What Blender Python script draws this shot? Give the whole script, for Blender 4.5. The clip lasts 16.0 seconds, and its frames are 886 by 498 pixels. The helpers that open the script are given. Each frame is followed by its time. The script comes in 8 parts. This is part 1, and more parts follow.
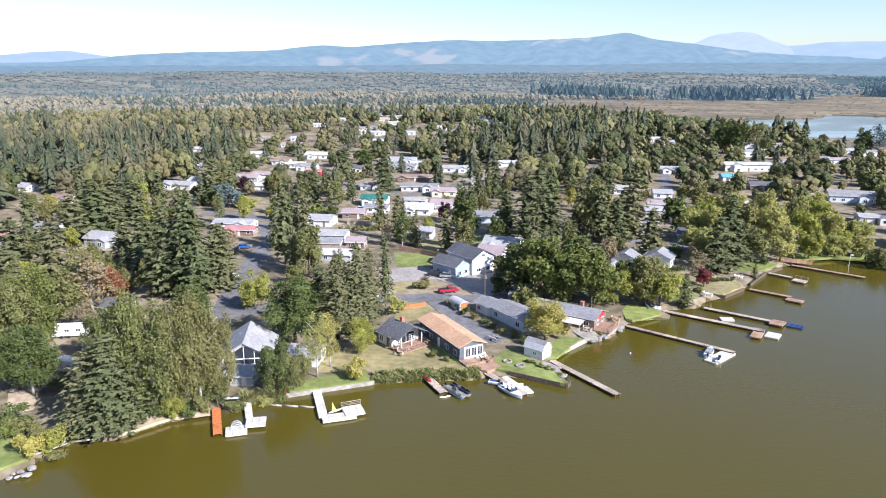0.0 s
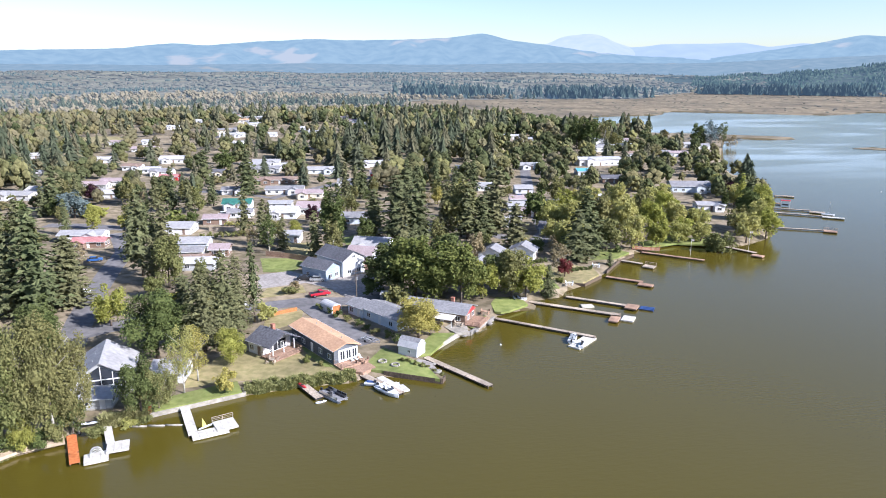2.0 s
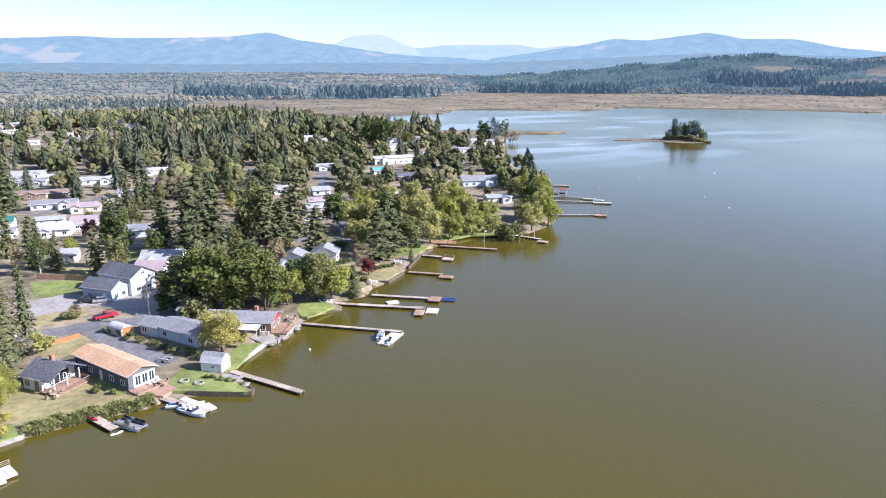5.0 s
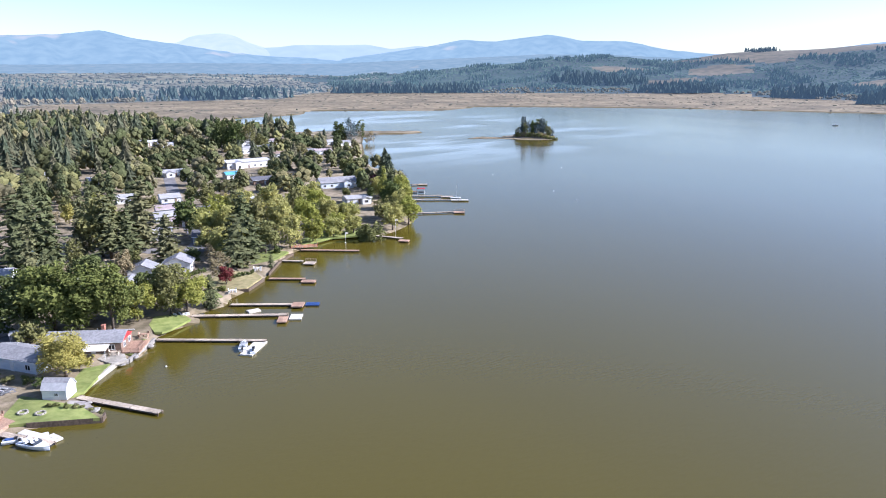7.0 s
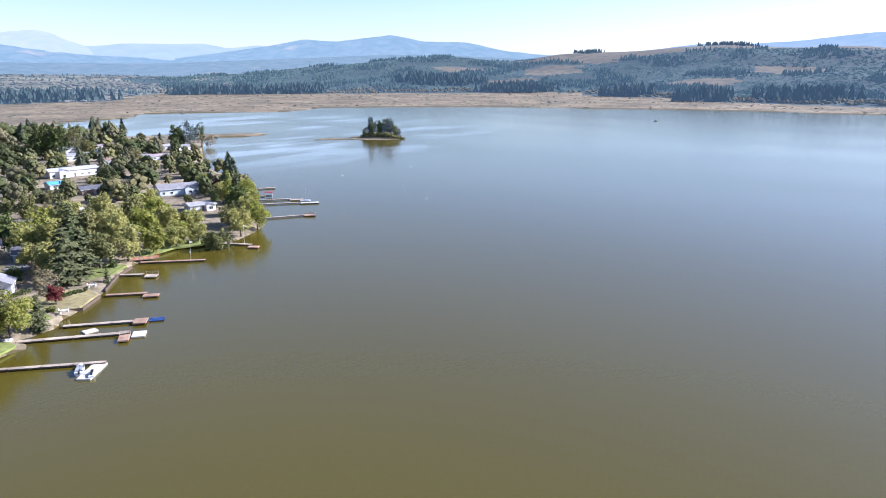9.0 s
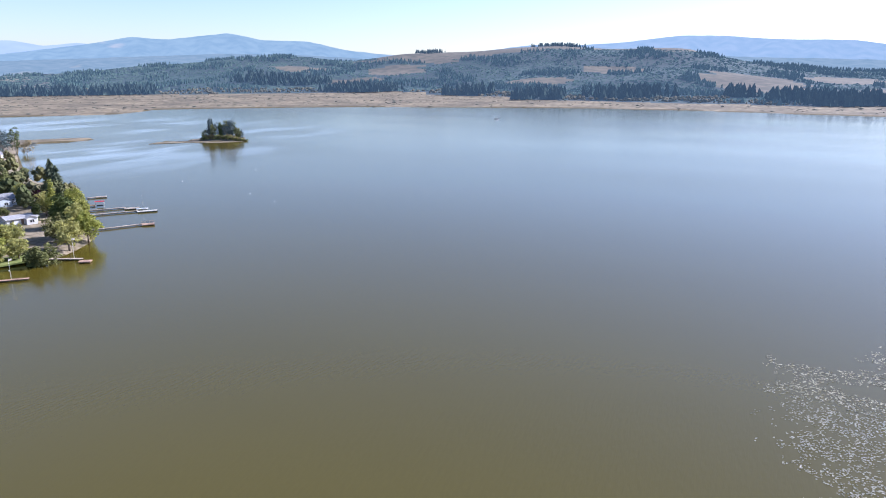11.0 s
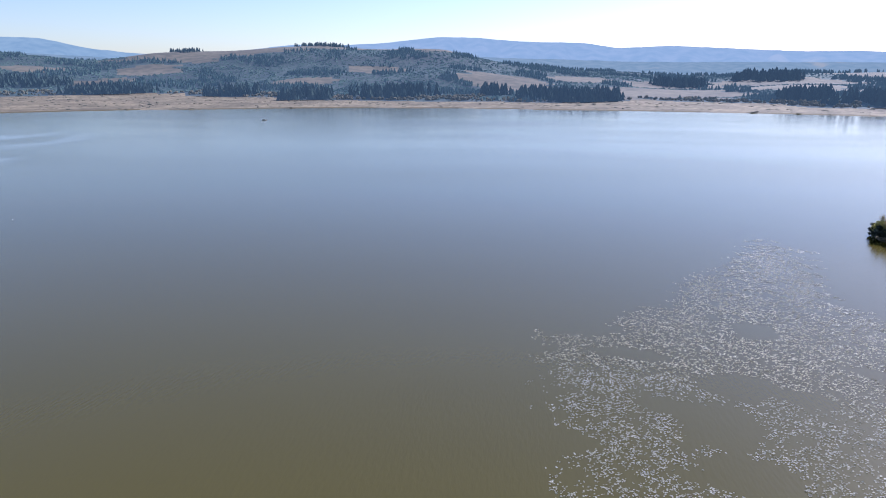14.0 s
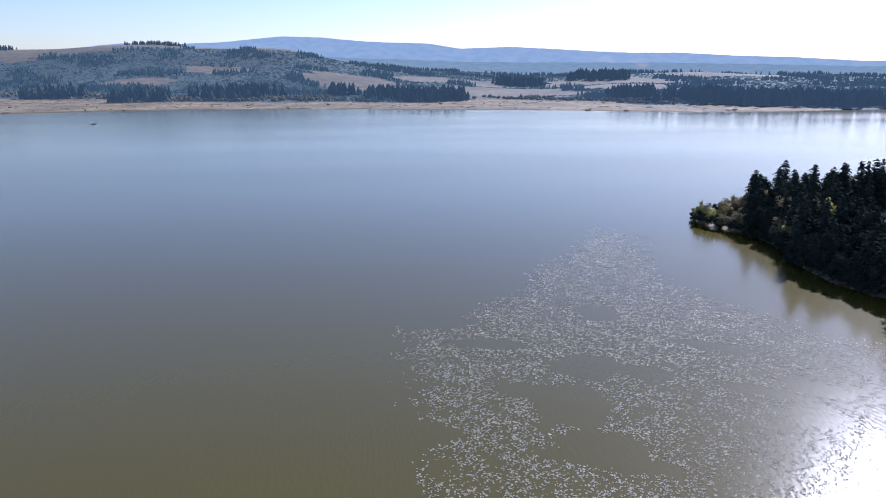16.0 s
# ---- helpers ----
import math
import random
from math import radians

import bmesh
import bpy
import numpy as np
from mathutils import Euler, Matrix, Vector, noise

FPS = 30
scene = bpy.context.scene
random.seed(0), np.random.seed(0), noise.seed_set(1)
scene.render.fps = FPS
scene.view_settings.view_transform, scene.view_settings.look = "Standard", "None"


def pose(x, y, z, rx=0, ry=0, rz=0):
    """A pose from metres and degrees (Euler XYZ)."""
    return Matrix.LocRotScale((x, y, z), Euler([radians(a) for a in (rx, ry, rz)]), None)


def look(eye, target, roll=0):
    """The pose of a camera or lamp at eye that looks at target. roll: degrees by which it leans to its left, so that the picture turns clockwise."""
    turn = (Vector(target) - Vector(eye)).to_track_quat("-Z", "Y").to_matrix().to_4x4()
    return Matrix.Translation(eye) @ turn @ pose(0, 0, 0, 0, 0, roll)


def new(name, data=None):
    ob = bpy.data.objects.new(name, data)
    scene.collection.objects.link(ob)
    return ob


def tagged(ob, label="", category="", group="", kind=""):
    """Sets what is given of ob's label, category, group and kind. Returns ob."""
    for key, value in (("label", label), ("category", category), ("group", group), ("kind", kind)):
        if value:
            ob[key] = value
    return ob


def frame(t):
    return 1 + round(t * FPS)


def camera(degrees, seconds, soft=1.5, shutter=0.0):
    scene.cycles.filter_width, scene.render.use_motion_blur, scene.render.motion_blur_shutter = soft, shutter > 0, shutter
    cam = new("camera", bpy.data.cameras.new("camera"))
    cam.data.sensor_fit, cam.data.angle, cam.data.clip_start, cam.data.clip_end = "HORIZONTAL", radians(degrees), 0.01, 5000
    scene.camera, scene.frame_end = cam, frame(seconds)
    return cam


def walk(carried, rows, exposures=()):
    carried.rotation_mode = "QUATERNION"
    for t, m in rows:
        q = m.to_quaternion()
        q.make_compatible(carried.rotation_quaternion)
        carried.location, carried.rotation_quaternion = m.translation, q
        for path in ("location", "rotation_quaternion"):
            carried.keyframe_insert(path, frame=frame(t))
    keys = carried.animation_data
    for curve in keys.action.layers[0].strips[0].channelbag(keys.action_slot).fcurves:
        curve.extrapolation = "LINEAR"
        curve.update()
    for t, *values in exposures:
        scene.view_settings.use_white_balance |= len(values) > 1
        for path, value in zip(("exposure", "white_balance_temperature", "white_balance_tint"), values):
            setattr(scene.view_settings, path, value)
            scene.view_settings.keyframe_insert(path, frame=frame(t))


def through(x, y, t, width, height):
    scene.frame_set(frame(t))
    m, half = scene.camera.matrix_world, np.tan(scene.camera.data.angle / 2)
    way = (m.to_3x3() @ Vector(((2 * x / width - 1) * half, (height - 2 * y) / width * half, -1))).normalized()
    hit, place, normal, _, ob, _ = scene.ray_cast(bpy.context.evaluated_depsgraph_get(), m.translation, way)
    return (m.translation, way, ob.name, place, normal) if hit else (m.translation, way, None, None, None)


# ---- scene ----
cam = camera(64.59, 16.0, soft=1.0)
PATH = [
    (0.0, pose(-0.00, 0.00, 60.00, 75.66, 0.04, -0.00)),
    (0.5, pose(-0.01, -0.08, 60.08, 75.68, 0.01, -2.64)),
    (1.0, pose(-0.03, -0.16, 60.16, 75.67, -0.05, -5.39)),
    (1.5, pose(-0.05, -0.24, 60.23, 75.67, -0.04, -8.14)),
    (2.0, pose(-0.07, -0.32, 60.30, 75.62, -0.04, -10.94)),
    (2.5, pose(-0.09, -0.39, 60.37, 75.64, -0.05, -13.73)),
    (3.0, pose(-0.11, -0.47, 60.43, 75.64, -0.05, -16.47)),
    (3.5, pose(-0.14, -0.54, 60.49, 75.62, -0.05, -19.24)),
    (4.0, pose(-0.17, -0.60, 60.55, 75.62, -0.04, -21.98)),
    (6.5, pose(-0.37, -0.91, 60.79, 75.63, 0.01, -36.14)),
    (7.0, pose(-0.41, -0.96, 60.83, 75.64, 0.03, -39.13)),
    (7.5, pose(-0.46, -1.01, 60.87, 75.65, 0.04, -42.21)),
    (8.0, pose(-0.51, -1.06, 60.90, 75.65, 0.07, -45.27)),
    (8.5, pose(-0.57, -1.11, 60.93, 75.65, 0.04, -48.34)),
    (9.0, pose(-0.63, -1.15, 60.96, 75.65, 0.01, -51.44)),
    (11.5, pose(-0.95, -1.35, 61.04, 75.62, -0.00, -66.83)),
    (12.0, pose(-1.02, -1.38, 61.05, 75.62, 0.02, -69.87)),
    (12.5, pose(-1.10, -1.41, 61.06, 75.61, 0.02, -72.93)),
    (13.0, pose(-1.18, -1.43, 61.06, 75.61, 0.01, -76.03)),
    (13.5, pose(-1.26, -1.46, 61.06, 75.63, 0.01, -79.11)),
    (14.0, pose(-1.34, -1.48, 61.05, 75.62, -0.02, -82.19)),
    (14.5, pose(-1.43, -1.50, 61.05, 75.62, -0.06, -85.30)),
    (15.0, pose(-1.52, -1.52, 61.04, 75.62, -0.07, -88.40)),
    (15.5, pose(-1.61, -1.53, 61.02, 75.62, -0.04, -91.43)),
    (16.0, pose(-1.70, -1.55, 61.01, 75.63, -0.02, -94.28)),
]
walk(cam, PATH, [(0.0, 1.06, 5740, 17), (4.0, 1.14, 5640, 20), (7.5, 1.18, 5530, 21), (12.5, 0.9, 5400, 24), (16.0, 0.6, 5280, 25)])

HOME_SHORE = [(-67, 94), (-64, 99), (-65, 103), (-63, 108), (-62, 109), (-57, 105), (-54, 106), (-51, 110), (-48, 112),
              (-42, 114), (-41, 119), (-37, 118), (-33, 120), (-30, 122), (-14, 127), (-3, 129), (7, 129), (9, 131), (13, 131),
              (24, 126), (25, 127), (23, 138), (32, 150), (38, 151), (45, 161), (51, 164), (58, 164), (56, 171), (66, 172),
              (69, 177), (76, 181), (84, 188), (88, 193), (98, 204), (105, 211), (114, 216), (127, 221), (136, 220), (144, 214),
              (151, 216), (163, 222), (172, 230), (183, 247), (202, 272), (226, 309), (244, 351), (249, 380)]
FAR_SHORE = [(280, 435), (322, 504), (366, 570), (397, 560), (427, 552), (436, 570), (393, 614), (354, 638), (305, 652),
             (275, 677), (249, 732), (275, 787), (392, 887), (420, 879), (476, 896), (519, 967), (683, 845), (709, 853),
             (797, 890), (895, 800), (1000, 655), (1071, 500), (1128, 350), (1143, 200), (1138, 100), (1116, -24), (1095, -175),
             (1055, -340), (1025, -426), (1035, -608), (1088, -796), (900, -1100), (500, -900)]
SOUTH_SHORE = [(345, -420), (328, -260), (308, -190), (290, -150), (280, -130), (268, -126), (258, -133), (243, -138), (225, -137),
               (203, -131), (185, -131), (168, -138), (148, -155), (110, -230), (0, -300), (-150, -220), (-130, -20), (-85, 60)]
LAKE = np.array(HOME_SHORE + FAR_SHORE + SOUTH_SHORE, float)
ISLE = [(433, 486), (452, 476), (462, 462), (456, 446), (474, 437), (494, 442), (508, 455), (492, 468), (470, 476), (450, 486)]


def signed_distance(px, py, outline):
    """Metres outside (+) or inside (-) an outline."""
    pts = np.asarray(outline, float)
    best = np.full(px.shape, 1e9)
    inside = np.zeros(px.shape, bool)
    for (ax, ay), (bx, by) in zip(pts, np.roll(pts, -1, 0)):
        dx, dy = bx - ax, by - ay
        u = np.clip(((px - ax) * dx + (py - ay) * dy) / (dx * dx + dy * dy), 0, 1)
        best = np.minimum(best, np.hypot(px - ax - u * dx, py - ay - u * dy))
        if ay != by:
            inside ^= ((ay > py) != (by > py)) & (px < ax + (py - ay) / dy * dx)
    return np.where(inside, -best, best)


def waves2(px, py, size, seed=0):
    """Smooth irregular variation between about -1 and 1."""
    rng = np.random.RandomState(seed)
    out = np.zeros(np.shape(px))
    for k in range(7):
        a, f, s = rng.uniform(0, 6.28), rng.uniform(0.6, 2.2), rng.uniform(0, 6.28)
        out = out + np.sin((px * np.cos(a) + py * np.sin(a)) * f * 6.28 / size + s) / 2.6
    return np.clip(out, -1.3, 1.3)


# bearing (clockwise from the first view's middle) and rise in degrees of the wooded hills' crest
HILL_BEARING = [-180, -60, -30, 0, 18, 31, 42, 48.7, 52.9, 56.3, 60.6, 64.5, 69, 73, 78, 82.4, 84.6, 86.8, 91, 98.7, 103, 108, 114, 120, 126, 140, 180]
HILL_RISE = [0, -0.25, -0.3, -0.3, -0.35, -0.55, 0.1, 0.7, 0.85, 0.65, 1.1, 1.25, 1.4, 1.55, 1.45, 1.5, 1.0, 0.55, 0.1, -0.5, -0.5, -0.3, -0.3, -0.4, -0.5, -0.3, 0]
MARSH_BEARING = [0, 13, 26, 31, 35, 44, 54, 62.5, 71, 78, 89, 98, 104, 112.6, 126, 140]
MARSH_BACK = [1200, 1500, 1520, 2150, 2000, 1860, 1950, 1830, 1480, 1420, 1330, 1500, 1420, 1270, 1370, 1400]
MARSH_FRONT = [1600, 880, 700, 620, 600, 500, 500, 500, 500, 500, 500, 500, 500, 500, 500, 500]


def bearing_of(px, py):
    return np.degrees(np.arctan2(px, py))


def marsh_mask(px, py):
    r, b = np.hypot(px, py), bearing_of(px, py)
    return (b > 4) & (b < 140) & (r < np.interp(b, MARSH_BEARING, MARSH_BACK) + 40 * waves2(px, py, 400, 3)) & (r > np.interp(b, MARSH_BEARING, MARSH_FRONT) + 30 * waves2(px, py, 200, 4))


def ground_height(px, py):
    px, py = np.asarray(px, float), np.asarray(py, float)
    r, b = np.hypot(px, py), bearing_of(px, py)
    d = np.maximum(signed_distance(px, py, LAKE), -signed_distance(px, py, ISLE))
    z = np.where(d > 0, 1.0 * (1 - np.exp(-d / 1.2)), np.maximum(-2.5, d * 0.4))
    back = np.interp(b, MARSH_BEARING, MARSH_BACK)
    crest = 60 + 2900 * np.tan(np.radians(np.interp(b, HILL_BEARING, HILL_RISE)))
    u = np.clip((r - back) / (2900 - back), 0, 1)
    rise = u * u * (3 - 2 * u) * 0.55 + 0.45 * u
    knolls = waves2(px, py, 900, 7) * 9 * np.clip(u * 4, 0, 1) * np.clip((crest - 5) / 60, 0, 1)
    fall = np.clip((r - 2950) / 1500, 0, 1)
    hill = (crest * rise + knolls) * (1 - 0.5 * fall)
    return np.where(d > 0, z + np.maximum(hill, 0), z)


def height_at(x, y):
    return float(ground_height(np.array([x]), np.array([y]))[0])


# ---- building helpers ----
def raw_mesh(name, verts, faces, material=None, smooth=False, tint=None):
    """A mesh from arrays; faces all have the same number of corners."""
    verts, faces = np.asarray(verts, np.float32), np.asarray(faces, np.int32)
    me = bpy.data.meshes.new(name)
    n, k = faces.shape
    me.vertices.add(len(verts))
    me.vertices.foreach_set("co", verts.ravel())
    me.loops.add(n * k)
    me.loops.foreach_set("vertex_index", faces.ravel())
    me.polygons.add(n)
    me.polygons.foreach_set("loop_start", np.arange(0, n * k, k, dtype=np.int32))
    me.polygons.foreach_set("loop_total", np.full(n, k, dtype=np.int32))
    me.polygons.foreach_set("use_smooth", np.full(n, smooth))
    if material:
        me.materials.append(material)
    if tint is not None:
        me.attributes.new("tint", "FLOAT", "POINT").data.foreach_set("value", np.asarray(tint, np.float32))
    me.update(calc_edges=True)
    return me


def finish(bm, name, material, smooth=False):
    me = bpy.data.meshes.new(name)
    bmesh.ops.recalc_face_normals(bm, faces=bm.faces)
    bm.to_mesh(me)
    bm.free()
    if material:
        me.materials.append(material)
    if smooth:
        me.polygons.foreach_set("use_smooth", [True] * len(me.polygons))
    return me


def part(name, bm, material, parent, label="", smooth=False):
    """One mesh under a thing or under a part of it."""
    ob = new(name, finish(bm, name, material, smooth) if isinstance(bm, bmesh.types.BMesh) else bm)
    ob.parent = parent
    if label:
        ob["label"] = label
    return ob


def thing(name, x, y, z, rot, label, category, group="", kind=""):
    ob = new(name)
    ob.empty_display_size = 0.5
    ob.matrix_basis = pose(x, y, z, 0, 0, rot)
    return tagged(ob, label, category, group, kind)


def box(bm, cx, cy, cz, sx, sy, sz, rz=0.0, rx=0.0, ry=0.0):
    """A box by its middle and its sizes."""
    m = pose(cx, cy, cz, rx, ry, rz) @ Matrix.Diagonal((sx, sy, sz, 1))
    bmesh.ops.create_cube(bm, size=1, matrix=m)
    return bm


def rod(bm, a, b, r0, r1=None, sides=6):
    a, b = Vector(a), Vector(b)
    d = b - a
    m = Matrix.Translation((a + b) / 2) @ d.to_track_quat("Z", "Y").to_matrix().to_4x4()
    bmesh.ops.create_cone(bm, cap_ends=True, segments=sides, radius1=r0, radius2=r0 if r1 is None else r1, depth=d.length, matrix=m)
    return bm


def prism(bm, outline, z0, z1):
    """An upright slab over an outline."""
    low = [bm.verts.new((x, y, z0)) for x, y in outline]
    top = [bm.verts.new((x, y, z1)) for x, y in outline]
    bm.faces.new(top)
    bm.faces.new(low[::-1])
    for i in range(len(low)):
        j = (i + 1) % len(low)
        bm.faces.new((low[i], low[j], top[j], top[i]))
    return bm


def extrude_profile(bm, profile, axis, a, b):
    """A closed profile drawn along x ('x': profile is (y, z)) or y ('y': profile is (x, z)), from a to b."""
    place = (lambda s, p: (s, p[0], p[1])) if axis == "x" else (lambda s, p: (p[0], s, p[1]))
    lo = [bm.verts.new(place(a, p)) for p in profile]
    hi = [bm.verts.new(place(b, p)) for p in profile]
    bm.faces.new(lo)
    bm.faces.new(hi[::-1])
    for i in range(len(lo)):
        j = (i + 1) % len(lo)
        bm.faces.new((lo[i], hi[i], hi[j], lo[j]))
    return bm


# ---- sky and sun ----
SUN_BEARING, SUN_HEIGHT = 129.0, 33.0
world = bpy.data.worlds.new("sky")
scene.world = world
world.use_nodes = True
wn, wl = world.node_tree.nodes, world.node_tree.links
wn.clear()
sky = wn.new("ShaderNodeTexSky")
sky.sky_type, sky.sun_disc = "NISHITA", False
sky.sun_elevation, sky.sun_rotation = radians(SUN_HEIGHT), radians(SUN_BEARING)
sky.altitude, sky.air_density, sky.dust_density, sky.ozone_density = 100, 0.95, 0.5, 1.4
back = wn.new("ShaderNodeBackground")
back.inputs["Strength"].default_value = 0.083
wout = wn.new("ShaderNodeOutputWorld")
wl.new(sky.outputs[0], back.inputs[0])
wl.new(back.outputs[0], wout.inputs[0])
lamp = bpy.data.lights.new("sun", "SUN")
lamp.energy, lamp.angle, lamp.color = 5.0, radians(0.53), (1.0, 0.95, 0.86)
sun = new("sun", lamp)
to_sun = Vector((math.sin(radians(SUN_BEARING)) * math.cos(radians(SUN_HEIGHT)), math.cos(radians(SUN_BEARING)) * math.cos(radians(SUN_HEIGHT)), math.sin(radians(SUN_HEIGHT))))
sun.matrix_basis = look(to_sun * 500, (0, 0, 0))


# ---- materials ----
HAZE_GLOW = (0.32, 0.52, 0.77, 1)


def mat(name, a, b, size=1.0, rough=0.8, bump=0.0, metal=0.0, broad=12.0, spread=0.25, vary=0.0, local=False, spec=0.4, stretch=(1, 1, 1), glow=0.0):
    """A two-toned surface: fine grain of that size in metres, broad stains, and a change from object to object."""
    m = bpy.data.materials.new(name)
    m.use_nodes = True
    n, l = m.node_tree.nodes, m.node_tree.links
    bsdf = n["Principled BSDF"]
    if local:
        at = n.new("ShaderNodeTexCoord").outputs["Object"]
    else:
        at = n.new("ShaderNodeNewGeometry").outputs["Position"]
    mp = n.new("ShaderNodeMapping")
    mp.inputs["Scale"].default_value = stretch
    l.new(at, mp.inputs[0])
    fine, big = n.new("ShaderNodeTexNoise"), n.new("ShaderNodeTexNoise")
    fine.inputs["Scale"].default_value, fine.inputs["Detail"].default_value = 1 / size, 5
    big.inputs["Scale"].default_value, big.inputs["Detail"].default_value = 1 / broad, 3
    l.new(mp.outputs[0], fine.inputs["Vector"])
    l.new(at, big.inputs["Vector"])
    ramp = n.new("ShaderNodeValToRGB")
    ramp.color_ramp.elements[0].position, ramp.color_ramp.elements[1].position = 0.36, 0.64
    ramp.color_ramp.elements[0].color, ramp.color_ramp.elements[1].color = (*a, 1), (*b, 1)
    l.new(fine.outputs["Fac"], ramp.inputs[0])
    rng = n.new("ShaderNodeMapRange")
    rng.inputs["From Min"].default_value, rng.inputs["From Max"].default_value = 0.3, 0.7
    rng.inputs["To Min"].default_value, rng.inputs["To Max"].default_value = 1 - spread, 1 + spread
    l.new(big.outputs["Fac"], rng.inputs["Value"])
    val = rng.outputs[0]
    if vary:
        info, vr, mul = n.new("ShaderNodeObjectInfo"), n.new("ShaderNodeMapRange"), n.new("ShaderNodeMath")
        vr.inputs["To Min"].default_value, vr.inputs["To Max"].default_value = 1 - vary, 1 + vary
        l.new(info.outputs["Random"], vr.inputs["Value"])
        mul.operation = "MULTIPLY"
        l.new(vr.outputs[0], mul.inputs[0])
        l.new(val, mul.inputs[1])
        val = mul.outputs[0]
    hsv = n.new("ShaderNodeHueSaturation")
    l.new(val, hsv.inputs["Value"])
    l.new(ramp.outputs[0], hsv.inputs["Color"])
    l.new(hsv.outputs[0], bsdf.inputs["Base Color"])
    bsdf.inputs["Roughness"].default_value, bsdf.inputs["Metallic"].default_value = rough, metal
    bsdf.inputs["Specular IOR Level"].default_value = spec
    # blue emission painted on for distance haze; the surface gives no light
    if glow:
        bsdf.inputs["Emission Color"].default_value = HAZE_GLOW
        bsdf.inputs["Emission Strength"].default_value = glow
    if bump:
        bp = n.new("ShaderNodeBump")
        bp.inputs["Strength"].default_value, bp.inputs["Distance"].default_value = bump, size * 0.5
        l.new(fine.outputs["Fac"], bp.inputs["Height"])
        l.new(bp.outputs[0], bsdf.inputs["Normal"])
    return m


def leaf_mat(name, a, b, c, through=0.3, rough=0.55, glow=0.0):
    """Foliage: each spray has its own tone between a and b, each tree leans towards c."""
    m = bpy.data.materials.new(name)
    m.use_nodes = True
    n, l = m.node_tree.nodes, m.node_tree.links
    bsdf, out = n["Principled BSDF"], n["Material Output"]
    geo, info, att = n.new("ShaderNodeNewGeometry"), n.new("ShaderNodeObjectInfo"), n.new("ShaderNodeAttribute")
    att.attribute_name = "tint"
    mix1, mix2 = n.new("ShaderNodeMix"), n.new("ShaderNodeMix")
    mix1.data_type = mix2.data_type = "RGBA"
    mix1.inputs[6].default_value, mix1.inputs[7].default_value = (*a, 1), (*b, 1)
    mix2.inputs[7].default_value = (*c, 1)
    l.new(geo.outputs["Random Per Island"], mix1.inputs[0])
    add = n.new("ShaderNodeMath")
    add.operation = "ADD"
    half = n.new("ShaderNodeMath")
    half.operation = "MULTIPLY"
    half.inputs[1].default_value = 0.55
    l.new(info.outputs["Random"], half.inputs[0])
    l.new(half.outputs[0], add.inputs[0])
    l.new(att.outputs["Fac"], add.inputs[1])
    add.use_clamp = True
    l.new(add.outputs[0], mix2.inputs[0])
    l.new(mix1.outputs[2], mix2.inputs[6])
    l.new(mix2.outputs[2], bsdf.inputs["Base Color"])
    bsdf.inputs["Roughness"].default_value = rough
    bsdf.inputs["Specular IOR Level"].default_value = 0.0 if rough > 0.75 else (0.08 if rough > 0.5 else 0.55)
    tr, ms = n.new("ShaderNodeBsdfTranslucent"), n.new("ShaderNodeMixShader")
    l.new(mix2.outputs[2], tr.inputs[0])
    ms.inputs[0].default_value = through
    l.new(bsdf.outputs[0], ms.inputs[1])
    l.new(tr.outputs[0], ms.inputs[2])
    l.new(ms.outputs[0], out.inputs[0])
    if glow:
        # distance haze added as blue emission; the foliage itself gives no light
        bsdf.inputs["Emission Color"].default_value = HAZE_GLOW
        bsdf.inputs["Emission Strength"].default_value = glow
    return m


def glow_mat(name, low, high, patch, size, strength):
    """The far ranges, with felled patches: a glowing backdrop, miles of air painted into its colours."""
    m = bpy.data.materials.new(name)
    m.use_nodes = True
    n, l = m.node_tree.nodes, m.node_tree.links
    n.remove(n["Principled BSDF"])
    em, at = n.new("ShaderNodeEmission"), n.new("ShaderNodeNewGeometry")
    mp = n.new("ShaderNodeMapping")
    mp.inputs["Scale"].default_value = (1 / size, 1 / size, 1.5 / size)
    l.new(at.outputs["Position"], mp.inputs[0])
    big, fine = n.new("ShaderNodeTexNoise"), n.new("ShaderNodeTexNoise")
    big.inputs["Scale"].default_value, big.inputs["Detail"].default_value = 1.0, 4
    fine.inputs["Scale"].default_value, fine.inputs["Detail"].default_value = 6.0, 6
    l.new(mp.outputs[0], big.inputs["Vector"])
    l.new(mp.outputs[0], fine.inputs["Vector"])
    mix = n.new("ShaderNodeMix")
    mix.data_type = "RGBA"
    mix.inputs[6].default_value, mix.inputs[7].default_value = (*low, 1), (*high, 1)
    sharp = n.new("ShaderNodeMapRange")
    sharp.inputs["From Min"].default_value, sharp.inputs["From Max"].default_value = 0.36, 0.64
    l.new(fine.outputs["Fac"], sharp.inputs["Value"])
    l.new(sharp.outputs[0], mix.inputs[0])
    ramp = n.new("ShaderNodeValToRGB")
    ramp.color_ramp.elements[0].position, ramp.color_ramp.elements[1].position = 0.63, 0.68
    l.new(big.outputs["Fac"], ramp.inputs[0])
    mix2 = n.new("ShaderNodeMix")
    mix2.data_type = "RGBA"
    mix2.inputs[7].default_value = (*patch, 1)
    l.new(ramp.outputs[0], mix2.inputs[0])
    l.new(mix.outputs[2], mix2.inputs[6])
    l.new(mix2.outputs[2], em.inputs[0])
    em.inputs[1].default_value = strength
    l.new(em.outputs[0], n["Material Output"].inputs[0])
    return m


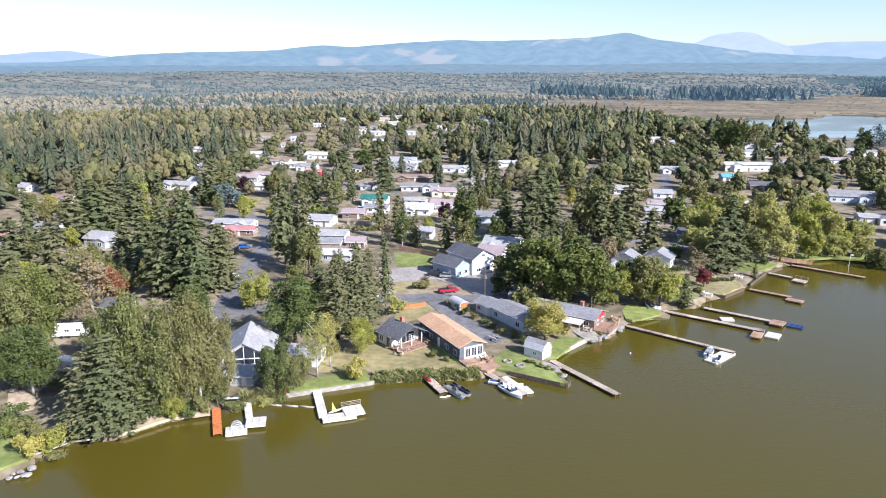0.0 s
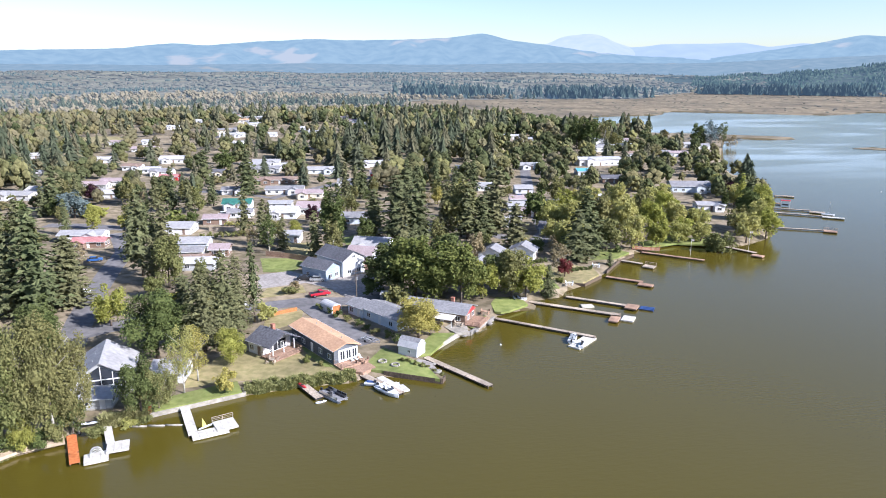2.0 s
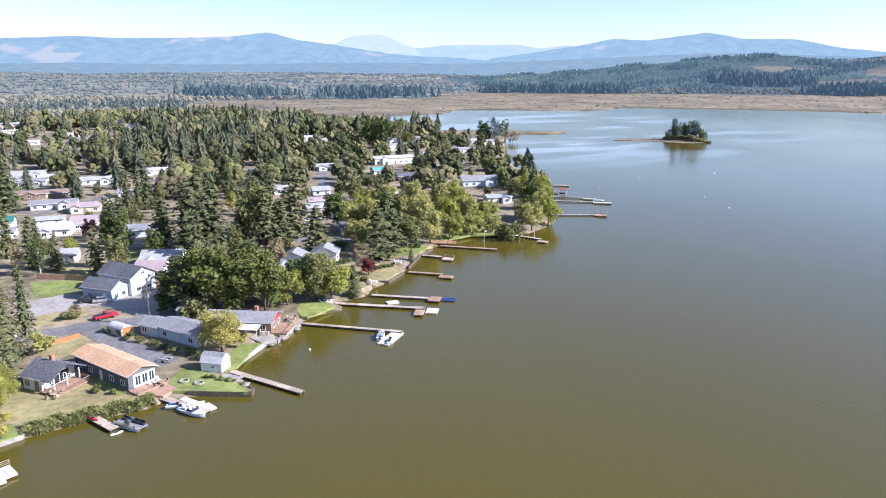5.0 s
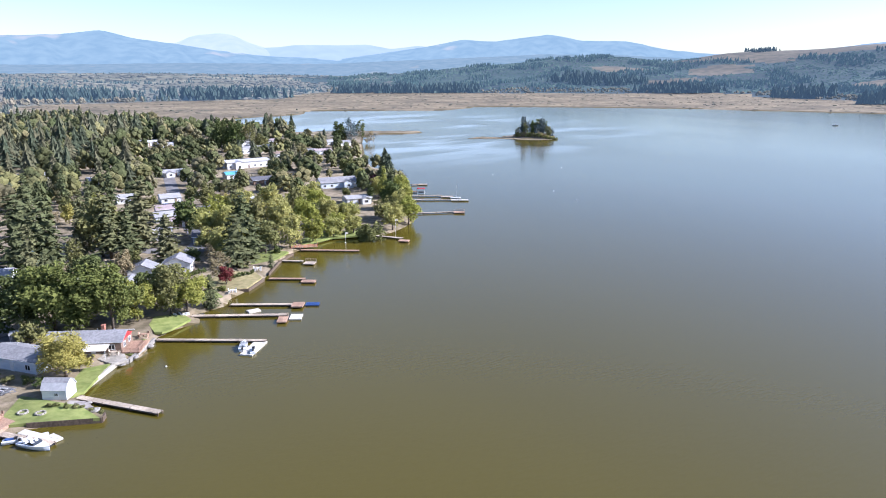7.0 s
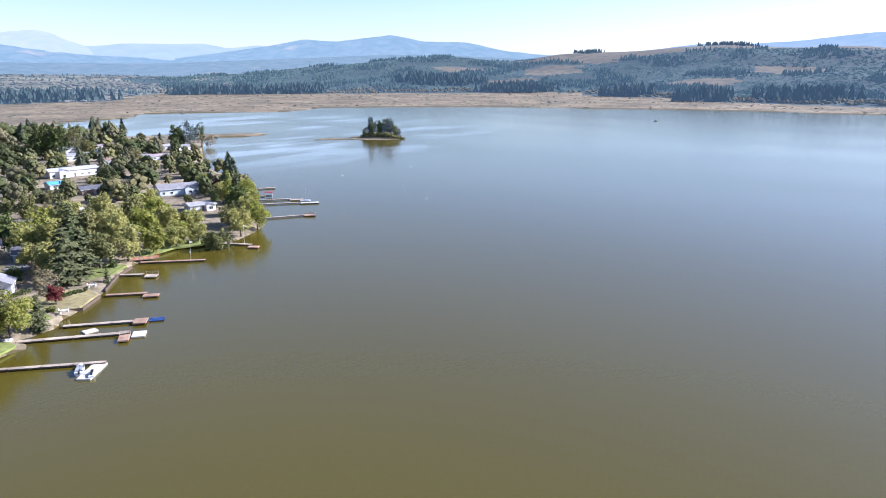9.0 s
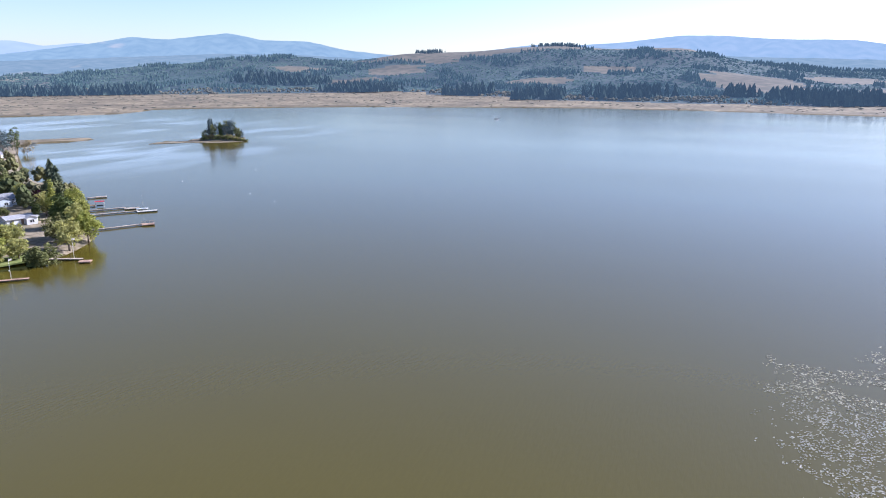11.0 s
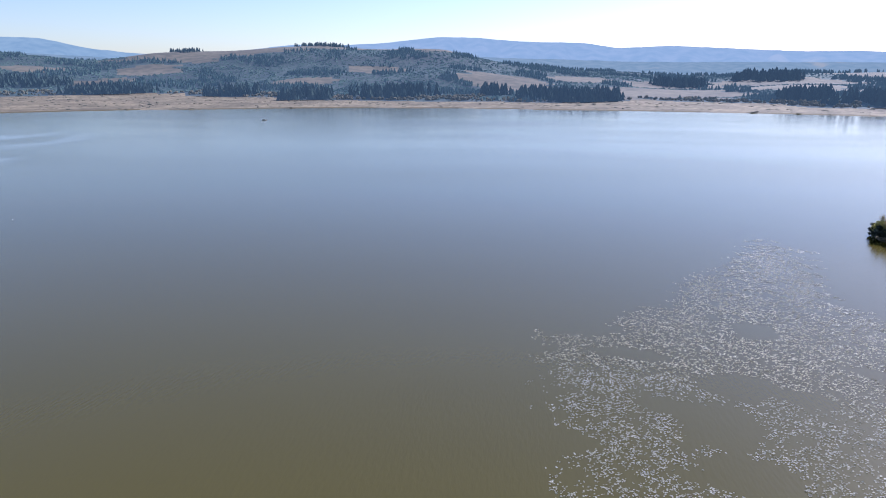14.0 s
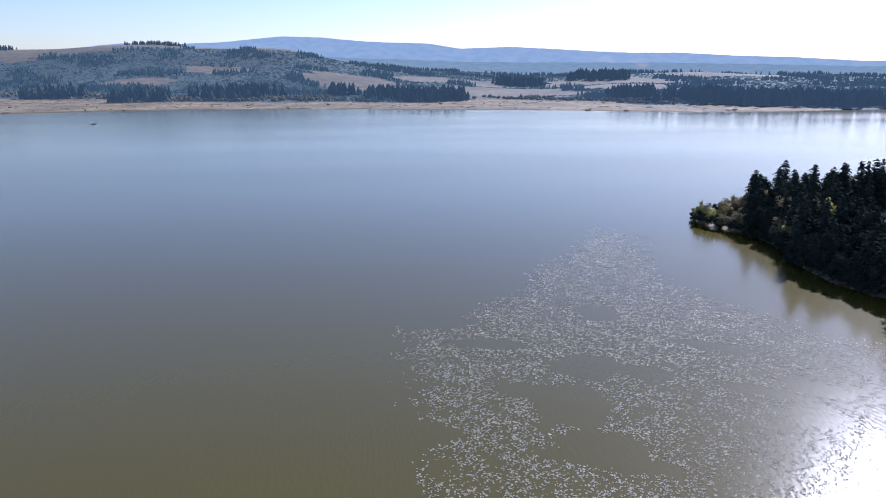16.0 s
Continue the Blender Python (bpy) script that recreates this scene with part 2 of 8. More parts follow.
def water_mat():
    m = bpy.data.materials.new("lake_water")
    m.use_nodes = True
    n, l = m.node_tree.nodes, m.node_tree.links
    b = n["Principled BSDF"]
    at = n.new("ShaderNodeNewGeometry")
    big = n.new("ShaderNodeTexNoise")
    big.inputs["Scale"].default_value, big.inputs["Detail"].default_value = 1 / 60, 3
    mp = n.new("ShaderNodeMapping")
    mp.inputs["Scale"].default_value, mp.inputs["Rotation"].default_value = (1, 0.3, 1), (0, 0, 0.7)
    l.new(at.outputs["Position"], mp.inputs[0])
    l.new(mp.outputs[0], big.inputs["Vector"])
    ramp = n.new("ShaderNodeValToRGB")
    ramp.color_ramp.elements[0].color, ramp.color_ramp.elements[1].color = (0.071, 0.0565, 0.0072, 1), (0.086, 0.0685, 0.0092, 1)
    l.new(big.outputs["Fac"], ramp.inputs[0])
    # paler streaks north of the island
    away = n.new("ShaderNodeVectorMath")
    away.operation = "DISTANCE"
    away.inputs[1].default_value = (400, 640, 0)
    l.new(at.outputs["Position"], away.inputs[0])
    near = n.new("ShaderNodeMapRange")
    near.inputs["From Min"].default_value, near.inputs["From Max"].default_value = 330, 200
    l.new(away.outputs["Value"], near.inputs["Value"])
    streaks = n.new("ShaderNodeTexNoise")
    streaks.inputs["Scale"].default_value, streaks.inputs["Detail"].default_value = 1 / 75, 4
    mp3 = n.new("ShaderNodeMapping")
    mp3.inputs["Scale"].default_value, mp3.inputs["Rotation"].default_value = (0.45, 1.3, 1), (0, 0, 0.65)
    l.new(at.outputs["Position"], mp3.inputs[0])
    l.new(mp3.outputs[0], streaks.inputs["Vector"])
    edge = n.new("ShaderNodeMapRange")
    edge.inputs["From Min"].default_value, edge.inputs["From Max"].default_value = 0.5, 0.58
    l.new(streaks.outputs["Fac"], edge.inputs["Value"])
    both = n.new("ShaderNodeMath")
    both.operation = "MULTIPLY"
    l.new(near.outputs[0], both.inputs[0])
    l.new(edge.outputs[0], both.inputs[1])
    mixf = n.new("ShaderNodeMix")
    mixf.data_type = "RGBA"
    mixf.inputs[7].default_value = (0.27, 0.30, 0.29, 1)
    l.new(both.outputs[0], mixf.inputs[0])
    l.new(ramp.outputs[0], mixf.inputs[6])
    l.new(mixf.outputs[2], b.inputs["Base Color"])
    # slicks of calmer and rougher water
    rr = n.new("ShaderNodeMapRange")
    rr.inputs["From Min"].default_value, rr.inputs["From Max"].default_value = 0.35, 0.65
    rr.inputs["To Min"].default_value, rr.inputs["To Max"].default_value = 0.113, 0.168
    big2 = n.new("ShaderNodeTexNoise")
    big2.inputs["Scale"].default_value, big2.inputs["Detail"].default_value = 1 / 170, 2
    l.new(mp.outputs[0], big2.inputs["Vector"])
    l.new(big2.outputs["Fac"], rr.inputs["Value"])
    l.new(rr.outputs[0], b.inputs["Roughness"])
    b.inputs["IOR"].default_value, b.inputs["Specular IOR Level"].default_value = 1.36, 0.8
    w = n.new("ShaderNodeTexNoise")
    w.inputs["Scale"].default_value, w.inputs["Detail"].default_value = 0.9, 3
    mp2 = n.new("ShaderNodeMapping")
    mp2.inputs["Scale"].default_value, mp2.inputs["Rotation"].default_value = (0.5, 1.6, 1), (0, 0, -0.35)
    l.new(at.outputs["Position"], mp2.inputs[0])
    l.new(mp2.outputs[0], w.inputs["Vector"])
    bp = n.new("ShaderNodeBump")
    bp.inputs["Strength"].default_value, bp.inputs["Distance"].default_value = 0.26, 0.12
    l.new(w.outputs["Fac"], bp.inputs["Height"])
    l.new(bp.outputs[0], b.inputs["Normal"])
    return m


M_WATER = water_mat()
M_GROUND = mat("rough_grass_and_earth", (0.145, 0.118, 0.066), (0.285, 0.228, 0.155), 3.0, 0.95, 0.3, broad=28, spread=0.35)
# glow on the next four paints haze over the distant ground
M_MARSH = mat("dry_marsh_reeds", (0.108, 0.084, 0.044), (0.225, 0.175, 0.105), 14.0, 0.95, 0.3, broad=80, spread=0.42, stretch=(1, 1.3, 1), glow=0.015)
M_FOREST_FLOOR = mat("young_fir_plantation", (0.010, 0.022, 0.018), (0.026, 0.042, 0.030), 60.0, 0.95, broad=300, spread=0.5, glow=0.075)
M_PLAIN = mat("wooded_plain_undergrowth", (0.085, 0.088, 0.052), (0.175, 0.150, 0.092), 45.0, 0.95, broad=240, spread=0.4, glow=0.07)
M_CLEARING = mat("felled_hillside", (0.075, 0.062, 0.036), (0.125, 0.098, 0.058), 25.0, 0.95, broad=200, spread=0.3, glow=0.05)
M_BED = mat("lake_bed_mud", (0.08, 0.06, 0.02), (0.10, 0.075, 0.03), 4.0, 0.9)
M_LAWN = mat("green_lawn", (0.14, 0.172, 0.040), (0.22, 0.242, 0.072), 1.6, 0.9, 0.2, broad=9, spread=0.25)
M_DRY_LAWN = mat("sun_dried_lawn", (0.215, 0.19, 0.08), (0.31, 0.255, 0.125), 1.4, 0.95, 0.2, broad=7, spread=0.22)
M_ASPHALT = mat("worn_asphalt", (0.13, 0.125, 0.125), (0.19, 0.18, 0.18), 1.5, 0.9, 0.1, broad=9, spread=0.15)
M_GRAVEL = mat("gravel_yard", (0.25, 0.22, 0.20), (0.36, 0.33, 0.30), 0.9, 0.95, 0.2, broad=8, spread=0.15)
M_SAND = mat("dry_bank_soil", (0.34, 0.26, 0.17), (0.46, 0.37, 0.26), 1.2, 0.95, 0.3, broad=6, spread=0.2)
M_CONCRETE = mat("weathered_concrete", (0.25, 0.23, 0.19), (0.37, 0.34, 0.29), 0.7, 0.9, 0.1, broad=4, spread=0.2)
M_WOOD_GREY = mat("weathered_grey_planks", (0.30, 0.24, 0.18), (0.44, 0.37, 0.29), 0.35, 0.85, 0.3, broad=4, spread=0.2, vary=0.15)
M_WOOD_RED = mat("reddish_cedar_planks", (0.27, 0.165, 0.11), (0.38, 0.25, 0.175), 0.35, 0.8, 0.3, broad=3, spread=0.2, vary=0.12)
M_WOOD_DARK = mat("dark_wet_timber", (0.07, 0.05, 0.035), (0.13, 0.095, 0.065), 0.4, 0.8, 0.2, broad=3, spread=0.2)
M_RUST = mat("rust_orange_painted_steel", (0.42, 0.12, 0.035), (0.52, 0.18, 0.06), 0.5, 0.7, 0.1, broad=2, spread=0.2)
M_WHITE = mat("white_paint", (0.62, 0.62, 0.60), (0.70, 0.70, 0.68), 0.8, 0.55, broad=3, spread=0.06)
M_WHITE_DECK = mat("white_float_decking", (0.47, 0.44, 0.38), (0.58, 0.55, 0.49), 0.6, 0.7, broad=2, spread=0.1)
M_GELCOAT = mat("white_gelcoat", (0.66, 0.67, 0.68), (0.72, 0.73, 0.74), 1.0, 0.2, broad=2, spread=0.04)
M_ALU = mat("brushed_aluminium", (0.55, 0.56, 0.58), (0.65, 0.66, 0.68), 0.3, 0.35, metal=0.9, broad=2, spread=0.1)
M_BLACK = mat("black_plastic", (0.015, 0.015, 0.017), (0.03, 0.03, 0.032), 0.3, 0.5, broad=1, spread=0.1)
M_BLUE = mat("blue_plastic", (0.03, 0.07, 0.20), (0.05, 0.10, 0.27), 0.5, 0.5, broad=1, spread=0.1)
M_RED = mat("red_paint", (0.40, 0.025, 0.03), (0.48, 0.04, 0.045), 0.6, 0.45, broad=2, spread=0.1)
M_GLASS = mat("window_glass", (0.02, 0.025, 0.03), (0.035, 0.04, 0.05), 2.0, 0.06, broad=3, spread=0.2, spec=0.7)
M_BARK = mat("bark", (0.085, 0.065, 0.05), (0.16, 0.13, 0.10), 0.4, 0.9, 0.4, broad=3, spread=0.2, local=True)
M_BARK_PALE = mat("pale_alder_bark", (0.30, 0.28, 0.24), (0.44, 0.42, 0.37), 0.5, 0.9, 0.2, broad=3, spread=0.2, local=True)
M_STONE = mat("grey_stone", (0.20, 0.185, 0.165), (0.32, 0.30, 0.27), 0.35, 0.9, 0.3, broad=2, spread=0.2, vary=0.2)
M_BRICK = mat("brick_red_masonry", (0.30, 0.12, 0.08), (0.40, 0.19, 0.13), 0.3, 0.9, 0.2, broad=2, spread=0.15)

ROOFS = {
    "charcoal": mat("charcoal_shingles", (0.085, 0.085, 0.095), (0.135, 0.135, 0.15), 0.5, 0.9, 0.2, broad=5, spread=0.15),
    "grey": mat("grey_shingles", (0.19, 0.188, 0.195), (0.27, 0.265, 0.27), 0.5, 0.9, 0.2, broad=5, spread=0.15),
    "pale": mat("pale_metal_roof", (0.29, 0.285, 0.285), (0.38, 0.37, 0.37), 0.8, 0.6, broad=4, spread=0.1),
    "white": mat("white_metal_roof", (0.40, 0.395, 0.40), (0.51, 0.50, 0.50), 0.8, 0.55, broad=4, spread=0.07),
    "tan": mat("tan_shingles", (0.46, 0.27, 0.155), (0.56, 0.35, 0.215), 0.5, 0.9, 0.2, broad=5, spread=0.12),
    "brown": mat("brown_shingles", (0.19, 0.13, 0.10), (0.27, 0.20, 0.16), 0.5, 0.9, 0.2, broad=5, spread=0.15),
    "red": mat("faded_red_metal_roof", (0.36, 0.15, 0.145), (0.45, 0.22, 0.21), 0.8, 0.6, broad=4, spread=0.12),
    "teal": mat("teal_metal_roof", (0.03, 0.125, 0.10), (0.05, 0.17, 0.135), 0.8, 0.5, broad=4, spread=0.1),
    "blue": mat("blue_tarpaulin_roof", (0.09, 0.30, 0.42), (0.13, 0.38, 0.5), 0.8, 0.5, broad=4, spread=0.1),
    "mauve": mat("mauve_shingles", (0.28, 0.22, 0.22), (0.36, 0.29, 0.29), 0.5, 0.9, 0.2, broad=5, spread=0.12),
}
WALLS = {
    "white": mat("white_siding", (0.60, 0.60, 0.60), (0.70, 0.70, 0.69), 0.5, 0.6, 0.05, broad=3, spread=0.06, stretch=(0.2, 0.2, 3)),
    "cream": mat("cream_siding", (0.62, 0.55, 0.42), (0.72, 0.65, 0.52), 0.5, 0.6, 0.05, broad=3, spread=0.08, stretch=(0.2, 0.2, 3)),
    "blue": mat("blue_grey_siding", (0.27, 0.33, 0.40), (0.35, 0.41, 0.48), 0.5, 0.6, 0.05, broad=3, spread=0.08, stretch=(0.2, 0.2, 3)),
    "paleblue": mat("pale_blue_siding", (0.52, 0.57, 0.62), (0.62, 0.67, 0.71), 0.5, 0.6, 0.05, broad=3, spread=0.08, stretch=(0.2, 0.2, 3)),
    "slate": mat("dark_slate_siding", (0.075, 0.085, 0.095), (0.12, 0.13, 0.145), 0.5, 0.7, 0.05, broad=3, spread=0.1, stretch=(0.2, 0.2, 3)),
    "brown": mat("brown_siding", (0.17, 0.11, 0.08), (0.24, 0.165, 0.12), 0.5, 0.7, 0.05, broad=3, spread=0.1, stretch=(0.2, 0.2, 3)),
    "red": M_RED,
    "grey": mat("grey_siding", (0.33, 0.34, 0.34), (0.42, 0.43, 0.43), 0.5, 0.7, 0.05, broad=3, spread=0.1, stretch=(0.2, 0.2, 3)),
}
LEAVES = {
    "conifer": leaf_mat("fir_needles", (0.060, 0.076, 0.036), (0.132, 0.146, 0.066), (0.142, 0.140, 0.072), 0.03, 0.8),
    "cedar": leaf_mat("cedar_sprays", (0.088, 0.097, 0.046), (0.172, 0.174, 0.082), (0.185, 0.168, 0.090), 0.08, 0.8),
    "bluespruce": leaf_mat("blue_spruce_needles", (0.10, 0.135, 0.13), (0.17, 0.21, 0.20), (0.13, 0.16, 0.15), 0.1, 0.8),
    "green": leaf_mat("deep_green_leaves", (0.062, 0.088, 0.028), (0.140, 0.170, 0.054), (0.115, 0.126, 0.048), 0.2, 0.7),
    "olive": leaf_mat("olive_leaves", (0.112, 0.130, 0.044), (0.235, 0.243, 0.088), (0.235, 0.205, 0.088), 0.24, 0.7),
    "lime": leaf_mat("yellow_green_leaves", (0.25, 0.27, 0.055), (0.42, 0.43, 0.105), (0.36, 0.34, 0.10), 0.42, 0.7),
    "reed": leaf_mat("reed_leaves", (0.19, 0.205, 0.075), (0.34, 0.335, 0.14), (0.31, 0.28, 0.14), 0.3, 0.8),
    # headland needles: backlit shade put into a near-black base colour
    "spruce": leaf_mat("shade_darkened_needles", (0.026, 0.037, 0.032), (0.055, 0.068, 0.052), (0.060, 0.066, 0.048), 0.0, 0.8),
    "yellow": leaf_mat("yellow_autumn_leaves", (0.30, 0.265, 0.055), (0.50, 0.44, 0.13), (0.36, 0.33, 0.11), 0.3, 0.7),
    "willow": leaf_mat("willow_leaves", (0.33, 0.335, 0.105), (0.50, 0.485, 0.175), (0.45, 0.41, 0.16), 0.46, 0.7),
    "brown": leaf_mat("brown_autumn_leaves", (0.22, 0.175, 0.095), (0.38, 0.305, 0.175), (0.28, 0.25, 0.14), 0.25, 0.7),
    "red": leaf_mat("crimson_leaves", (0.135, 0.026, 0.030), (0.225, 0.058, 0.055), (0.17, 0.05, 0.045), 0.2, 0.7),
    "rust": leaf_mat("rusty_leaves", (0.19, 0.075, 0.04), (0.32, 0.14, 0.07), (0.22, 0.12, 0.06), 0.25, 0.7),
    "plum": leaf_mat("plum_leaves", (0.035, 0.016, 0.025), (0.08, 0.035, 0.05), (0.055, 0.028, 0.035), 0.2, 0.7),
    "hedge": leaf_mat("hedge_leaves", (0.090, 0.115, 0.030), (0.185, 0.205, 0.058), (0.18, 0.18, 0.055), 0.2, 0.7),
    # far woods: distance haze put in as a blue glow and bluish greens
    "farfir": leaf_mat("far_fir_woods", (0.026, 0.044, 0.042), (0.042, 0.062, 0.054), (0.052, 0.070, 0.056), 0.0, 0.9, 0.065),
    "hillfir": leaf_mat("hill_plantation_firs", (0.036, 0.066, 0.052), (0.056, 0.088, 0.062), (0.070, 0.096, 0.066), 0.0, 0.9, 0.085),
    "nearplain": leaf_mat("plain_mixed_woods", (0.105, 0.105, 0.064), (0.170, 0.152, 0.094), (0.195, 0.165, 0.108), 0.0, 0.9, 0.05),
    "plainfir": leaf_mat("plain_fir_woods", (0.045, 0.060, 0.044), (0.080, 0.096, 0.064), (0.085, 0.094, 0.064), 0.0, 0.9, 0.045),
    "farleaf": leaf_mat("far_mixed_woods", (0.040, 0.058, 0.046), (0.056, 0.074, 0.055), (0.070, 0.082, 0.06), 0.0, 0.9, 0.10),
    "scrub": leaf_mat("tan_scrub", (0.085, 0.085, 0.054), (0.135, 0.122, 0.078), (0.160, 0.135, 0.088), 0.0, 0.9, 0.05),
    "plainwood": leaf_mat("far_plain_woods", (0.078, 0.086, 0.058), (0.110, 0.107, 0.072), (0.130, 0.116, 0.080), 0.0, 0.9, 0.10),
    # village leaves: duller than the near ones, distance haze put into the base colour
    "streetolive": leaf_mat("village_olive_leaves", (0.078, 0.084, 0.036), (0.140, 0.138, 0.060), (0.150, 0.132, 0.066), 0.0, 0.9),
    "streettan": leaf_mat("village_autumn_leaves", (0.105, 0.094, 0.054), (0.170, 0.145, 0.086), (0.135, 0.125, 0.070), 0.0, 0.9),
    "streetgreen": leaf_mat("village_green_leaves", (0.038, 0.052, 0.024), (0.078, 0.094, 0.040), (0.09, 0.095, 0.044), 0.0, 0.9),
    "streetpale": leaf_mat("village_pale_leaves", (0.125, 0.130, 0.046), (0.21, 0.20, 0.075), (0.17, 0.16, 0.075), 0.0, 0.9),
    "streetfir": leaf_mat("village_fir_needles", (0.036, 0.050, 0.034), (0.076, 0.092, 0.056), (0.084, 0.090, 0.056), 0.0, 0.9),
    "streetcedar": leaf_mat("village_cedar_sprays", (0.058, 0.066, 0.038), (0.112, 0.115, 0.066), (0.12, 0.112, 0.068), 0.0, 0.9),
}


# ---- ground, lake, far ranges ----
# felled or open ground on the hills: bearing, distance, half width in degrees, half depth in metres
FELLED = [(60.0, 2450, 2.4, 150), (87, 1900, 3.6, 190), (99, 1740, 6.0, 230), (67, 1600, 1.6, 50), (74, 2900, 12, 190), (82, 2700, 3, 180),
          (108, 2300, 5, 160), (62, 2850, 4.5, 170), (93, 2200, 2.5, 150), (52.5, 2500, 2.6, 120), (100, 2150, 4, 150), (108, 1950, 4, 150), (66, 2760, 6, 190), (77, 2150, 2.5, 70), (57, 2230, 2.5, 50), (71, 1900, 3, 60), (115, 2700, 5, 200)]


def felled(px, py):
    """Where the hills across the lake are open."""
    r, b = np.hypot(px, py), bearing_of(px, py)
    out = np.zeros(np.shape(px), bool)
    wob = 0.35 * waves2(px, py, 160, 62)
    for fb, fr, db, dr in FELLED:
        out |= ((b - fb) / db) ** 2 + ((r - fr) / dr) ** 2 < 1 + wob
    return out


def build_ground():
    fine = np.arange(-50, 138, 0.65)
    coarse = np.arange(138, 310, 4.0)
    b = np.radians(np.concatenate([fine, coarse]))
    r = np.concatenate([[0.01, 30, 60], np.geomspace(80, 4900, 230)])
    rr, bb = np.meshgrid(r, b, indexing="ij")
    px, py = (rr * np.sin(bb)).ravel(), (rr * np.cos(bb)).ravel()
    pz = ground_height(px, py)
    ny, nx = rr.shape
    i, j = np.meshgrid(np.arange(ny - 1), np.arange(nx), indexing="ij")
    a, c = i * nx + j, i * nx + (j + 1) % nx
    faces = np.stack([a, a + nx, c + nx, c], -1).reshape(-1, 4)
    me = raw_mesh("ground", np.stack([px, py, pz], 1), faces, M_GROUND, True)
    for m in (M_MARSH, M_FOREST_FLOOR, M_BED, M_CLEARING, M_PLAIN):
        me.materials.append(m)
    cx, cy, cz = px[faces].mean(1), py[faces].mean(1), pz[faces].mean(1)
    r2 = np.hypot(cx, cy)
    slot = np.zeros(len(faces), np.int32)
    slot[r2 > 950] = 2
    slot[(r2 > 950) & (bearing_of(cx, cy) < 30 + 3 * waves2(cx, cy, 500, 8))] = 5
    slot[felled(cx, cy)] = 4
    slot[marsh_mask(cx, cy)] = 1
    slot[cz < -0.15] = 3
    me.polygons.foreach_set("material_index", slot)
    return tagged(new("ground", me), "flat lakeside land with dry grass, marsh and wooded hills", "ground", kind="structure")


def build_water():
    b = np.radians(np.arange(-180, 180, 5.0))
    r = np.array([0.01, 50, 120, 260, 600, 1300, 2400])
    v = np.stack([np.outer(r, np.sin(b)).ravel(), np.outer(r, np.cos(b)).ravel(), np.zeros(len(r) * len(b))], 1)
    nx = len(b)
    i, j = np.meshgrid(np.arange(len(r) - 1), np.arange(nx), indexing="ij")
    a, c = i * nx + j, i * nx + (j + 1) % nx
    return tagged(new("water", raw_mesh("water", v, np.stack([a, a + nx, c + nx, c], -1).reshape(-1, 4), M_WATER, True)),
                  "calm olive-brown lake with faint ripples", "lake", kind="structure")


def range_of_hills(name, label, reach, bearings, rises, material, rough, seed):
    """A far ridge: bearing and rise of its skyline, falling towards the camera."""
    b = np.arange(bearings[0], bearings[-1], 0.2)
    e = np.interp(b, bearings, rises)
    rng = np.random.RandomState(seed)
    k = np.ones(5) / 5
    e = np.convolve(np.pad(e, 2, mode="edge"), k, "valid") + rough * np.convolve(rng.randn(len(b) + 2), np.ones(3) / 3, "valid")
    steps = np.linspace(0, 1, 9)
    rows = []
    for s in steps:
        r = reach * (1 - 0.16 * (1 - s))
        top = 60 + reach * np.tan(np.radians(e))
        base = -20.0
        gully = 1 + 0.12 * np.sin(s * 3.14) * waves2(b * 20, b * 0 + s * 40, 90, seed)
        z = base + (top - base) * (s ** 0.8) * gully
        rows.append(np.stack([r * np.sin(np.radians(b)), r * np.cos(np.radians(b)), z], 1))
    v = np.concatenate(rows)
    nx = len(b)
    i, j = np.meshgrid(np.arange(len(steps) - 1), np.arange(nx - 1), indexing="ij")
    a = i * nx + j
    me = raw_mesh(name, v, np.stack([a, a + 1, a + nx + 1, a + nx], -1).reshape(-1, 4), material, True)
    return tagged(new(name, me), label, "mountains", kind="structure")


ground = build_ground()
water = build_water()
# range colours already hold the distance haze, given off as emission
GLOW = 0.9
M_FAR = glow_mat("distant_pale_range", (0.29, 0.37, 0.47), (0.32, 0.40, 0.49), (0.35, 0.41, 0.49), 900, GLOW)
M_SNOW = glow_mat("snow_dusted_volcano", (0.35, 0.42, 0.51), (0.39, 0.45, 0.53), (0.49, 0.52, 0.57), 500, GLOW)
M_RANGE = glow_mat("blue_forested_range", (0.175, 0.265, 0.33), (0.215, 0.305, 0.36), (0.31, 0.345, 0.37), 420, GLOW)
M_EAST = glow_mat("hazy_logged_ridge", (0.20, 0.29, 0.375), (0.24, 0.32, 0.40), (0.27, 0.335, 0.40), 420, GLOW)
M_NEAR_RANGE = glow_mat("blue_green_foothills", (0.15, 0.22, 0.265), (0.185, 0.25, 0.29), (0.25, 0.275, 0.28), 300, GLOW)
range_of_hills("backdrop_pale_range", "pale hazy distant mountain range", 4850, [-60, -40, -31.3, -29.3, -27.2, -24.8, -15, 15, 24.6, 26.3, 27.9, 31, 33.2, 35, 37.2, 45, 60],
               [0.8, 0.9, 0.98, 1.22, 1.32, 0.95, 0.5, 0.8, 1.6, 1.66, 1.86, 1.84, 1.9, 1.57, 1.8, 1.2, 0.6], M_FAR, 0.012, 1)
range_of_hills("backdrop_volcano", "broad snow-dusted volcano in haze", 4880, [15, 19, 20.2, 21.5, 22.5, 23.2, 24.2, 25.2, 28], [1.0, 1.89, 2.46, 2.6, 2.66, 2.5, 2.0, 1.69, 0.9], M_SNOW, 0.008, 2)
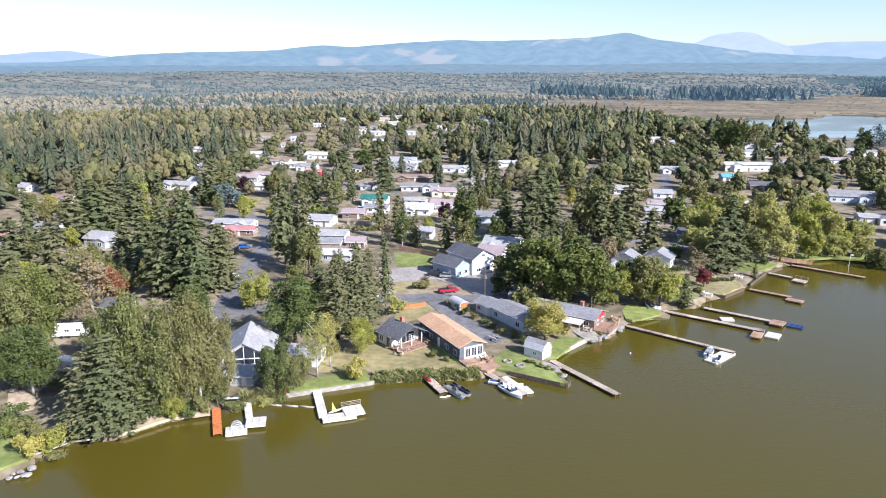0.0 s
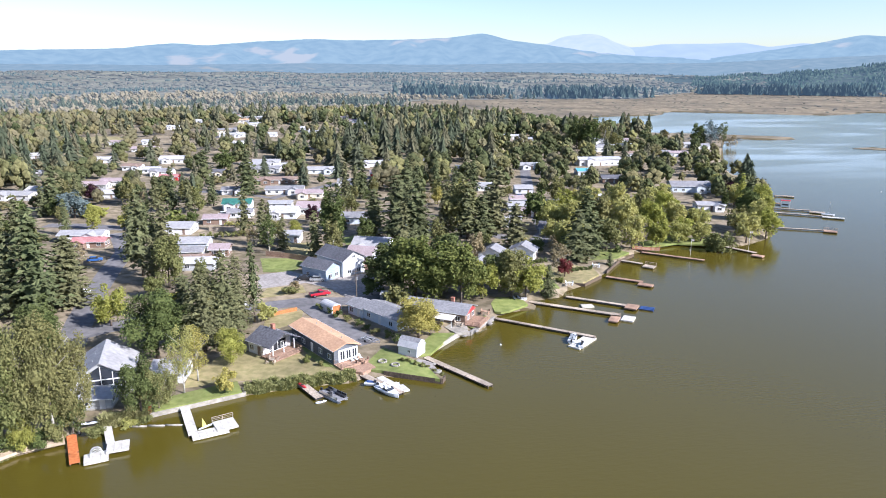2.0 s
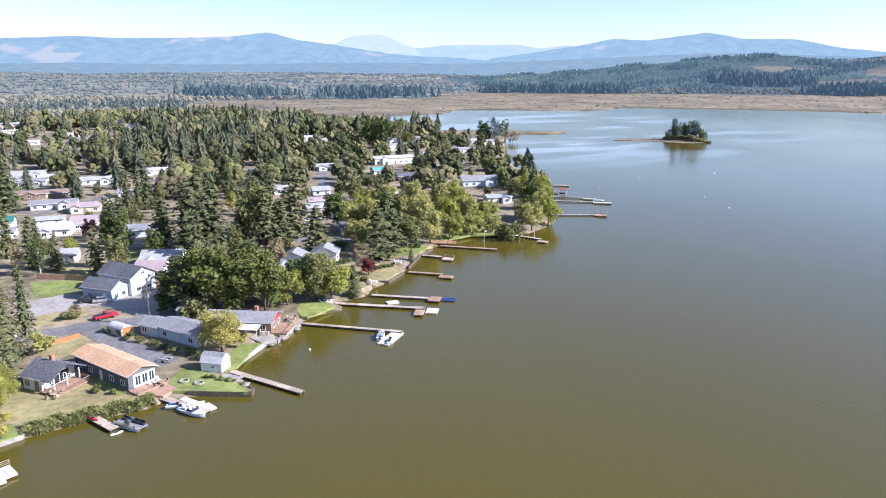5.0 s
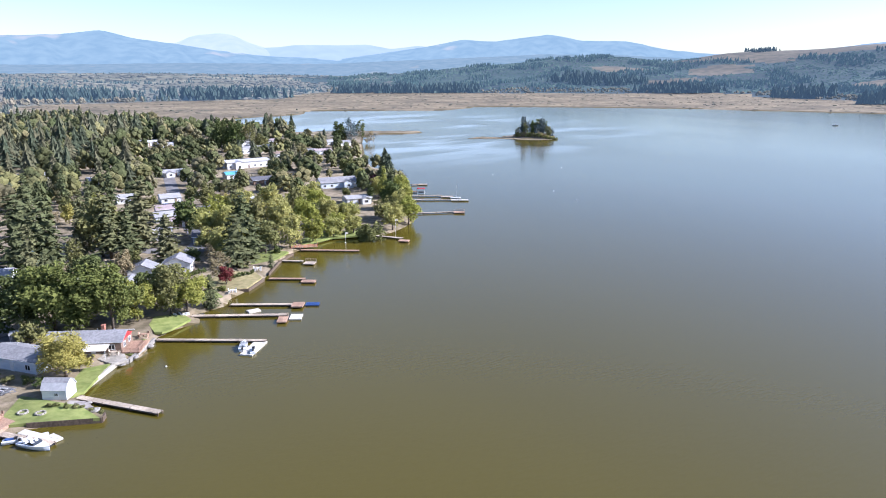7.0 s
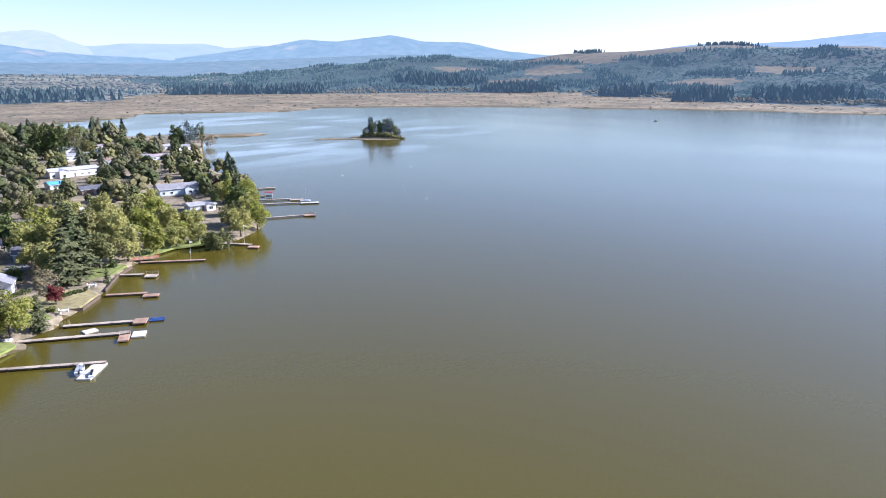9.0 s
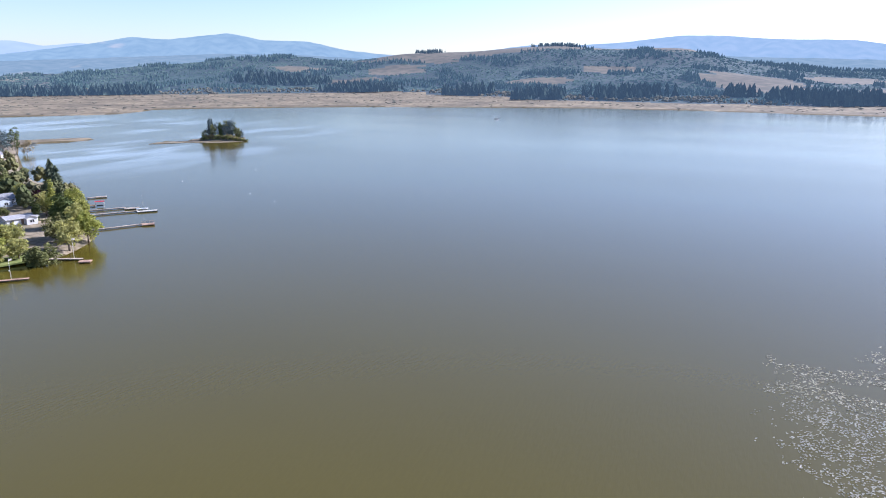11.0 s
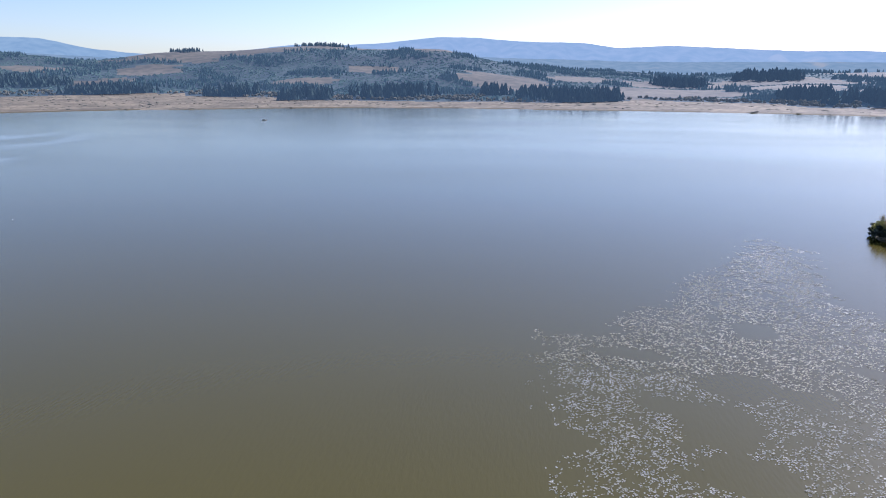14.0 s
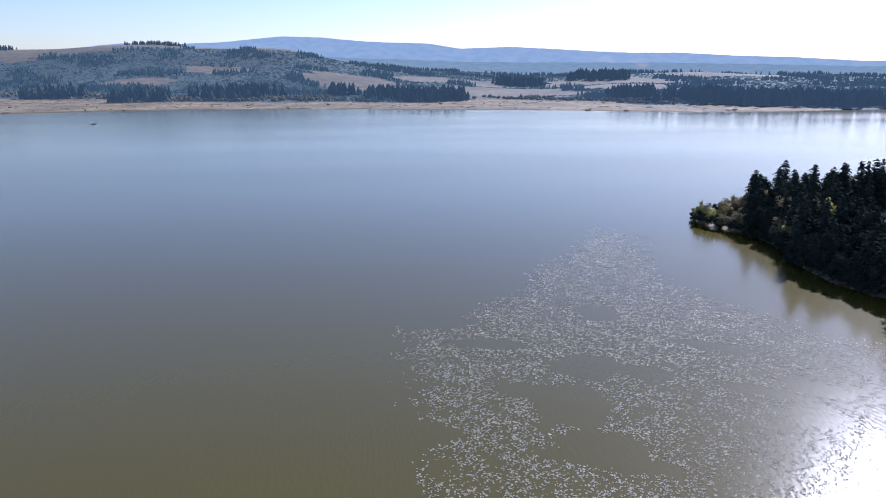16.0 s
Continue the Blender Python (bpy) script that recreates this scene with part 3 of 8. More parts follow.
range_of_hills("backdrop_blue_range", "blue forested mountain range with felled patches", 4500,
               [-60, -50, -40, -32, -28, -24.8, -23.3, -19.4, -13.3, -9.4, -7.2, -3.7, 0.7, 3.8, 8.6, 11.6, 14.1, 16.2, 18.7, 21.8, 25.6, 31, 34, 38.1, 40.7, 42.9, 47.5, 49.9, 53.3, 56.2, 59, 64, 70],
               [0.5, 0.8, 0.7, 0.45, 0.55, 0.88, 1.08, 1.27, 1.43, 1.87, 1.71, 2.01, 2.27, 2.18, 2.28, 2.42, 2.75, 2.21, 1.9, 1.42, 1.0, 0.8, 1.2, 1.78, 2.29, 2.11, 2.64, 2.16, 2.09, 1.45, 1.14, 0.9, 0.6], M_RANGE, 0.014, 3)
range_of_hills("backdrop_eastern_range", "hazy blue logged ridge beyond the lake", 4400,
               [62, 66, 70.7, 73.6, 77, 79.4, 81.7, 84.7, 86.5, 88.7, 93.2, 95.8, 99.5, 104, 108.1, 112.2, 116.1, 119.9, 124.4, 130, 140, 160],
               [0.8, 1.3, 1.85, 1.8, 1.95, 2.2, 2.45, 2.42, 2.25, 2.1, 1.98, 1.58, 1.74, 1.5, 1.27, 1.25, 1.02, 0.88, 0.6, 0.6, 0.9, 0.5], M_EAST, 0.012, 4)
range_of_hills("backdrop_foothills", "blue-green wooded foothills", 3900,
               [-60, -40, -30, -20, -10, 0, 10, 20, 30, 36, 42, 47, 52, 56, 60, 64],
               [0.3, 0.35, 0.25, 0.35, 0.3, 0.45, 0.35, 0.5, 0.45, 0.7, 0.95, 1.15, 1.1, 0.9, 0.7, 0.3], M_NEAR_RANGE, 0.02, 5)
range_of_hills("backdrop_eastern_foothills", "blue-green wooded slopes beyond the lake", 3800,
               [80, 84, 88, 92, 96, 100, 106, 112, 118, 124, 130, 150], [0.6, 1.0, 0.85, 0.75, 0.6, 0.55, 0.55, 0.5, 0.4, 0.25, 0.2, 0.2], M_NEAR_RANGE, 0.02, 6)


# ---- trees ----
def cards(points, along, normal, length, width):
    """Leaf sprays: two slender leaflets crossing at each point."""
    along = along / np.maximum(np.linalg.norm(along, axis=1, keepdims=True), 1e-6)
    side = np.cross(along, normal)
    side = side / np.maximum(np.linalg.norm(side, axis=1, keepdims=True), 1e-6)
    L, Wd = along * length[:, None] / 2, side * width[:, None] / 2
    up = np.cross(side, along) * width[:, None] * 0.3
    flip = np.where(np.arange(len(points)) % 2, 1.0, -1.0)[:, None]
    Wd = Wd * flip
    a = [points - L * 0.9 - Wd * 0.5, points - L * 0.35 + Wd * 0.75 + up, points + L * 1.05 - Wd * 0.25]
    b = [points + L * 0.15 - Wd * 1.25, points + L * 0.55 - Wd * 0.1 - up, points - L * 0.45 + Wd * 1.35 + up]
    return np.stack(a + b, 1).reshape(-1, 3), np.arange(len(points) * 6).reshape(-1, 3)


def trunk_mesh(name, height, r0, bend, limbs, material, seed):
    rng = np.random.RandomState(seed)
    bm = bmesh.new()
    pts = [Vector((bend * math.sin(k * 1.3 + seed) * k / 6, bend * math.cos(k * 1.7 + seed) * k / 6, height * k / 6)) for k in range(7)]
    for k in range(0, 6, 2):
        rod(bm, pts[k], pts[k + 2], r0 * (1 - k / 6.6), r0 * (1 - (k + 2) / 6.6), 6)
    for _ in range(limbs):
        s = rng.uniform(0.35, 0.85)
        a = rng.uniform(0, 6.28)
        start = Vector((0, 0, height * s))
        end = start + Vector((math.cos(a), math.sin(a), 0.8)) * height * rng.uniform(0.15, 0.3)
        rod(bm, start, end, r0 * 0.4 * (1 - s * 0.5), r0 * 0.1, 4)
    return finish(bm, name, material, True)


def with_core(v, f, centres, radii, squash):
    """The close-grown inside of a crown, that keeps the sun from shining through."""
    V, F, base = [v], [f], len(v)
    for c, r in zip(centres, radii):
        bm = bmesh.new()
        bmesh.ops.create_icosphere(bm, subdivisions=1, radius=1)
        w = np.array([[*q.co] for q in bm.verts])
        g = np.array([[q.index for q in h.verts] for h in bm.faces])
        bm.free()
        w = w * (1 + 0.2 * np.sin(np.arange(len(w)) * 2.4 + r))[:, None] * np.array([r, r, r * squash]) + np.array(c)
        V.append(w)
        F.append(g + base)
        base += len(w)
    return np.concatenate(V), np.concatenate(F)


def conifer_crown(name, material, n_levels, per, seed, radius=3.6, height=20.0, bare=0.1, ragged=0.35, size=1.0):
    rng = np.random.RandomState(seed)
    P, A, N, Ls, Ws = [], [], [], [], []
    for k in range(n_levels):
        s = bare + (1 - bare) * (k + rng.uniform(-0.3, 0.3)) / n_levels
        z = height * s
        full = radius * (1 - s) ** 0.62 * (0.55 + 0.45 * min(1, (s - bare) * 7 + 0.35)) + 0.12
        count = max(4, int(per * (0.45 + 0.55 * (1 - s))))
        for q in range(count):
            a = 6.283 * (q + rng.uniform(-0.4, 0.4)) / count + k * 0.7
            reach = full * (1 - ragged * rng.rand() ** 1.4)
            d = np.array([math.cos(a), math.sin(a), 0])
            zb = z + height / n_levels * rng.uniform(-1.4, 1.4) * (1 - 0.5 * s)
            steps = max(2, int(reach / (0.75 * size)))
            droop = rng.uniform(0.12, 0.34)
            for st in range(steps):
                u = (st + 0.8) / steps
                w = reach * u
                p = np.array([0, 0, zb]) + d * w + np.array([0, 0, 0.12 * w - droop * w * u])
                tilt = np.array([0, 0, 0.12 - 2 * droop * u])
                swing = np.array([-d[1], d[0], 0]) * rng.uniform(-0.7, 0.7)
                P.append(p + rng.uniform(-0.3, 0.3, 3))
                A.append(d + tilt + swing)
                N.append(np.array([0, 0, 0.55]) + d * rng.uniform(0.1, 1.1) + rng.uniform(-0.45, 0.45, 3))
                Ls.append(size * rng.uniform(0.8, 1.5))
                Ws.append(size * rng.uniform(0.5, 0.9))
    P.append(np.array([0, 0, height]))
    A.append(np.array([0.05, 0, 1]))
    N.append(np.array([1.0, 0, 0]))
    Ls.append(1.3)
    Ws.append(0.3)
    v, f = cards(np.array(P), np.array(A), np.array(N), np.array(Ls), np.array(Ws))
    heights = [bare + (1 - bare) * s for s in (0.16, 0.38, 0.6)]
    v, f = with_core(v, f, [(0, 0, height * s) for s in heights], [radius * 0.5 * (1 - s) ** 0.62 for s in heights], 0.17 * height / radius / 0.62)
    return raw_mesh(name, v, f, material)


def leafy_crown(name, material, n, seed, radius=4.5, height=12.0, base=0.18, lobes=14, size=0.62, tall=False, weep=0.0, sparse=0.0):
    """A broadleaf crown: sprays over uneven lobes, with gaps between them."""
    rng = np.random.RandomState(seed)
    mid = height * (base + (1 - base) * 0.5)
    half = height * (1 - base) / 2
    centres, radii = [], []
    for k in range(lobes):
        if tall:
            s = (k + 0.5) / lobes
            a, w = rng.uniform(0, 6.28), radius * 0.45 * rng.rand()
            grow = math.sin(min(1, s * 1.7 + 0.25) * 1.57) * (1 - max(0, s - 0.6) * 1.5)
            centres.append([math.cos(a) * w, math.sin(a) * w, height * (base + (1 - base) * s)])
            radii.append(radius * (0.5 + 0.25 * rng.rand()) * grow)
        else:
            a, c, u = rng.uniform(0, 6.28), rng.uniform(-0.9, 0.95), rng.uniform(0.5, 0.84)
            s = math.sqrt(max(0.05, 1 - c * c)) * (1.08 if c < 0.2 else 0.95)
            centres.append([math.cos(a) * s * radius * u, math.sin(a) * s * radius * u, mid + c * half * u])
            radii.append(radius * rng.uniform(0.13, 0.34))
    if not tall:
        centres.append([0, 0, mid])
        radii.append(radius * 0.5)
    centres, radii = np.array(centres), np.array(radii)
    pick = rng.choice(len(radii), n, p=radii ** 2 / (radii ** 2).sum())
    d = rng.randn(n, 3)
    d /= np.linalg.norm(d, axis=1, keepdims=True)
    d[:, 2] = np.where((d[:, 2] < -0.3) & (rng.rand(n) < 0.6), -d[:, 2], d[:, 2])
    depth = 1 - 0.5 * rng.rand(n) ** 1.6 + 0.42 * (rng.rand(n) - 0.35)
    stretch = np.array([1, 1, 1.25 if tall else (half / radius) * 0.55 + 0.5])
    p = centres[pick] + d * (radii[pick] * depth)[:, None] * stretch
    p[:, 2] -= weep * np.linalg.norm(p[:, :2], axis=1) * rng.rand(n)
    if sparse:
        keep = rng.rand(n) > sparse
        p, d = p[keep], d[keep]
    m = len(p)
    out = (p - np.array([0, 0, mid])) / radius
    nrm = 0.35 * d + 0.3 * out + rng.randn(m, 3) * 0.75 + np.array([0, 0, 0.5])
    alo = np.cross(nrm, rng.randn(m, 3))
    v, f = cards(p, alo, nrm, size * rng.uniform(0.7, 1.5, m), size * rng.uniform(0.5, 1.0, m))
    big = np.argsort(-radii)[:5]
    if not sparse:
        v, f = with_core(v, f, centres[big], radii[big] * 0.66, 1.1)
    return raw_mesh(name, v, f, material)


SHAPES = {}


def tree_meshes(shape, leaf, v, far):
    """Trunk and crown of one of a few shapes of tree; every tree of that look shares them. far: 0 near to 2, with ever fewer, larger sprays."""
    key = (shape, leaf, v, far)
    if key in SHAPES:
        return SHAPES[key]
    L = LEAVES[leaf]
    big, few, lv = ((0.52, 2.3, 1.05), (0.90, 0.9, 0.86), (1.25, 0.45, 0.62))[far]

    def fir(levels, per, seed, radius, **more):
        return conifer_crown("crown", L, int(levels * lv), int(per * (1.15, 1, 0.8)[far]), seed, radius, size=(0.72, 1.1, 1.4)[far], **more)

    def broad(n, seed, radius, height, base, lobes, size, **more):
        return leafy_crown("crown", L, int(n * few), seed, radius, height, base, lobes, size * big, **more)

    if shape == "fir":
        SHAPES[key] = (trunk_mesh("trunk", 18.5, 0.34, 0.1, 0, M_BARK, v), fir(33, 16, 10 + v, 4.2, bare=(0.08, 0.16, 0.05)[v % 3], ragged=0.62), 20, 6.6)
    elif shape == "pine":
        SHAPES[key] = (trunk_mesh("trunk", 18.5, 0.32, 0.3, 5, M_BARK, v), fir(24, 12, 30 + v, 3.9, bare=0.3, ragged=0.6), 20, 7.2)
    elif shape == "cone":
        SHAPES[key] = (trunk_mesh("trunk", 17, 0.25, 0.05, 0, M_BARK, v), fir(33, 16, 50 + v, 3.7, bare=0.03, ragged=0.2), 20, 6.6)
    elif shape == "round":
        SHAPES[key] = (trunk_mesh("trunk", 8, 0.3, 0.3, 7, M_BARK, v), broad(2600, 70 + v, 4.5, 12.0, 0.03, 34, 0.7), 12, 9.0)
    elif shape == "tall":
        SHAPES[key] = (trunk_mesh("trunk", 14, 0.26, 0.35, 8, M_BARK_PALE, v), broad(2900, 90 + v, 4.2, 18.0, 0.02, 44, 0.74), 18, 8.0)
    elif shape == "open":
        SHAPES[key] = (trunk_mesh("trunk", 11, 0.2, 0.4, 14, M_BARK_PALE, v), broad(1500, 110 + v, 3.4, 14.0, 0.06, 26, 0.55, sparse=0.2), 14, 6.6)
    elif shape == "poplar":
        SHAPES[key] = (trunk_mesh("trunk", 14, 0.25, 0.1, 0, M_BARK, v), broad(1900, 130 + v, 1.9, 18.0, 0.03, 16, 0.55, tall=True), 18, 3.6)
    elif shape == "willow":
        SHAPES[key] = (trunk_mesh("trunk", 7, 0.35, 0.4, 8, M_BARK, v), broad(3000, 150 + v, 5.2, 11.5, 0.0, 38, 0.72, weep=0.0), 11.5, 10.4)
    elif shape == "shrub":
        SHAPES[key] = (trunk_mesh("stem", 1.6, 0.07, 0.1, 5, M_BARK, v), broad(330, 170 + v, 1.6, 2.6, 0.0, 9, 0.46), 2.6, 3.2)
    return SHAPES[key]


TREE_WORDS = {"fir": "fir", "pine": "fir", "cone": "spruce", "round": "maple", "tall": "alder", "open": "birch", "poplar": "poplar", "willow": "willow", "shrub": "shrub"}
LEAF_WORDS = {"conifer": "dark green needled", "spruce": "shade-darkened green", "cedar": "olive-green needled", "bluespruce": "blue-grey needled", "green": "deep green leafy", "olive": "olive-green leafy", "lime": "bright yellow-green", "yellow": "yellow autumn-leaved", "willow": "yellowish-green", "brown": "brownish autumn-leaved", "red": "crimson-leaved", "rust": "rust-red", "plum": "dark plum-leaved", "hedge": "fresh green leafy"}
FORM_WORDS = {"fir": "full tall conifer with drooping branches", "pine": "tall conifer with bare lower trunk", "cone": "dense conical evergreen", "round": "round-crowned broadleaf tree", "tall": "tall broadleaf tree with pale trunk", "open": "thin open-crowned tree with pale limbs", "poplar": "narrow columnar poplar", "willow": "broad drooping waterside tree", "shrub": "low bushy shrub"}
STANDING = []


def tree(shape, leaf, x, y, h, width=0.0, coarse=0):
    """A tree of that height, and width if given, standing at x, y."""
    k = len(STANDING)
    v = k % (3 if shape in ("fir", "round", "tall", "willow") else 2)
    tm, cm, h0, w0 = tree_meshes(shape, leaf, v, max(coarse, int(np.searchsorted([165, 215], math.hypot(x, y)))))
    z = height_at(x, y) - 0.1
    ob = thing(TREE_WORDS[shape] + ("" if shape == "shrub" else "_tree"), x, y, z, (k * 77) % 360,
               f"{LEAF_WORDS[leaf]} {FORM_WORDS[shape]} on grassy ground", "shrub" if shape == "shrub" else "tree")
    w = ((width / w0) if width else h / h0) * (1.22 if shape == "fir" else 1.0)
    ob.scale = (w, w, h / h0)
    part("stem" if shape == "shrub" else "trunk", tm, None, ob)
    part("crown", cm, None, ob)
    STANDING.append((x, y, w * w0 / 2))
    return ob


# simple templates for woods, joined by the hundred
def fir_template(seed, tiers, sides):
    rng = np.random.RandomState(seed)
    v, f = [], []
    for t in range(tiers):
        s = t / tiers
        z0, z1 = 0.08 + 0.9 * s, min(1.0, 0.08 + 0.9 * s + 1.7 / tiers)
        r = 0.19 * (1 - s) ** 0.8 + 0.015
        k = len(v)
        for q in range(sides):
            a = 6.283 * q / sides + t
            rr = r * (1.3 if q % 2 else 0.62) * rng.uniform(0.6, 1.35)
            v.append([math.cos(a) * rr, math.sin(a) * rr, z0 - (0.03 if q % 2 else -0.02) + rng.uniform(-0.02, 0.02)])
        v.append([rng.uniform(-0.01, 0.01), rng.uniform(-0.01, 0.01), z1])
        f += [[k + q, k + (q + 1) % sides, k + sides] for q in range(sides)]
    return np.array(v), np.array(f)


def lobed_template(seed, lobes, sprays, size):
    """A broadleaf crown of uneven lobes with loose sprays round them."""
    rng = np.random.RandomState(seed)
    turn = rng.uniform(0, 6.28)
    lift = np.linspace(-0.8, 1.0, lobes)
    reach = np.sqrt(np.clip(1 - lift ** 2, 0.03, 1)) * rng.uniform(0.6, 1.1, lobes)
    a = turn + np.arange(lobes) * 2.4
    centres = np.stack([0.25 * reach * np.cos(a), 0.24 * reach * np.sin(a), 0.5 + 0.27 * lift], 1)
    radii = rng.uniform(0.36, 0.56, lobes) / lobes ** 0.5
    pick = rng.randint(0, lobes, sprays)
    d = rng.randn(sprays, 3)
    d /= np.linalg.norm(d, axis=1, keepdims=True)
    d[:, 2] = np.where(d[:, 2] < -0.2, -d[:, 2], d[:, 2])
    p = centres[pick] + d * (radii[pick] * rng.uniform(0.9, 1.4, sprays))[:, None]
    v, f = cards(p, np.cross(d, rng.randn(sprays, 3)), d + rng.randn(sprays, 3) * 0.3, size * rng.uniform(0.8, 1.4, sprays), size * rng.uniform(0.6, 1.0, sprays))
    return with_core(v, f, centres, radii * (0.85 if sprays > 100 else 0.95), 1.05)


def tiered_template(seed, tiers, sides, sprays, size):
    """A conifer of ragged drooping tiers with loose sprays at their rims."""
    rng = np.random.RandomState(seed)
    v, f = fir_template(seed, tiers, sides)
    s = rng.rand(sprays) ** 0.8
    a = rng.uniform(0, 6.28, sprays)
    r = 0.2 * (1 - s) ** 0.8 * rng.uniform(0.75, 1.15, sprays) + 0.01
    p = np.stack([np.cos(a) * r, np.sin(a) * r, 0.07 + 0.9 * s], 1)
    d = np.stack([np.cos(a), np.sin(a), -0.45 + 0 * a], 1)
    cv, cf = cards(p, d, np.array([0, 0, 0.8]) + d * 0.6 + rng.randn(sprays, 3) * 0.25, size * rng.uniform(0.8, 1.4, sprays), size * rng.uniform(0.5, 0.8, sprays))
    return np.concatenate([v, cv]), np.concatenate([f, cf + len(v)])


def lump_template(seed):
    """One uneven crown, for woods miles off."""
    rng = np.random.RandomState(seed)
    bm = bmesh.new()
    bmesh.ops.create_icosphere(bm, subdivisions=1, radius=0.5)
    v = np.array([[*q.co] for q in bm.verts]) * (1 + 0.18 * rng.randn(len(bm.verts)))[:, None] + np.array([0, 0, 0.45])
    f = np.array([[w.index for w in q.verts] for q in bm.faces])
    bm.free()
    keep = v[f].mean(1)[:, 2] > 0.2
    return v, f[keep]


def woods(name, label, templates, px, py, heights, widths, material, seed):
    """Many trees in one mesh: turned, scaled and tinted copies of the templates."""
    rng = np.random.RandomState(seed)
    pz = ground_height(px, py)
    V, F, T, base = [], [], [], 0
    which = rng.randint(0, len(templates), len(px))
    for w, (tv, tf) in enumerate(templates):
        k = np.where(which == w)[0]
        if not len(k):
            continue
        a = rng.uniform(0, 6.28, len(k))
        c, s = np.cos(a)[:, None], np.sin(a)[:, None]
        x = (tv[None, :, 0] * c - tv[None, :, 1] * s) * widths[k][:, None] + px[k][:, None]
        y = (tv[None, :, 0] * s + tv[None, :, 1] * c) * widths[k][:, None] + py[k][:, None]
        z = tv[None, :, 2] * heights[k][:, None] + pz[k][:, None] - 0.3
        V.append(np.stack([x, y, z], -1).reshape(-1, 3))
        F.append((tf[None] + (np.arange(len(k)) * len(tv))[:, None, None] + base).reshape(-1, 3))
        T.append(np.repeat(rng.rand(len(k)) ** 1.6 * 0.9, len(tv)))
        base += len(k) * len(tv)
    me = raw_mesh(name, np.concatenate(V), np.concatenate(F), material, False, np.concatenate(T))
    return tagged(new(name, me), label, "trees", kind="stuff")


def scatter(b0, b1, r0, r1, gap, seed):
    """Points spread over a sector, about gap metres apart."""
    rng = np.random.RandomState(seed)
    n = int(0.5 * (r1 * r1 - r0 * r0) * radians(b1 - b0) / (gap * gap))
    r = np.sqrt(rng.uniform(r0 * r0, r1 * r1, n))
    b = np.radians(rng.uniform(b0, b1, n))
    return r * np.sin(b), r * np.cos(b), rng


# ---- houses ----
def window(parent, x, y, z, w, h, face, bars=1):
    """A framed window on a wall; face: the wall's outward normal, one of +x -x +y -y."""
    sx, sy = {"+x": (1, 0), "-x": (-1, 0), "+y": (0, 1), "-y": (0, -1)}[face]
    fr = bmesh.new()
    t = 0.09
    for dz in (-h / 2, h / 2):
        box(fr, x + sx * 0.05, y + sy * 0.05, z + dz, 0.1 if sx else w + t, 0.1 if sy else w + t, t)
    for k in range(-1, 2) if bars else (-1, 1):
        off = k * w / 2
        box(fr, x + sx * 0.05 + (0 if sx else off), y + sy * 0.05 + (0 if sy else off), z, 0.1 if sx else t, 0.1 if sy else t, h)
    win = part("window", fr, M_WHITE, parent)
    pn = bmesh.new()
    box(pn, x + sx * 0.02, y + sy * 0.02, z, 0.05 if sx else w, 0.05 if sy else w, h)
    part("pane", pn, M_GLASS, win)
    return win


def door(parent, x, y, z0, w, h, face, material):
    sx, sy = {"+x": (1, 0), "-x": (-1, 0), "+y": (0, 1), "-y": (0, -1)}[face]
    bm = bmesh.new()
    box(bm, x + sx * 0.04, y + sy * 0.04, z0 + h / 2, 0.08 if sx else w, 0.08 if sy else w, h)
    d = part("door", bm, material, parent)
    kb = bmesh.new()
    box(kb, x + sx * 0.1 + (0 if sx else w * 0.38), y + sy * 0.1 + (0 if sy else w * 0.38), z0 + h * 0.48, 0.06, 0.06, 0.12)
    part("door_handle", kb, M_ALU, d)


def gable_body(bm, L, W, eave, rise, x0=0.0, z0=0.0):
    return extrude_profile(bm, [(-W / 2, z0), (W / 2, z0), (W / 2, eave), (0, eave + rise), (-W / 2, eave)], "x", x0 - L / 2, x0 + L / 2)


def gable_roof(bm, L, W, eave, rise, over=0.5, thick=0.16, x0=0.0, y0=0.0):
    s = rise / (W / 2)
    hw = W / 2 + over
    lift = thick * 0.25
    top = [(y0 - hw, eave - s * over + thick + lift), (y0, eave + rise + thick + lift), (y0 + hw, eave - s * over + thick + lift)]
    low = [(y0 + hw, eave - s * over + lift), (y0, eave + rise + lift), (y0 - hw, eave - s * over + lift)]
    return extrude_profile(bm, top + low, "x", x0 - L / 2 - over, x0 + L / 2 + over)


HOUSES = []
SIZES = {}


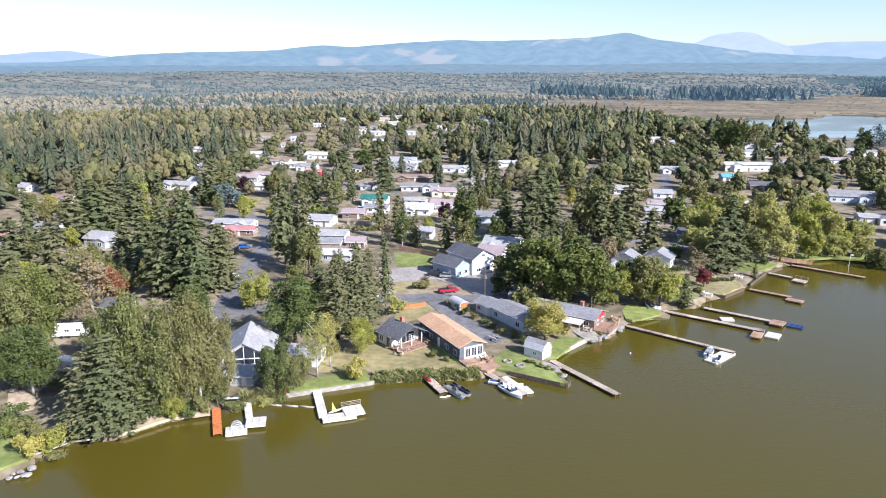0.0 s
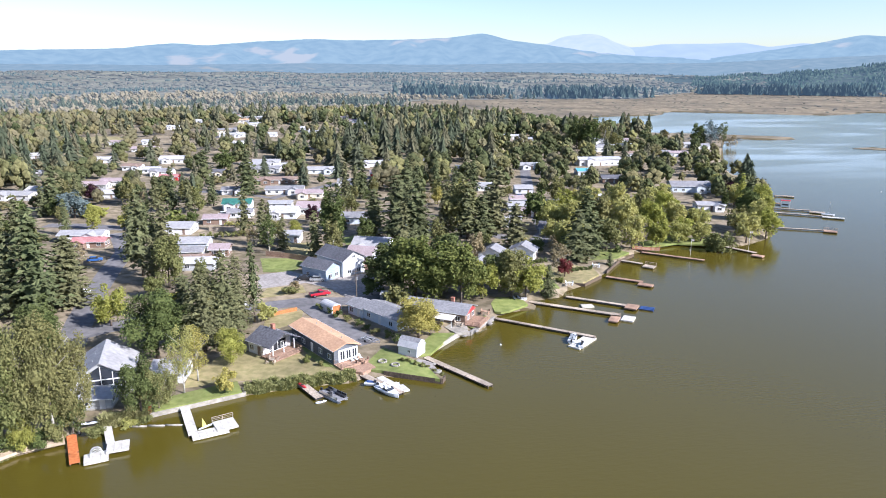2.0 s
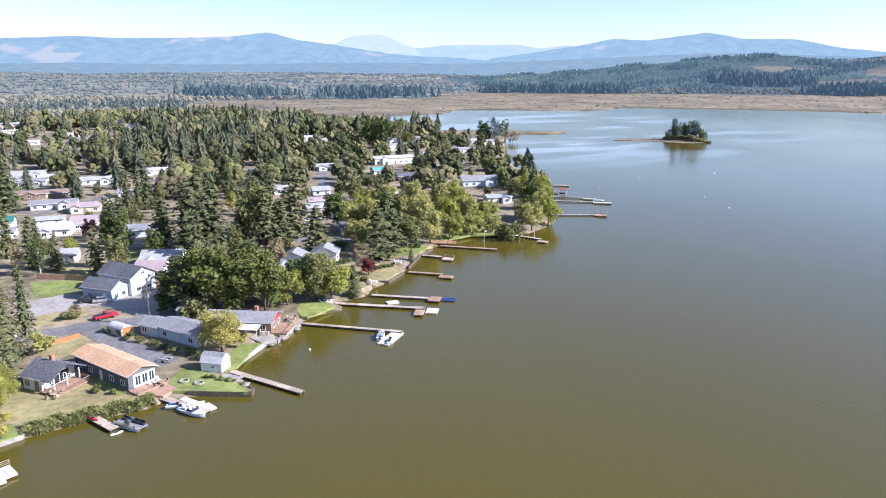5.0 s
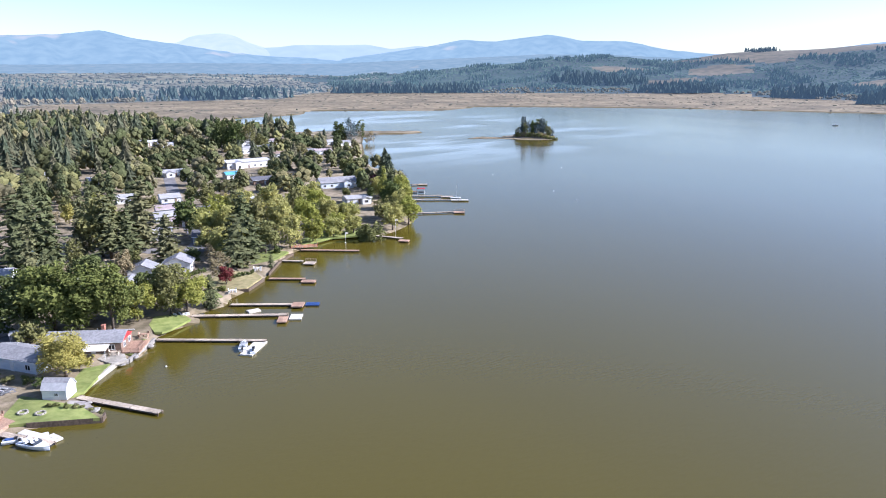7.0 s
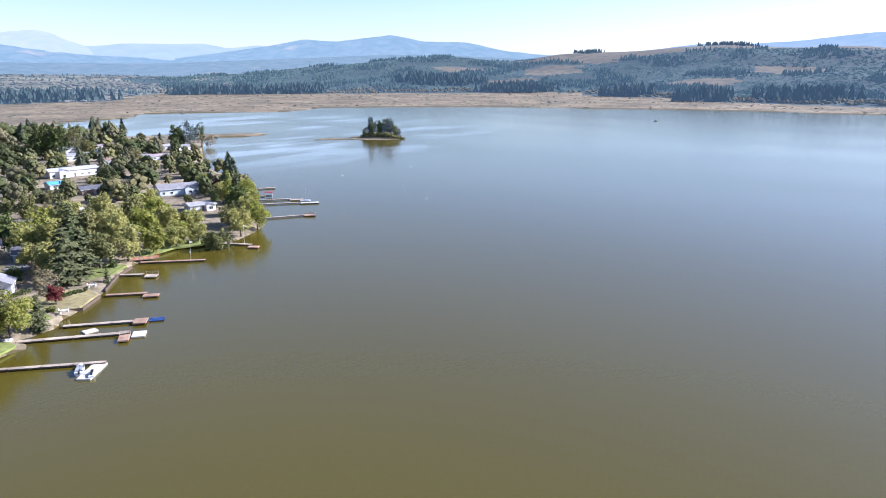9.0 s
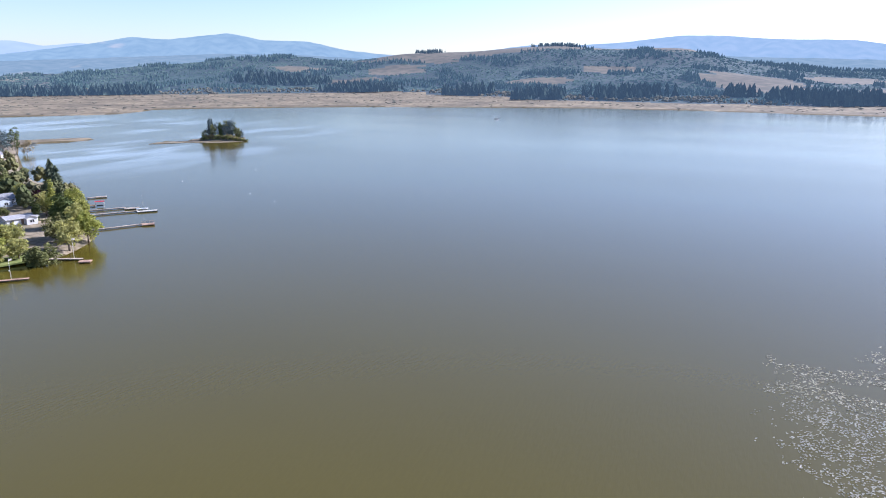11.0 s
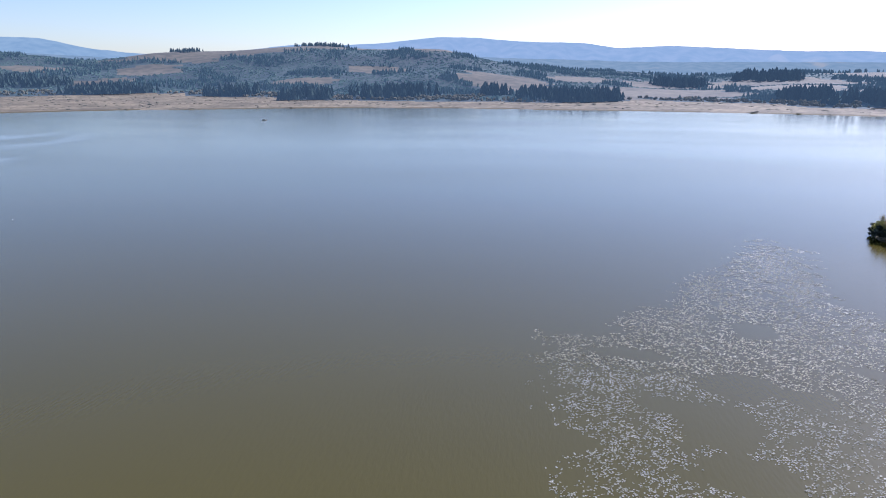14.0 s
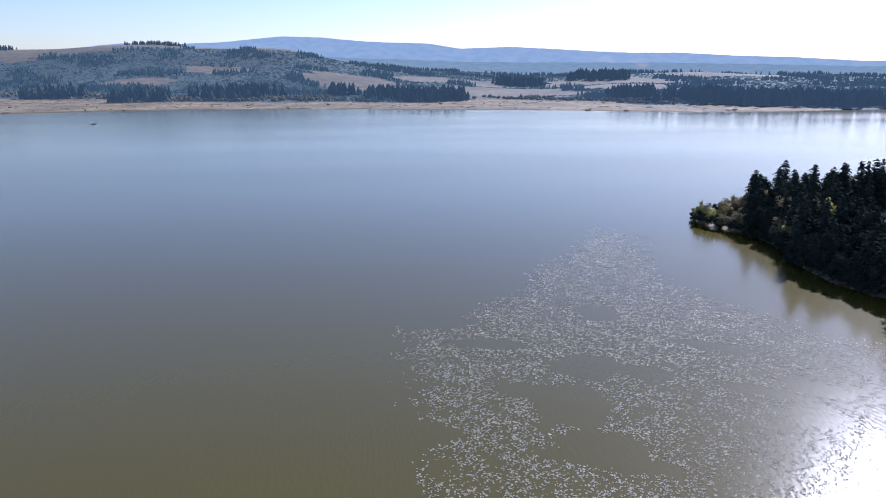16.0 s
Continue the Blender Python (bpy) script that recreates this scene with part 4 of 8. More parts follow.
def house(x, y, rot, L, W, roof, wall, eave=2.7, rise=None, label="", chimney=False, porch=0.0, name="house", detail=True, z=None, gable_win=False, porch_end=0.0):
    """A gabled house, its ridge along its own x."""
    rise = W * 0.2 if rise is None else rise
    if roof == "white" and int(abs(x * 3 + y * 7)) % 3 == 0 and not label:
        roof = ("grey", "mauve", "pale")[int(abs(y)) % 3]
    words = label or f"{ROOFS[roof].name.replace('_', ' ')} gabled house with {WALLS[wall].name.replace('_', ' ')}"
    ob = thing(name, x, y, height_at(x, y) - 0.15 if z is None else z, rot, words, "shed" if "shed" in name else "house")
    HOUSES.append((x, y, math.hypot(L, W) / 2))
    SIZES[ob.name] = (L, W)
    bm = gable_body(bmesh.new(), L, W, eave, rise)
    part("wall", bm, WALLS[wall], ob)
    part("roof", gable_roof(bmesh.new(), L + porch_end, W, eave, rise, x0=porch_end / 2), ROOFS[roof], ob)
    fnd = bmesh.new()
    box(fnd, 0, 0, 0.1, L + 0.12, W + 0.12, 0.5)
    part("foundation", fnd, M_CONCRETE, ob)
    for sy in (-1, 1):
        gut = bmesh.new()
        box(gut, 0, sy * (W / 2 + 0.5), eave - rise / (W / 2) * 0.5 + 0.12, L + 1.0, 0.1, 0.16)
        part("gutter", gut, M_WHITE, ob)
    if detail:
        n = max(2, int(L / 3.6))
        for sy, face in ((-1, "-y"), (1, "+y")):
            for k in range(n):
                wx = (k + 0.5) * L / n - L / 2
                if k == n // 2 and sy < 0:
                    door(ob, wx, sy * W / 2, 0.3, 0.95, 2.05, face, M_WHITE if wall not in ("white", "cream") else ROOFS["brown"])
                else:
                    window(ob, wx, sy * W / 2, 1.6, 1.3, 1.1, face)
        for sx, face in ((-1, "-x"), (1, "+x")):
            for k in (-1, 1):
                window(ob, sx * L / 2, k * W * 0.22, 1.6, 1.2, 1.1, face)
            if gable_win:
                window(ob, sx * L / 2, 0, eave + rise * 0.3, 1.0, 0.8, face)
    if detail and L > 10.5 and not porch_end and not label:
        # a cross gable towards the street or the lake
        side, out, ww = (1 if int(x) % 2 else -1), 2.2, min(5.0, L * 0.34)
        wx, rz = side * L * 0.24, ww * 0.2
        s2 = rise / (W / 2)
        run = W / 2 + out
        bm = extrude_profile(bmesh.new(), [(wx - ww / 2, 0), (wx + ww / 2, 0), (wx + ww / 2, eave - 0.1), (wx, eave - 0.1 + rz), (wx - ww / 2, eave - 0.1)], "y", -run, -W / 2 + 0.4)
        wing = part("wing", bm, WALLS[wall], ob)
        bm = extrude_profile(bmesh.new(), [(wx - ww / 2 - 0.4, eave - 0.2), (wx, eave - 0.02 + rz), (wx + ww / 2 + 0.4, eave - 0.2), (wx + ww / 2 + 0.4, eave - 0.06), (wx, eave + 0.12 + rz), (wx - ww / 2 - 0.4, eave - 0.06)], "y", -run - 0.4, -W / 2 + min(W / 2, (rz + 0.2) / max(s2, 0.05)))
        part("wing_roof", bm, ROOFS[roof], wing)
        window(ob, wx, -run, 1.6, 1.6, 1.2, "-y")
    if chimney:
        ch = bmesh.new()
        box(ch, L * 0.2, 0.4, eave + rise + 0.3, 0.7, 0.7, 1.6)
        box(ch, L * 0.2, 0.4, eave + rise + 1.15, 0.85, 0.85, 0.14)
        part("chimney", ch, M_BRICK, ob)
    for k in (-0.25, 0.1, 0.33):
        vent = bmesh.new()
        rod(vent, (L * k, W * 0.15, eave + rise * 0.6), (L * k, W * 0.15, eave + rise * 0.7 + 0.55), 0.09)
        part("vent_pipe", vent, M_ALU, ob)
    if porch:
        pf = bmesh.new()
        box(pf, 0, -W / 2 - porch / 2 - 0.06, 0.35, L * 0.55, porch, 0.18)
        pd = part("porch", pf, M_WOOD_GREY, ob)
        for k in (-0.26, 0, 0.26):
            rd = bmesh.new()
            rod(rd, (L * k, -W / 2 - porch + 0.1, 0.4), (L * k, -W / 2 - porch + 0.1, eave - 0.35), 0.07)
            part("post", rd, M_WHITE, pd)
        pr = bmesh.new()
        box(pr, 0, -W / 2 - porch / 2, eave - 0.28, L * 0.6, porch + 0.5, 0.12, rx=8)
        part("porch_roof", pr, ROOFS[roof], ob)
    return ob


def railing(parent, pts, z, h=0.95, material=None):
    """Deck rail with posts, through points in the thing's own metres."""
    for (ax, ay), (bx, by) in zip(pts, pts[1:]):
        bm = bmesh.new()
        for q in (0.35, 0.65, 1.0):
            rod(bm, (ax, ay, z + h * q), (bx, by, z + h * q), 0.035 if q < 1 else 0.055, sides=4)
        n = max(1, int(math.hypot(bx - ax, by - ay) / 1.4))
        for k in range(n + 1):
            u = k / n
            rod(bm, (ax + (bx - ax) * u, ay + (by - ay) * u, z - 0.1), (ax + (bx - ax) * u, ay + (by - ay) * u, z + h), 0.05, sides=4)
        part("railing", bm, material or M_WOOD_RED, parent)


def patch(name, label, outline, material, z=0.06, category="lawn", curb=False):
    """A flat patch of ground cover, slightly proud of the land."""
    bm = bmesh.new()
    hs = max(height_at(x, y) for x, y in outline)
    prism(bm, outline, hs - 0.5, hs + z)
    return tagged(new(name, finish(bm, name, material)), label, category, kind="structure")


PAVED = []


def strip(name, label, pts, width, material, category="road", z=0.05):
    """A road along points."""
    pts = [Vector((x, y)) for x, y in pts]
    bm = bmesh.new()
    rows = []
    for k, p in enumerate(pts):
        d = (pts[min(k + 1, len(pts) - 1)] - pts[max(k - 1, 0)]).normalized()
        nrm = Vector((-d.y, d.x)) * width / 2
        h = max(1.0, height_at(p.x, p.y)) + z
        rows.append([bm.verts.new((*(p + nrm), h)), bm.verts.new((*(p - nrm), h)), bm.verts.new((*(p - nrm), h - 0.4)), bm.verts.new((*(p + nrm), h - 0.4))])
        if k:
            seg = pts[k] - pts[k - 1]
            for q in range(int(seg.length / 3) + 1):
                PAVED.append((*(pts[k - 1] + seg * (q * 3 / max(seg.length, 3))), width / 2 + 0.8))
    for a, b in zip(rows, rows[1:]):
        for i in range(4):
            bm.faces.new((a[i], a[(i + 1) % 4], b[(i + 1) % 4], b[i]))
    bm.faces.new(rows[0][::-1])
    bm.faces.new(rows[-1])
    return tagged(new(name, finish(bm, name, material)), label, category, kind="structure")


def sea_wall(pts, label, material=None, h=0.62, thick=0.5, z=0.4):
    """A retaining wall along the water, one block to a stretch."""
    ob = thing("retaining_wall", 0, 0, 0, 0, label, "wall")
    for (ax, ay), (bx, by) in zip(pts, pts[1:]):
        length = math.hypot(bx - ax, by - ay)
        n = max(1, int(length / 4))
        for k in range(n):
            u = (k + 0.5) / n
            bm = bmesh.new()
            box(bm, ax + (bx - ax) * u, ay + (by - ay) * u, z - 0.2, length / n - 0.03, thick, h + 1.0, math.degrees(math.atan2(by - ay, bx - ax)))
            part("wall_block", bm, material or M_CONCRETE, ob)
    return ob


def fence(pts, label, material, h=1.7):
    ob = thing("fence", 0, 0, 0, 0, label, "fence")
    for (ax, ay), (bx, by) in zip(pts, pts[1:]):
        length = math.hypot(bx - ax, by - ay)
        n = max(1, int(length / 2.4))
        rot = math.degrees(math.atan2(by - ay, bx - ax))
        for k in range(n):
            u = (k + 0.5) / n
            bm = bmesh.new()
            box(bm, ax + (bx - ax) * u, ay + (by - ay) * u, 1 + h / 2, length / n - 0.1, 0.06, h, rot)
            part("panel", bm, material, ob)
            p = bmesh.new()
            box(p, ax + (bx - ax) * k / n, ay + (by - ay) * k / n, 1 + h / 2 + 0.05, 0.12, 0.12, h + 0.2, rot)
            part("post", p, material, ob)
    return ob


# ---- docks, boats, vehicles ----
def dock(x0, y0, x1, y1, w, label, material, z=0.55, posts=True, float_=False, group="docks along the shore"):
    """A dock from the shore to its end: deck sections, side beams and piles."""
    rot = math.degrees(math.atan2(y1 - y0, x1 - x0))
    L = math.hypot(x1 - x0, y1 - y0)
    ob = thing("dock", x0, y0, 0, rot, label, "dock", group)
    n = max(1, round(L / 3.0))
    s = L / n
    for k in range(n):
        bm = bmesh.new()
        planks = 5
        for q in range(planks):
            box(bm, (k + (q + 0.5) / planks) * s, 0, z, s / planks - 0.03, w, 0.07)
        part("deck_section", bm, material, ob)
    for sy in (-1, 1):
        bm = bmesh.new()
        box(bm, L / 2, sy * (w / 2 - 0.1), z - 0.17, L, 0.14, 0.26)
        part("beam", bm, M_WOOD_DARK, ob)
    if float_:
        for k in range(n):
            bm = bmesh.new()
            box(bm, (k + 0.5) * s, 0, z - 0.4, s * 0.8, w * 0.8, 0.4)
            part("float", bm, M_BLACK, ob)
    if posts:
        for k in range(0, n + 1, 2):
            for sy in (-1, 1):
                bm = bmesh.new()
                rod(bm, (min(L - 0.15, max(0.15, k * s)), sy * (w / 2 - 0.12), -2.3), (min(L - 0.15, max(0.15, k * s)), sy * (w / 2 - 0.12), z + 0.12), 0.13, sides=7)
                part("pile", bm, M_WOOD_DARK, ob)
    return ob


def float_dock(x, y, rot, L, w, label, material, z=0.45, name="float", rails=False):
    ob = thing(name, x, y, 0, rot, label, "dock")
    n = max(2, round(L / 1.2))
    for k in range(n):
        bm = bmesh.new()
        box(bm, (k + 0.5) * L / n - L / 2, 0, z, L / n - 0.04, w, 0.08)
        part("deck_section", bm, material, ob)
    bm = bmesh.new()
    for sy in (-1, 1):
        box(bm, 0, sy * (w / 2 - 0.06), z - 0.16, L, 0.12, 0.26)
    for sx in (-1, 1):
        box(bm, sx * (L / 2 - 0.06), 0, z - 0.16, 0.12, w, 0.26)
    part("rim", bm, material, ob)
    for sy in (-0.3, 0.3):
        fl = bmesh.new()
        rod(fl, (-L / 2 + 0.2, sy * w, z - 0.27), (L / 2 - 0.2, sy * w, z - 0.27), 0.2, sides=8)
        part("pontoon", fl, M_BLACK, ob)
    if rails:
        railing(ob, [(-L / 2, w / 2), (L / 2, w / 2)], z, 0.9, M_WOOD_GREY)
    return ob


def hull(bm, L, w, h, blunt=0.35, z0=-0.15):
    """A boat's hull, bow along +x."""
    n, rings = 9, []
    for k in range(n):
        u = k / (n - 1)
        half = w / 2 * (1 if u < blunt else math.cos((u - blunt) / (1 - blunt) * 1.5) ** 0.7 if u < 0.999 else 0.02)
        half = max(half, 0.03)
        x = (u - 0.5) * L
        sheer = h * (1 + 0.25 * u * u)
        keel = z0 + 0.35 * h * max(0, u - 0.6) * 2
        rings.append([bm.verts.new(p) for p in ((x, -half, sheer), (x, -half * 0.92, sheer * 0.55), (x, -half * 0.6, keel + 0.1), (x, 0, keel), (x, half * 0.6, keel + 0.1), (x, half * 0.92, sheer * 0.55), (x, half, sheer))])
    for a, b in zip(rings, rings[1:]):
        for i in range(6):
            bm.faces.new((a[i], a[i + 1], b[i + 1], b[i]))
        bm.faces.new((a[6], a[0], b[0], b[6]))
    bm.faces.new(rings[0])
    bm.faces.new(rings[-1][::-1])
    return bm


def outboard(parent, x, z):
    bm = bmesh.new()
    box(bm, x, 0, z + 0.35, 0.5, 0.36, 0.55)
    box(bm, x - 0.05, 0, z - 0.2, 0.18, 0.14, 0.8)
    bmesh.ops.bevel(bm, geom=bm.edges[:], offset=0.05, segments=1, affect="EDGES")
    part("outboard_motor", bm, M_BLACK, parent)


def motor_boat(x, y, rot, L=6.0, label="white fibreglass motorboat moored beside the dock"):
    ob = thing("motor_boat", x, y, 0, rot, label, "boat")
    w = L * 0.36
    part("hull", hull(bmesh.new(), L, w, 0.75), M_GELCOAT, ob, smooth=False)
    bm = bmesh.new()
    box(bm, -L * 0.14, 0, 0.80, L * 0.42, w * 0.66, 0.1)
    part("cockpit_floor", bm, M_BLACK, ob)
    bm = bmesh.new()
    box(bm, L * 0.1, 0, 1.12, 0.06, w * 0.72, 0.5, ry=-35)
    for s in (-1, 1):
        box(bm, L * 0.0, s * w * 0.36, 1.08, L * 0.18, 0.05, 0.42)
    part("windshield", bm, M_GLASS, ob)
    for k in (-0.25, 0.02):
        for s in (-1, 1):
            bm = bmesh.new()
            box(bm, L * k, s * w * 0.2, 1.0, 0.6, 0.55, 0.35)
            box(bm, L * k - 0.28, s * w * 0.2, 1.25, 0.14, 0.55, 0.55)
            part("seat", bm, M_GELCOAT, ob)
    outboard(ob, -L / 2 - 0.2, 0.55)
    return ob


def pontoon_boat(x, y, rot, L=6.4, label="grey aluminium pontoon boat with seats, moored by the dock"):
    ob = thing("pontoon_boat", x, y, 0, rot, label, "boat")
    for s in (-1, 1):
        bm = bmesh.new()
        rod(bm, (-L / 2, s * 0.85, 0.15), (L / 2 - 0.5, s * 0.85, 0.15), 0.32, sides=10)
        rod(bm, (L / 2 - 0.5, s * 0.85, 0.15), (L / 2, s * 0.85, 0.3), 0.32, 0.05, sides=10)
        part("pontoon", bm, M_ALU, ob)
    bm = bmesh.new()
    box(bm, 0, 0, 0.52, L * 0.95, 2.4, 0.1)
    part("deck", bm, ROOFS["grey"], ob)
    for s in (-1, 1):
        bm = bmesh.new()
        box(bm, 0, s * 1.15, 0.9, L * 0.8, 0.05, 0.6)
        part("side_panel", bm, M_ALU, ob)
    for k in (-0.3, 0.1, 0.33):
        bm = bmesh.new()
        box(bm, L * k, 0.75, 0.75, 1.1, 0.6, 0.4)
        box(bm, L * k, 1.02, 1.0, 1.1, 0.12, 0.5)
        part("seat", bm, M_BLACK, ob)
    bm = bmesh.new()
    box(bm, 0, -0.7, 0.95, 0.6, 0.7, 0.8)
    part("console", bm, M_BLACK, ob)
    outboard(ob, -L / 2 - 0.1, 0.4)
    return ob


def jet_ski(x, y, rot, label, material):
    ob = thing("jet_ski", x, y, 0.25, rot, label, "watercraft")
    part("hull", hull(bmesh.new(), 3.1, 1.15, 0.5), M_GELCOAT, ob)
    bm = bmesh.new()
    box(bm, -0.4, 0, 0.72, 1.5, 0.42, 0.32)
    bmesh.ops.bevel(bm, geom=bm.edges[:], offset=0.08, segments=1, affect="EDGES")
    part("seat", bm, material, ob)
    bm = bmesh.new()
    box(bm, 0.55, 0, 0.8, 0.5, 0.5, 0.4)
    rod(bm, (0.4, -0.4, 1.05), (0.4, 0.4, 1.05), 0.04)
    part("handlebar", bm, M_BLACK, ob)
    return ob


def kayak(x, y, z, rot, label, material, L=3.2):
    ob = thing("kayak", x, y, z, rot, label, "kayak")
    bm = bmesh.new()
    bmesh.ops.create_uvsphere(bm, u_segments=12, v_segments=6, radius=1, matrix=Matrix.Diagonal((L / 2, 0.36, 0.2, 1)))
    part("hull", bm, material, ob, smooth=True)
    bm = bmesh.new()
    bmesh.ops.create_cone(bm, cap_ends=True, segments=12, radius1=0.3, radius2=0.26, depth=0.06, matrix=pose(0, 0, 0.19) @ Matrix.Diagonal((1.5, 0.8, 1, 1)))
    part("cockpit", bm, M_BLACK, ob)
    return ob


CAR_PAINT = {
    "white": mat("white_car_paint", (0.72, 0.72, 0.72), (0.76, 0.76, 0.76), 3, 0.25, broad=3, spread=0.03),
    "black": mat("black_car_paint", (0.02, 0.02, 0.022), (0.03, 0.03, 0.032), 3, 0.2, broad=3, spread=0.05),
    "silver": mat("silver_car_paint", (0.45, 0.46, 0.47), (0.5, 0.51, 0.52), 3, 0.3, metal=0.5, broad=3, spread=0.05),
    "red": mat("red_car_paint", (0.34, 0.015, 0.03), (0.38, 0.02, 0.035), 3, 0.25, broad=3, spread=0.05),
    "blue": mat("blue_car_paint", (0.03, 0.09, 0.25), (0.04, 0.11, 0.29), 3, 0.25, broad=3, spread=0.05),
}


def car(x, y, rot, paint, pickup=False, where="on the gravel yard"):
    L, w = (5.6, 1.95) if pickup else (4.6, 1.8)
    ob = thing("pickup_truck" if pickup else "car", x, y, max(1.0, height_at(x, y)) + 0.06, rot, f"{paint} {'pickup truck' if pickup else 'car'} parked {where}", "truck" if pickup else "car")
    base = 0.4 if pickup else 0.28
    body = [(-L / 2, base + 0.05), (L / 2, base + 0.05), (L / 2, base + 0.5), (L * 0.44, base + 0.66), (L * 0.2, base + 0.72), (-L * 0.46, base + 0.74), (-L / 2, base + 0.68)]
    bm = extrude_profile(bmesh.new(), body, "y", -w / 2, w / 2)
    bmesh.ops.bevel(bm, geom=bm.edges[:], offset=0.06, segments=1, affect="EDGES")
    part("body", bm, CAR_PAINT[paint], ob)
    a, b = (-0.06, 0.2) if pickup else (-0.42, 0.2)
    cab = [(L * a, base + 0.7), (L * b, base + 0.7), (L * (b - 0.1), base + 1.22), (L * (a + (0.02 if pickup else 0.12)), base + 1.22)]
    part("window", extrude_profile(bmesh.new(), cab, "y", -w * 0.43, w * 0.43), M_GLASS, ob, "dark tinted glass")
    bm = bmesh.new()
    box(bm, L * (a + b + (-0.08 if pickup else 0.02)) / 2, 0, base + 1.24, L * (b - a) * 0.66, w * 0.84, 0.07)
    part("roof", bm, CAR_PAINT[paint], ob)
    if pickup:
        bm = bmesh.new()
        box(bm, -L * 0.28, 0, base + 0.745, L * 0.36, w * 0.8, 0.03)
        part("bed", bm, M_BLACK, ob)
    for sx in (-0.3, 0.31):
        for sy in (-1, 1):
            bm = bmesh.new()
            rod(bm, (L * sx, sy * (w / 2 - 0.2), 0.33), (L * sx, sy * (w / 2 + 0.01), 0.33), 0.34, sides=14)
            wh = part("wheel", bm, M_BLACK, ob)
            bm = bmesh.new()
            rod(bm, (L * sx, sy * (w / 2), 0.33), (L * sx, sy * (w / 2 + 0.03), 0.33), 0.19, sides=10)
            part("rim", bm, M_ALU, wh)
    for s in (-1, 1):
        bm = bmesh.new()
        box(bm, L / 2 - 0.02, s * w * 0.36, base + 0.42, 0.08, 0.36, 0.16)
        part("headlight", bm, M_GELCOAT, ob)
        bm = bmesh.new()
        box(bm, -L / 2 + 0.02, s * w * 0.4, base + 0.52, 0.08, 0.22, 0.2)
        part("tail_light", bm, M_RED, ob)
    return ob


def trailer(x, y, rot, L, label, z=1.0, paint=None):
    """A caravan or travel trailer."""
    ob = thing("travel_trailer", x, y, z, rot, label, "trailer")
    prof = [(-L / 2, 0.5), (L / 2, 0.5), (L / 2 + 0.2, 1.3), (L / 2 - 0.1, 2.7), (L / 2 - 0.5, 2.95), (-L / 2 + 0.2, 2.95), (-L / 2, 2.7)]
    bm = extrude_profile(bmesh.new(), prof, "y", -1.2, 1.2)
    bmesh.ops.bevel(bm, geom=bm.edges[:], offset=0.08, segments=1, affect="EDGES")
    part("body", bm, paint or M_WHITE, ob)
    for k in (-0.28, 0.05, 0.32):
        window(ob, L * k, -1.2, 1.9, 1.0, 0.6, "-y")
    window(ob, L / 2 + 0.05, 0, 1.9, 1.2, 0.6, "+x")
    for sx in (-0.1, 0.08):
        for s in (-1, 1):
            bm = bmesh.new()
            rod(bm, (L * sx, s * 1.0, 0.34), (L * sx, s * 1.22, 0.34), 0.34, sides=12)
            part("wheel", bm, M_BLACK, ob)
    bm = bmesh.new()
    box(bm, L * 0.1, 0, 3.02, 0.8, 0.7, 0.22)
    part("air_conditioner", bm, M_WHITE, ob)
    HOUSES.append((x, y, L / 2))
    return ob


def pole(x, y, h, label, arms=True):
    ob = thing("utility_pole", x, y, height_at(x, y), 0, label, "pole")
    bm = bmesh.new()
    rod(bm, (0, 0, -0.2), (0, 0, h), 0.17, 0.11, 8)
    part("post", bm, M_BARK, ob)
    if arms:
        for k, z in enumerate((h - 0.6, h - 1.5)):
            bm = bmesh.new()
            box(bm, 0, 0, z, 2.2 - 0.5 * k, 0.12, 0.12, 20)
            part("crossarm", bm, M_WOOD_DARK, ob)
        bm = bmesh.new()
        rod(bm, (0.25, 0.1, h - 2.9), (0.25, 0.1, h - 2.1), 0.22, sides=10)
        part("transformer", bm, M_ALU, ob)
    return ob


def lounger(x, y, k):
    ob = thing("sun_lounger", x + k * 0.95, y + k * 0.25, 1.32, -70, "white reclining sun lounger on a cedar deck", "lounger", "loungers on the deck")
    bm = bmesh.new()
    box(bm, 0.3, 0, 0.3, 1.3, 0.62, 0.08)
    part("seat", bm, M_WHITE, ob)
    bm = bmesh.new()
    box(bm, -0.6, 0, 0.52, 0.75, 0.62, 0.08, ry=38)
    part("backrest", bm, M_WHITE, ob)
    for sx in (-0.2, 0.85):
        for sy in (-0.26, 0.26):
            bm = bmesh.new()
            box(bm, sx, sy, 0.12, 0.07, 0.07, 0.28)
            part("leg", bm, M_WHITE, ob)
    return ob


def boat_canopy(x, y, rot, L, w, label, z=0.5):
    ob = thing("boat_canopy", x, y, z, rot, label, "canopy")
    bm = extrude_profile(bmesh.new(), [(-w / 2 - 0.2, 2.1), (w / 2 + 0.2, 2.1), (w / 2 + 0.2, 2.2), (0, 2.4), (-w / 2 - 0.2, 2.2)], "x", -L / 2 - 0.2, L / 2 + 0.2)
    part("roof", bm, M_RED if "red" in label else M_WHITE, ob)
    for sx in (-1, 1):
        for sy in (-1, 1):
            bm = bmesh.new()
            rod(bm, (sx * L / 2, sy * w / 2, -2.5 if "posts" in label else 0), (sx * L / 2, sy * w / 2, 2.12), 0.06)
            part("post", bm, M_WHITE, ob)
    bm = bmesh.new()
    box(bm, 0, 0, 0.25, L * 0.7, w * 0.7, 0.5)
    part("locker", bm, M_BLACK, ob)
    return ob


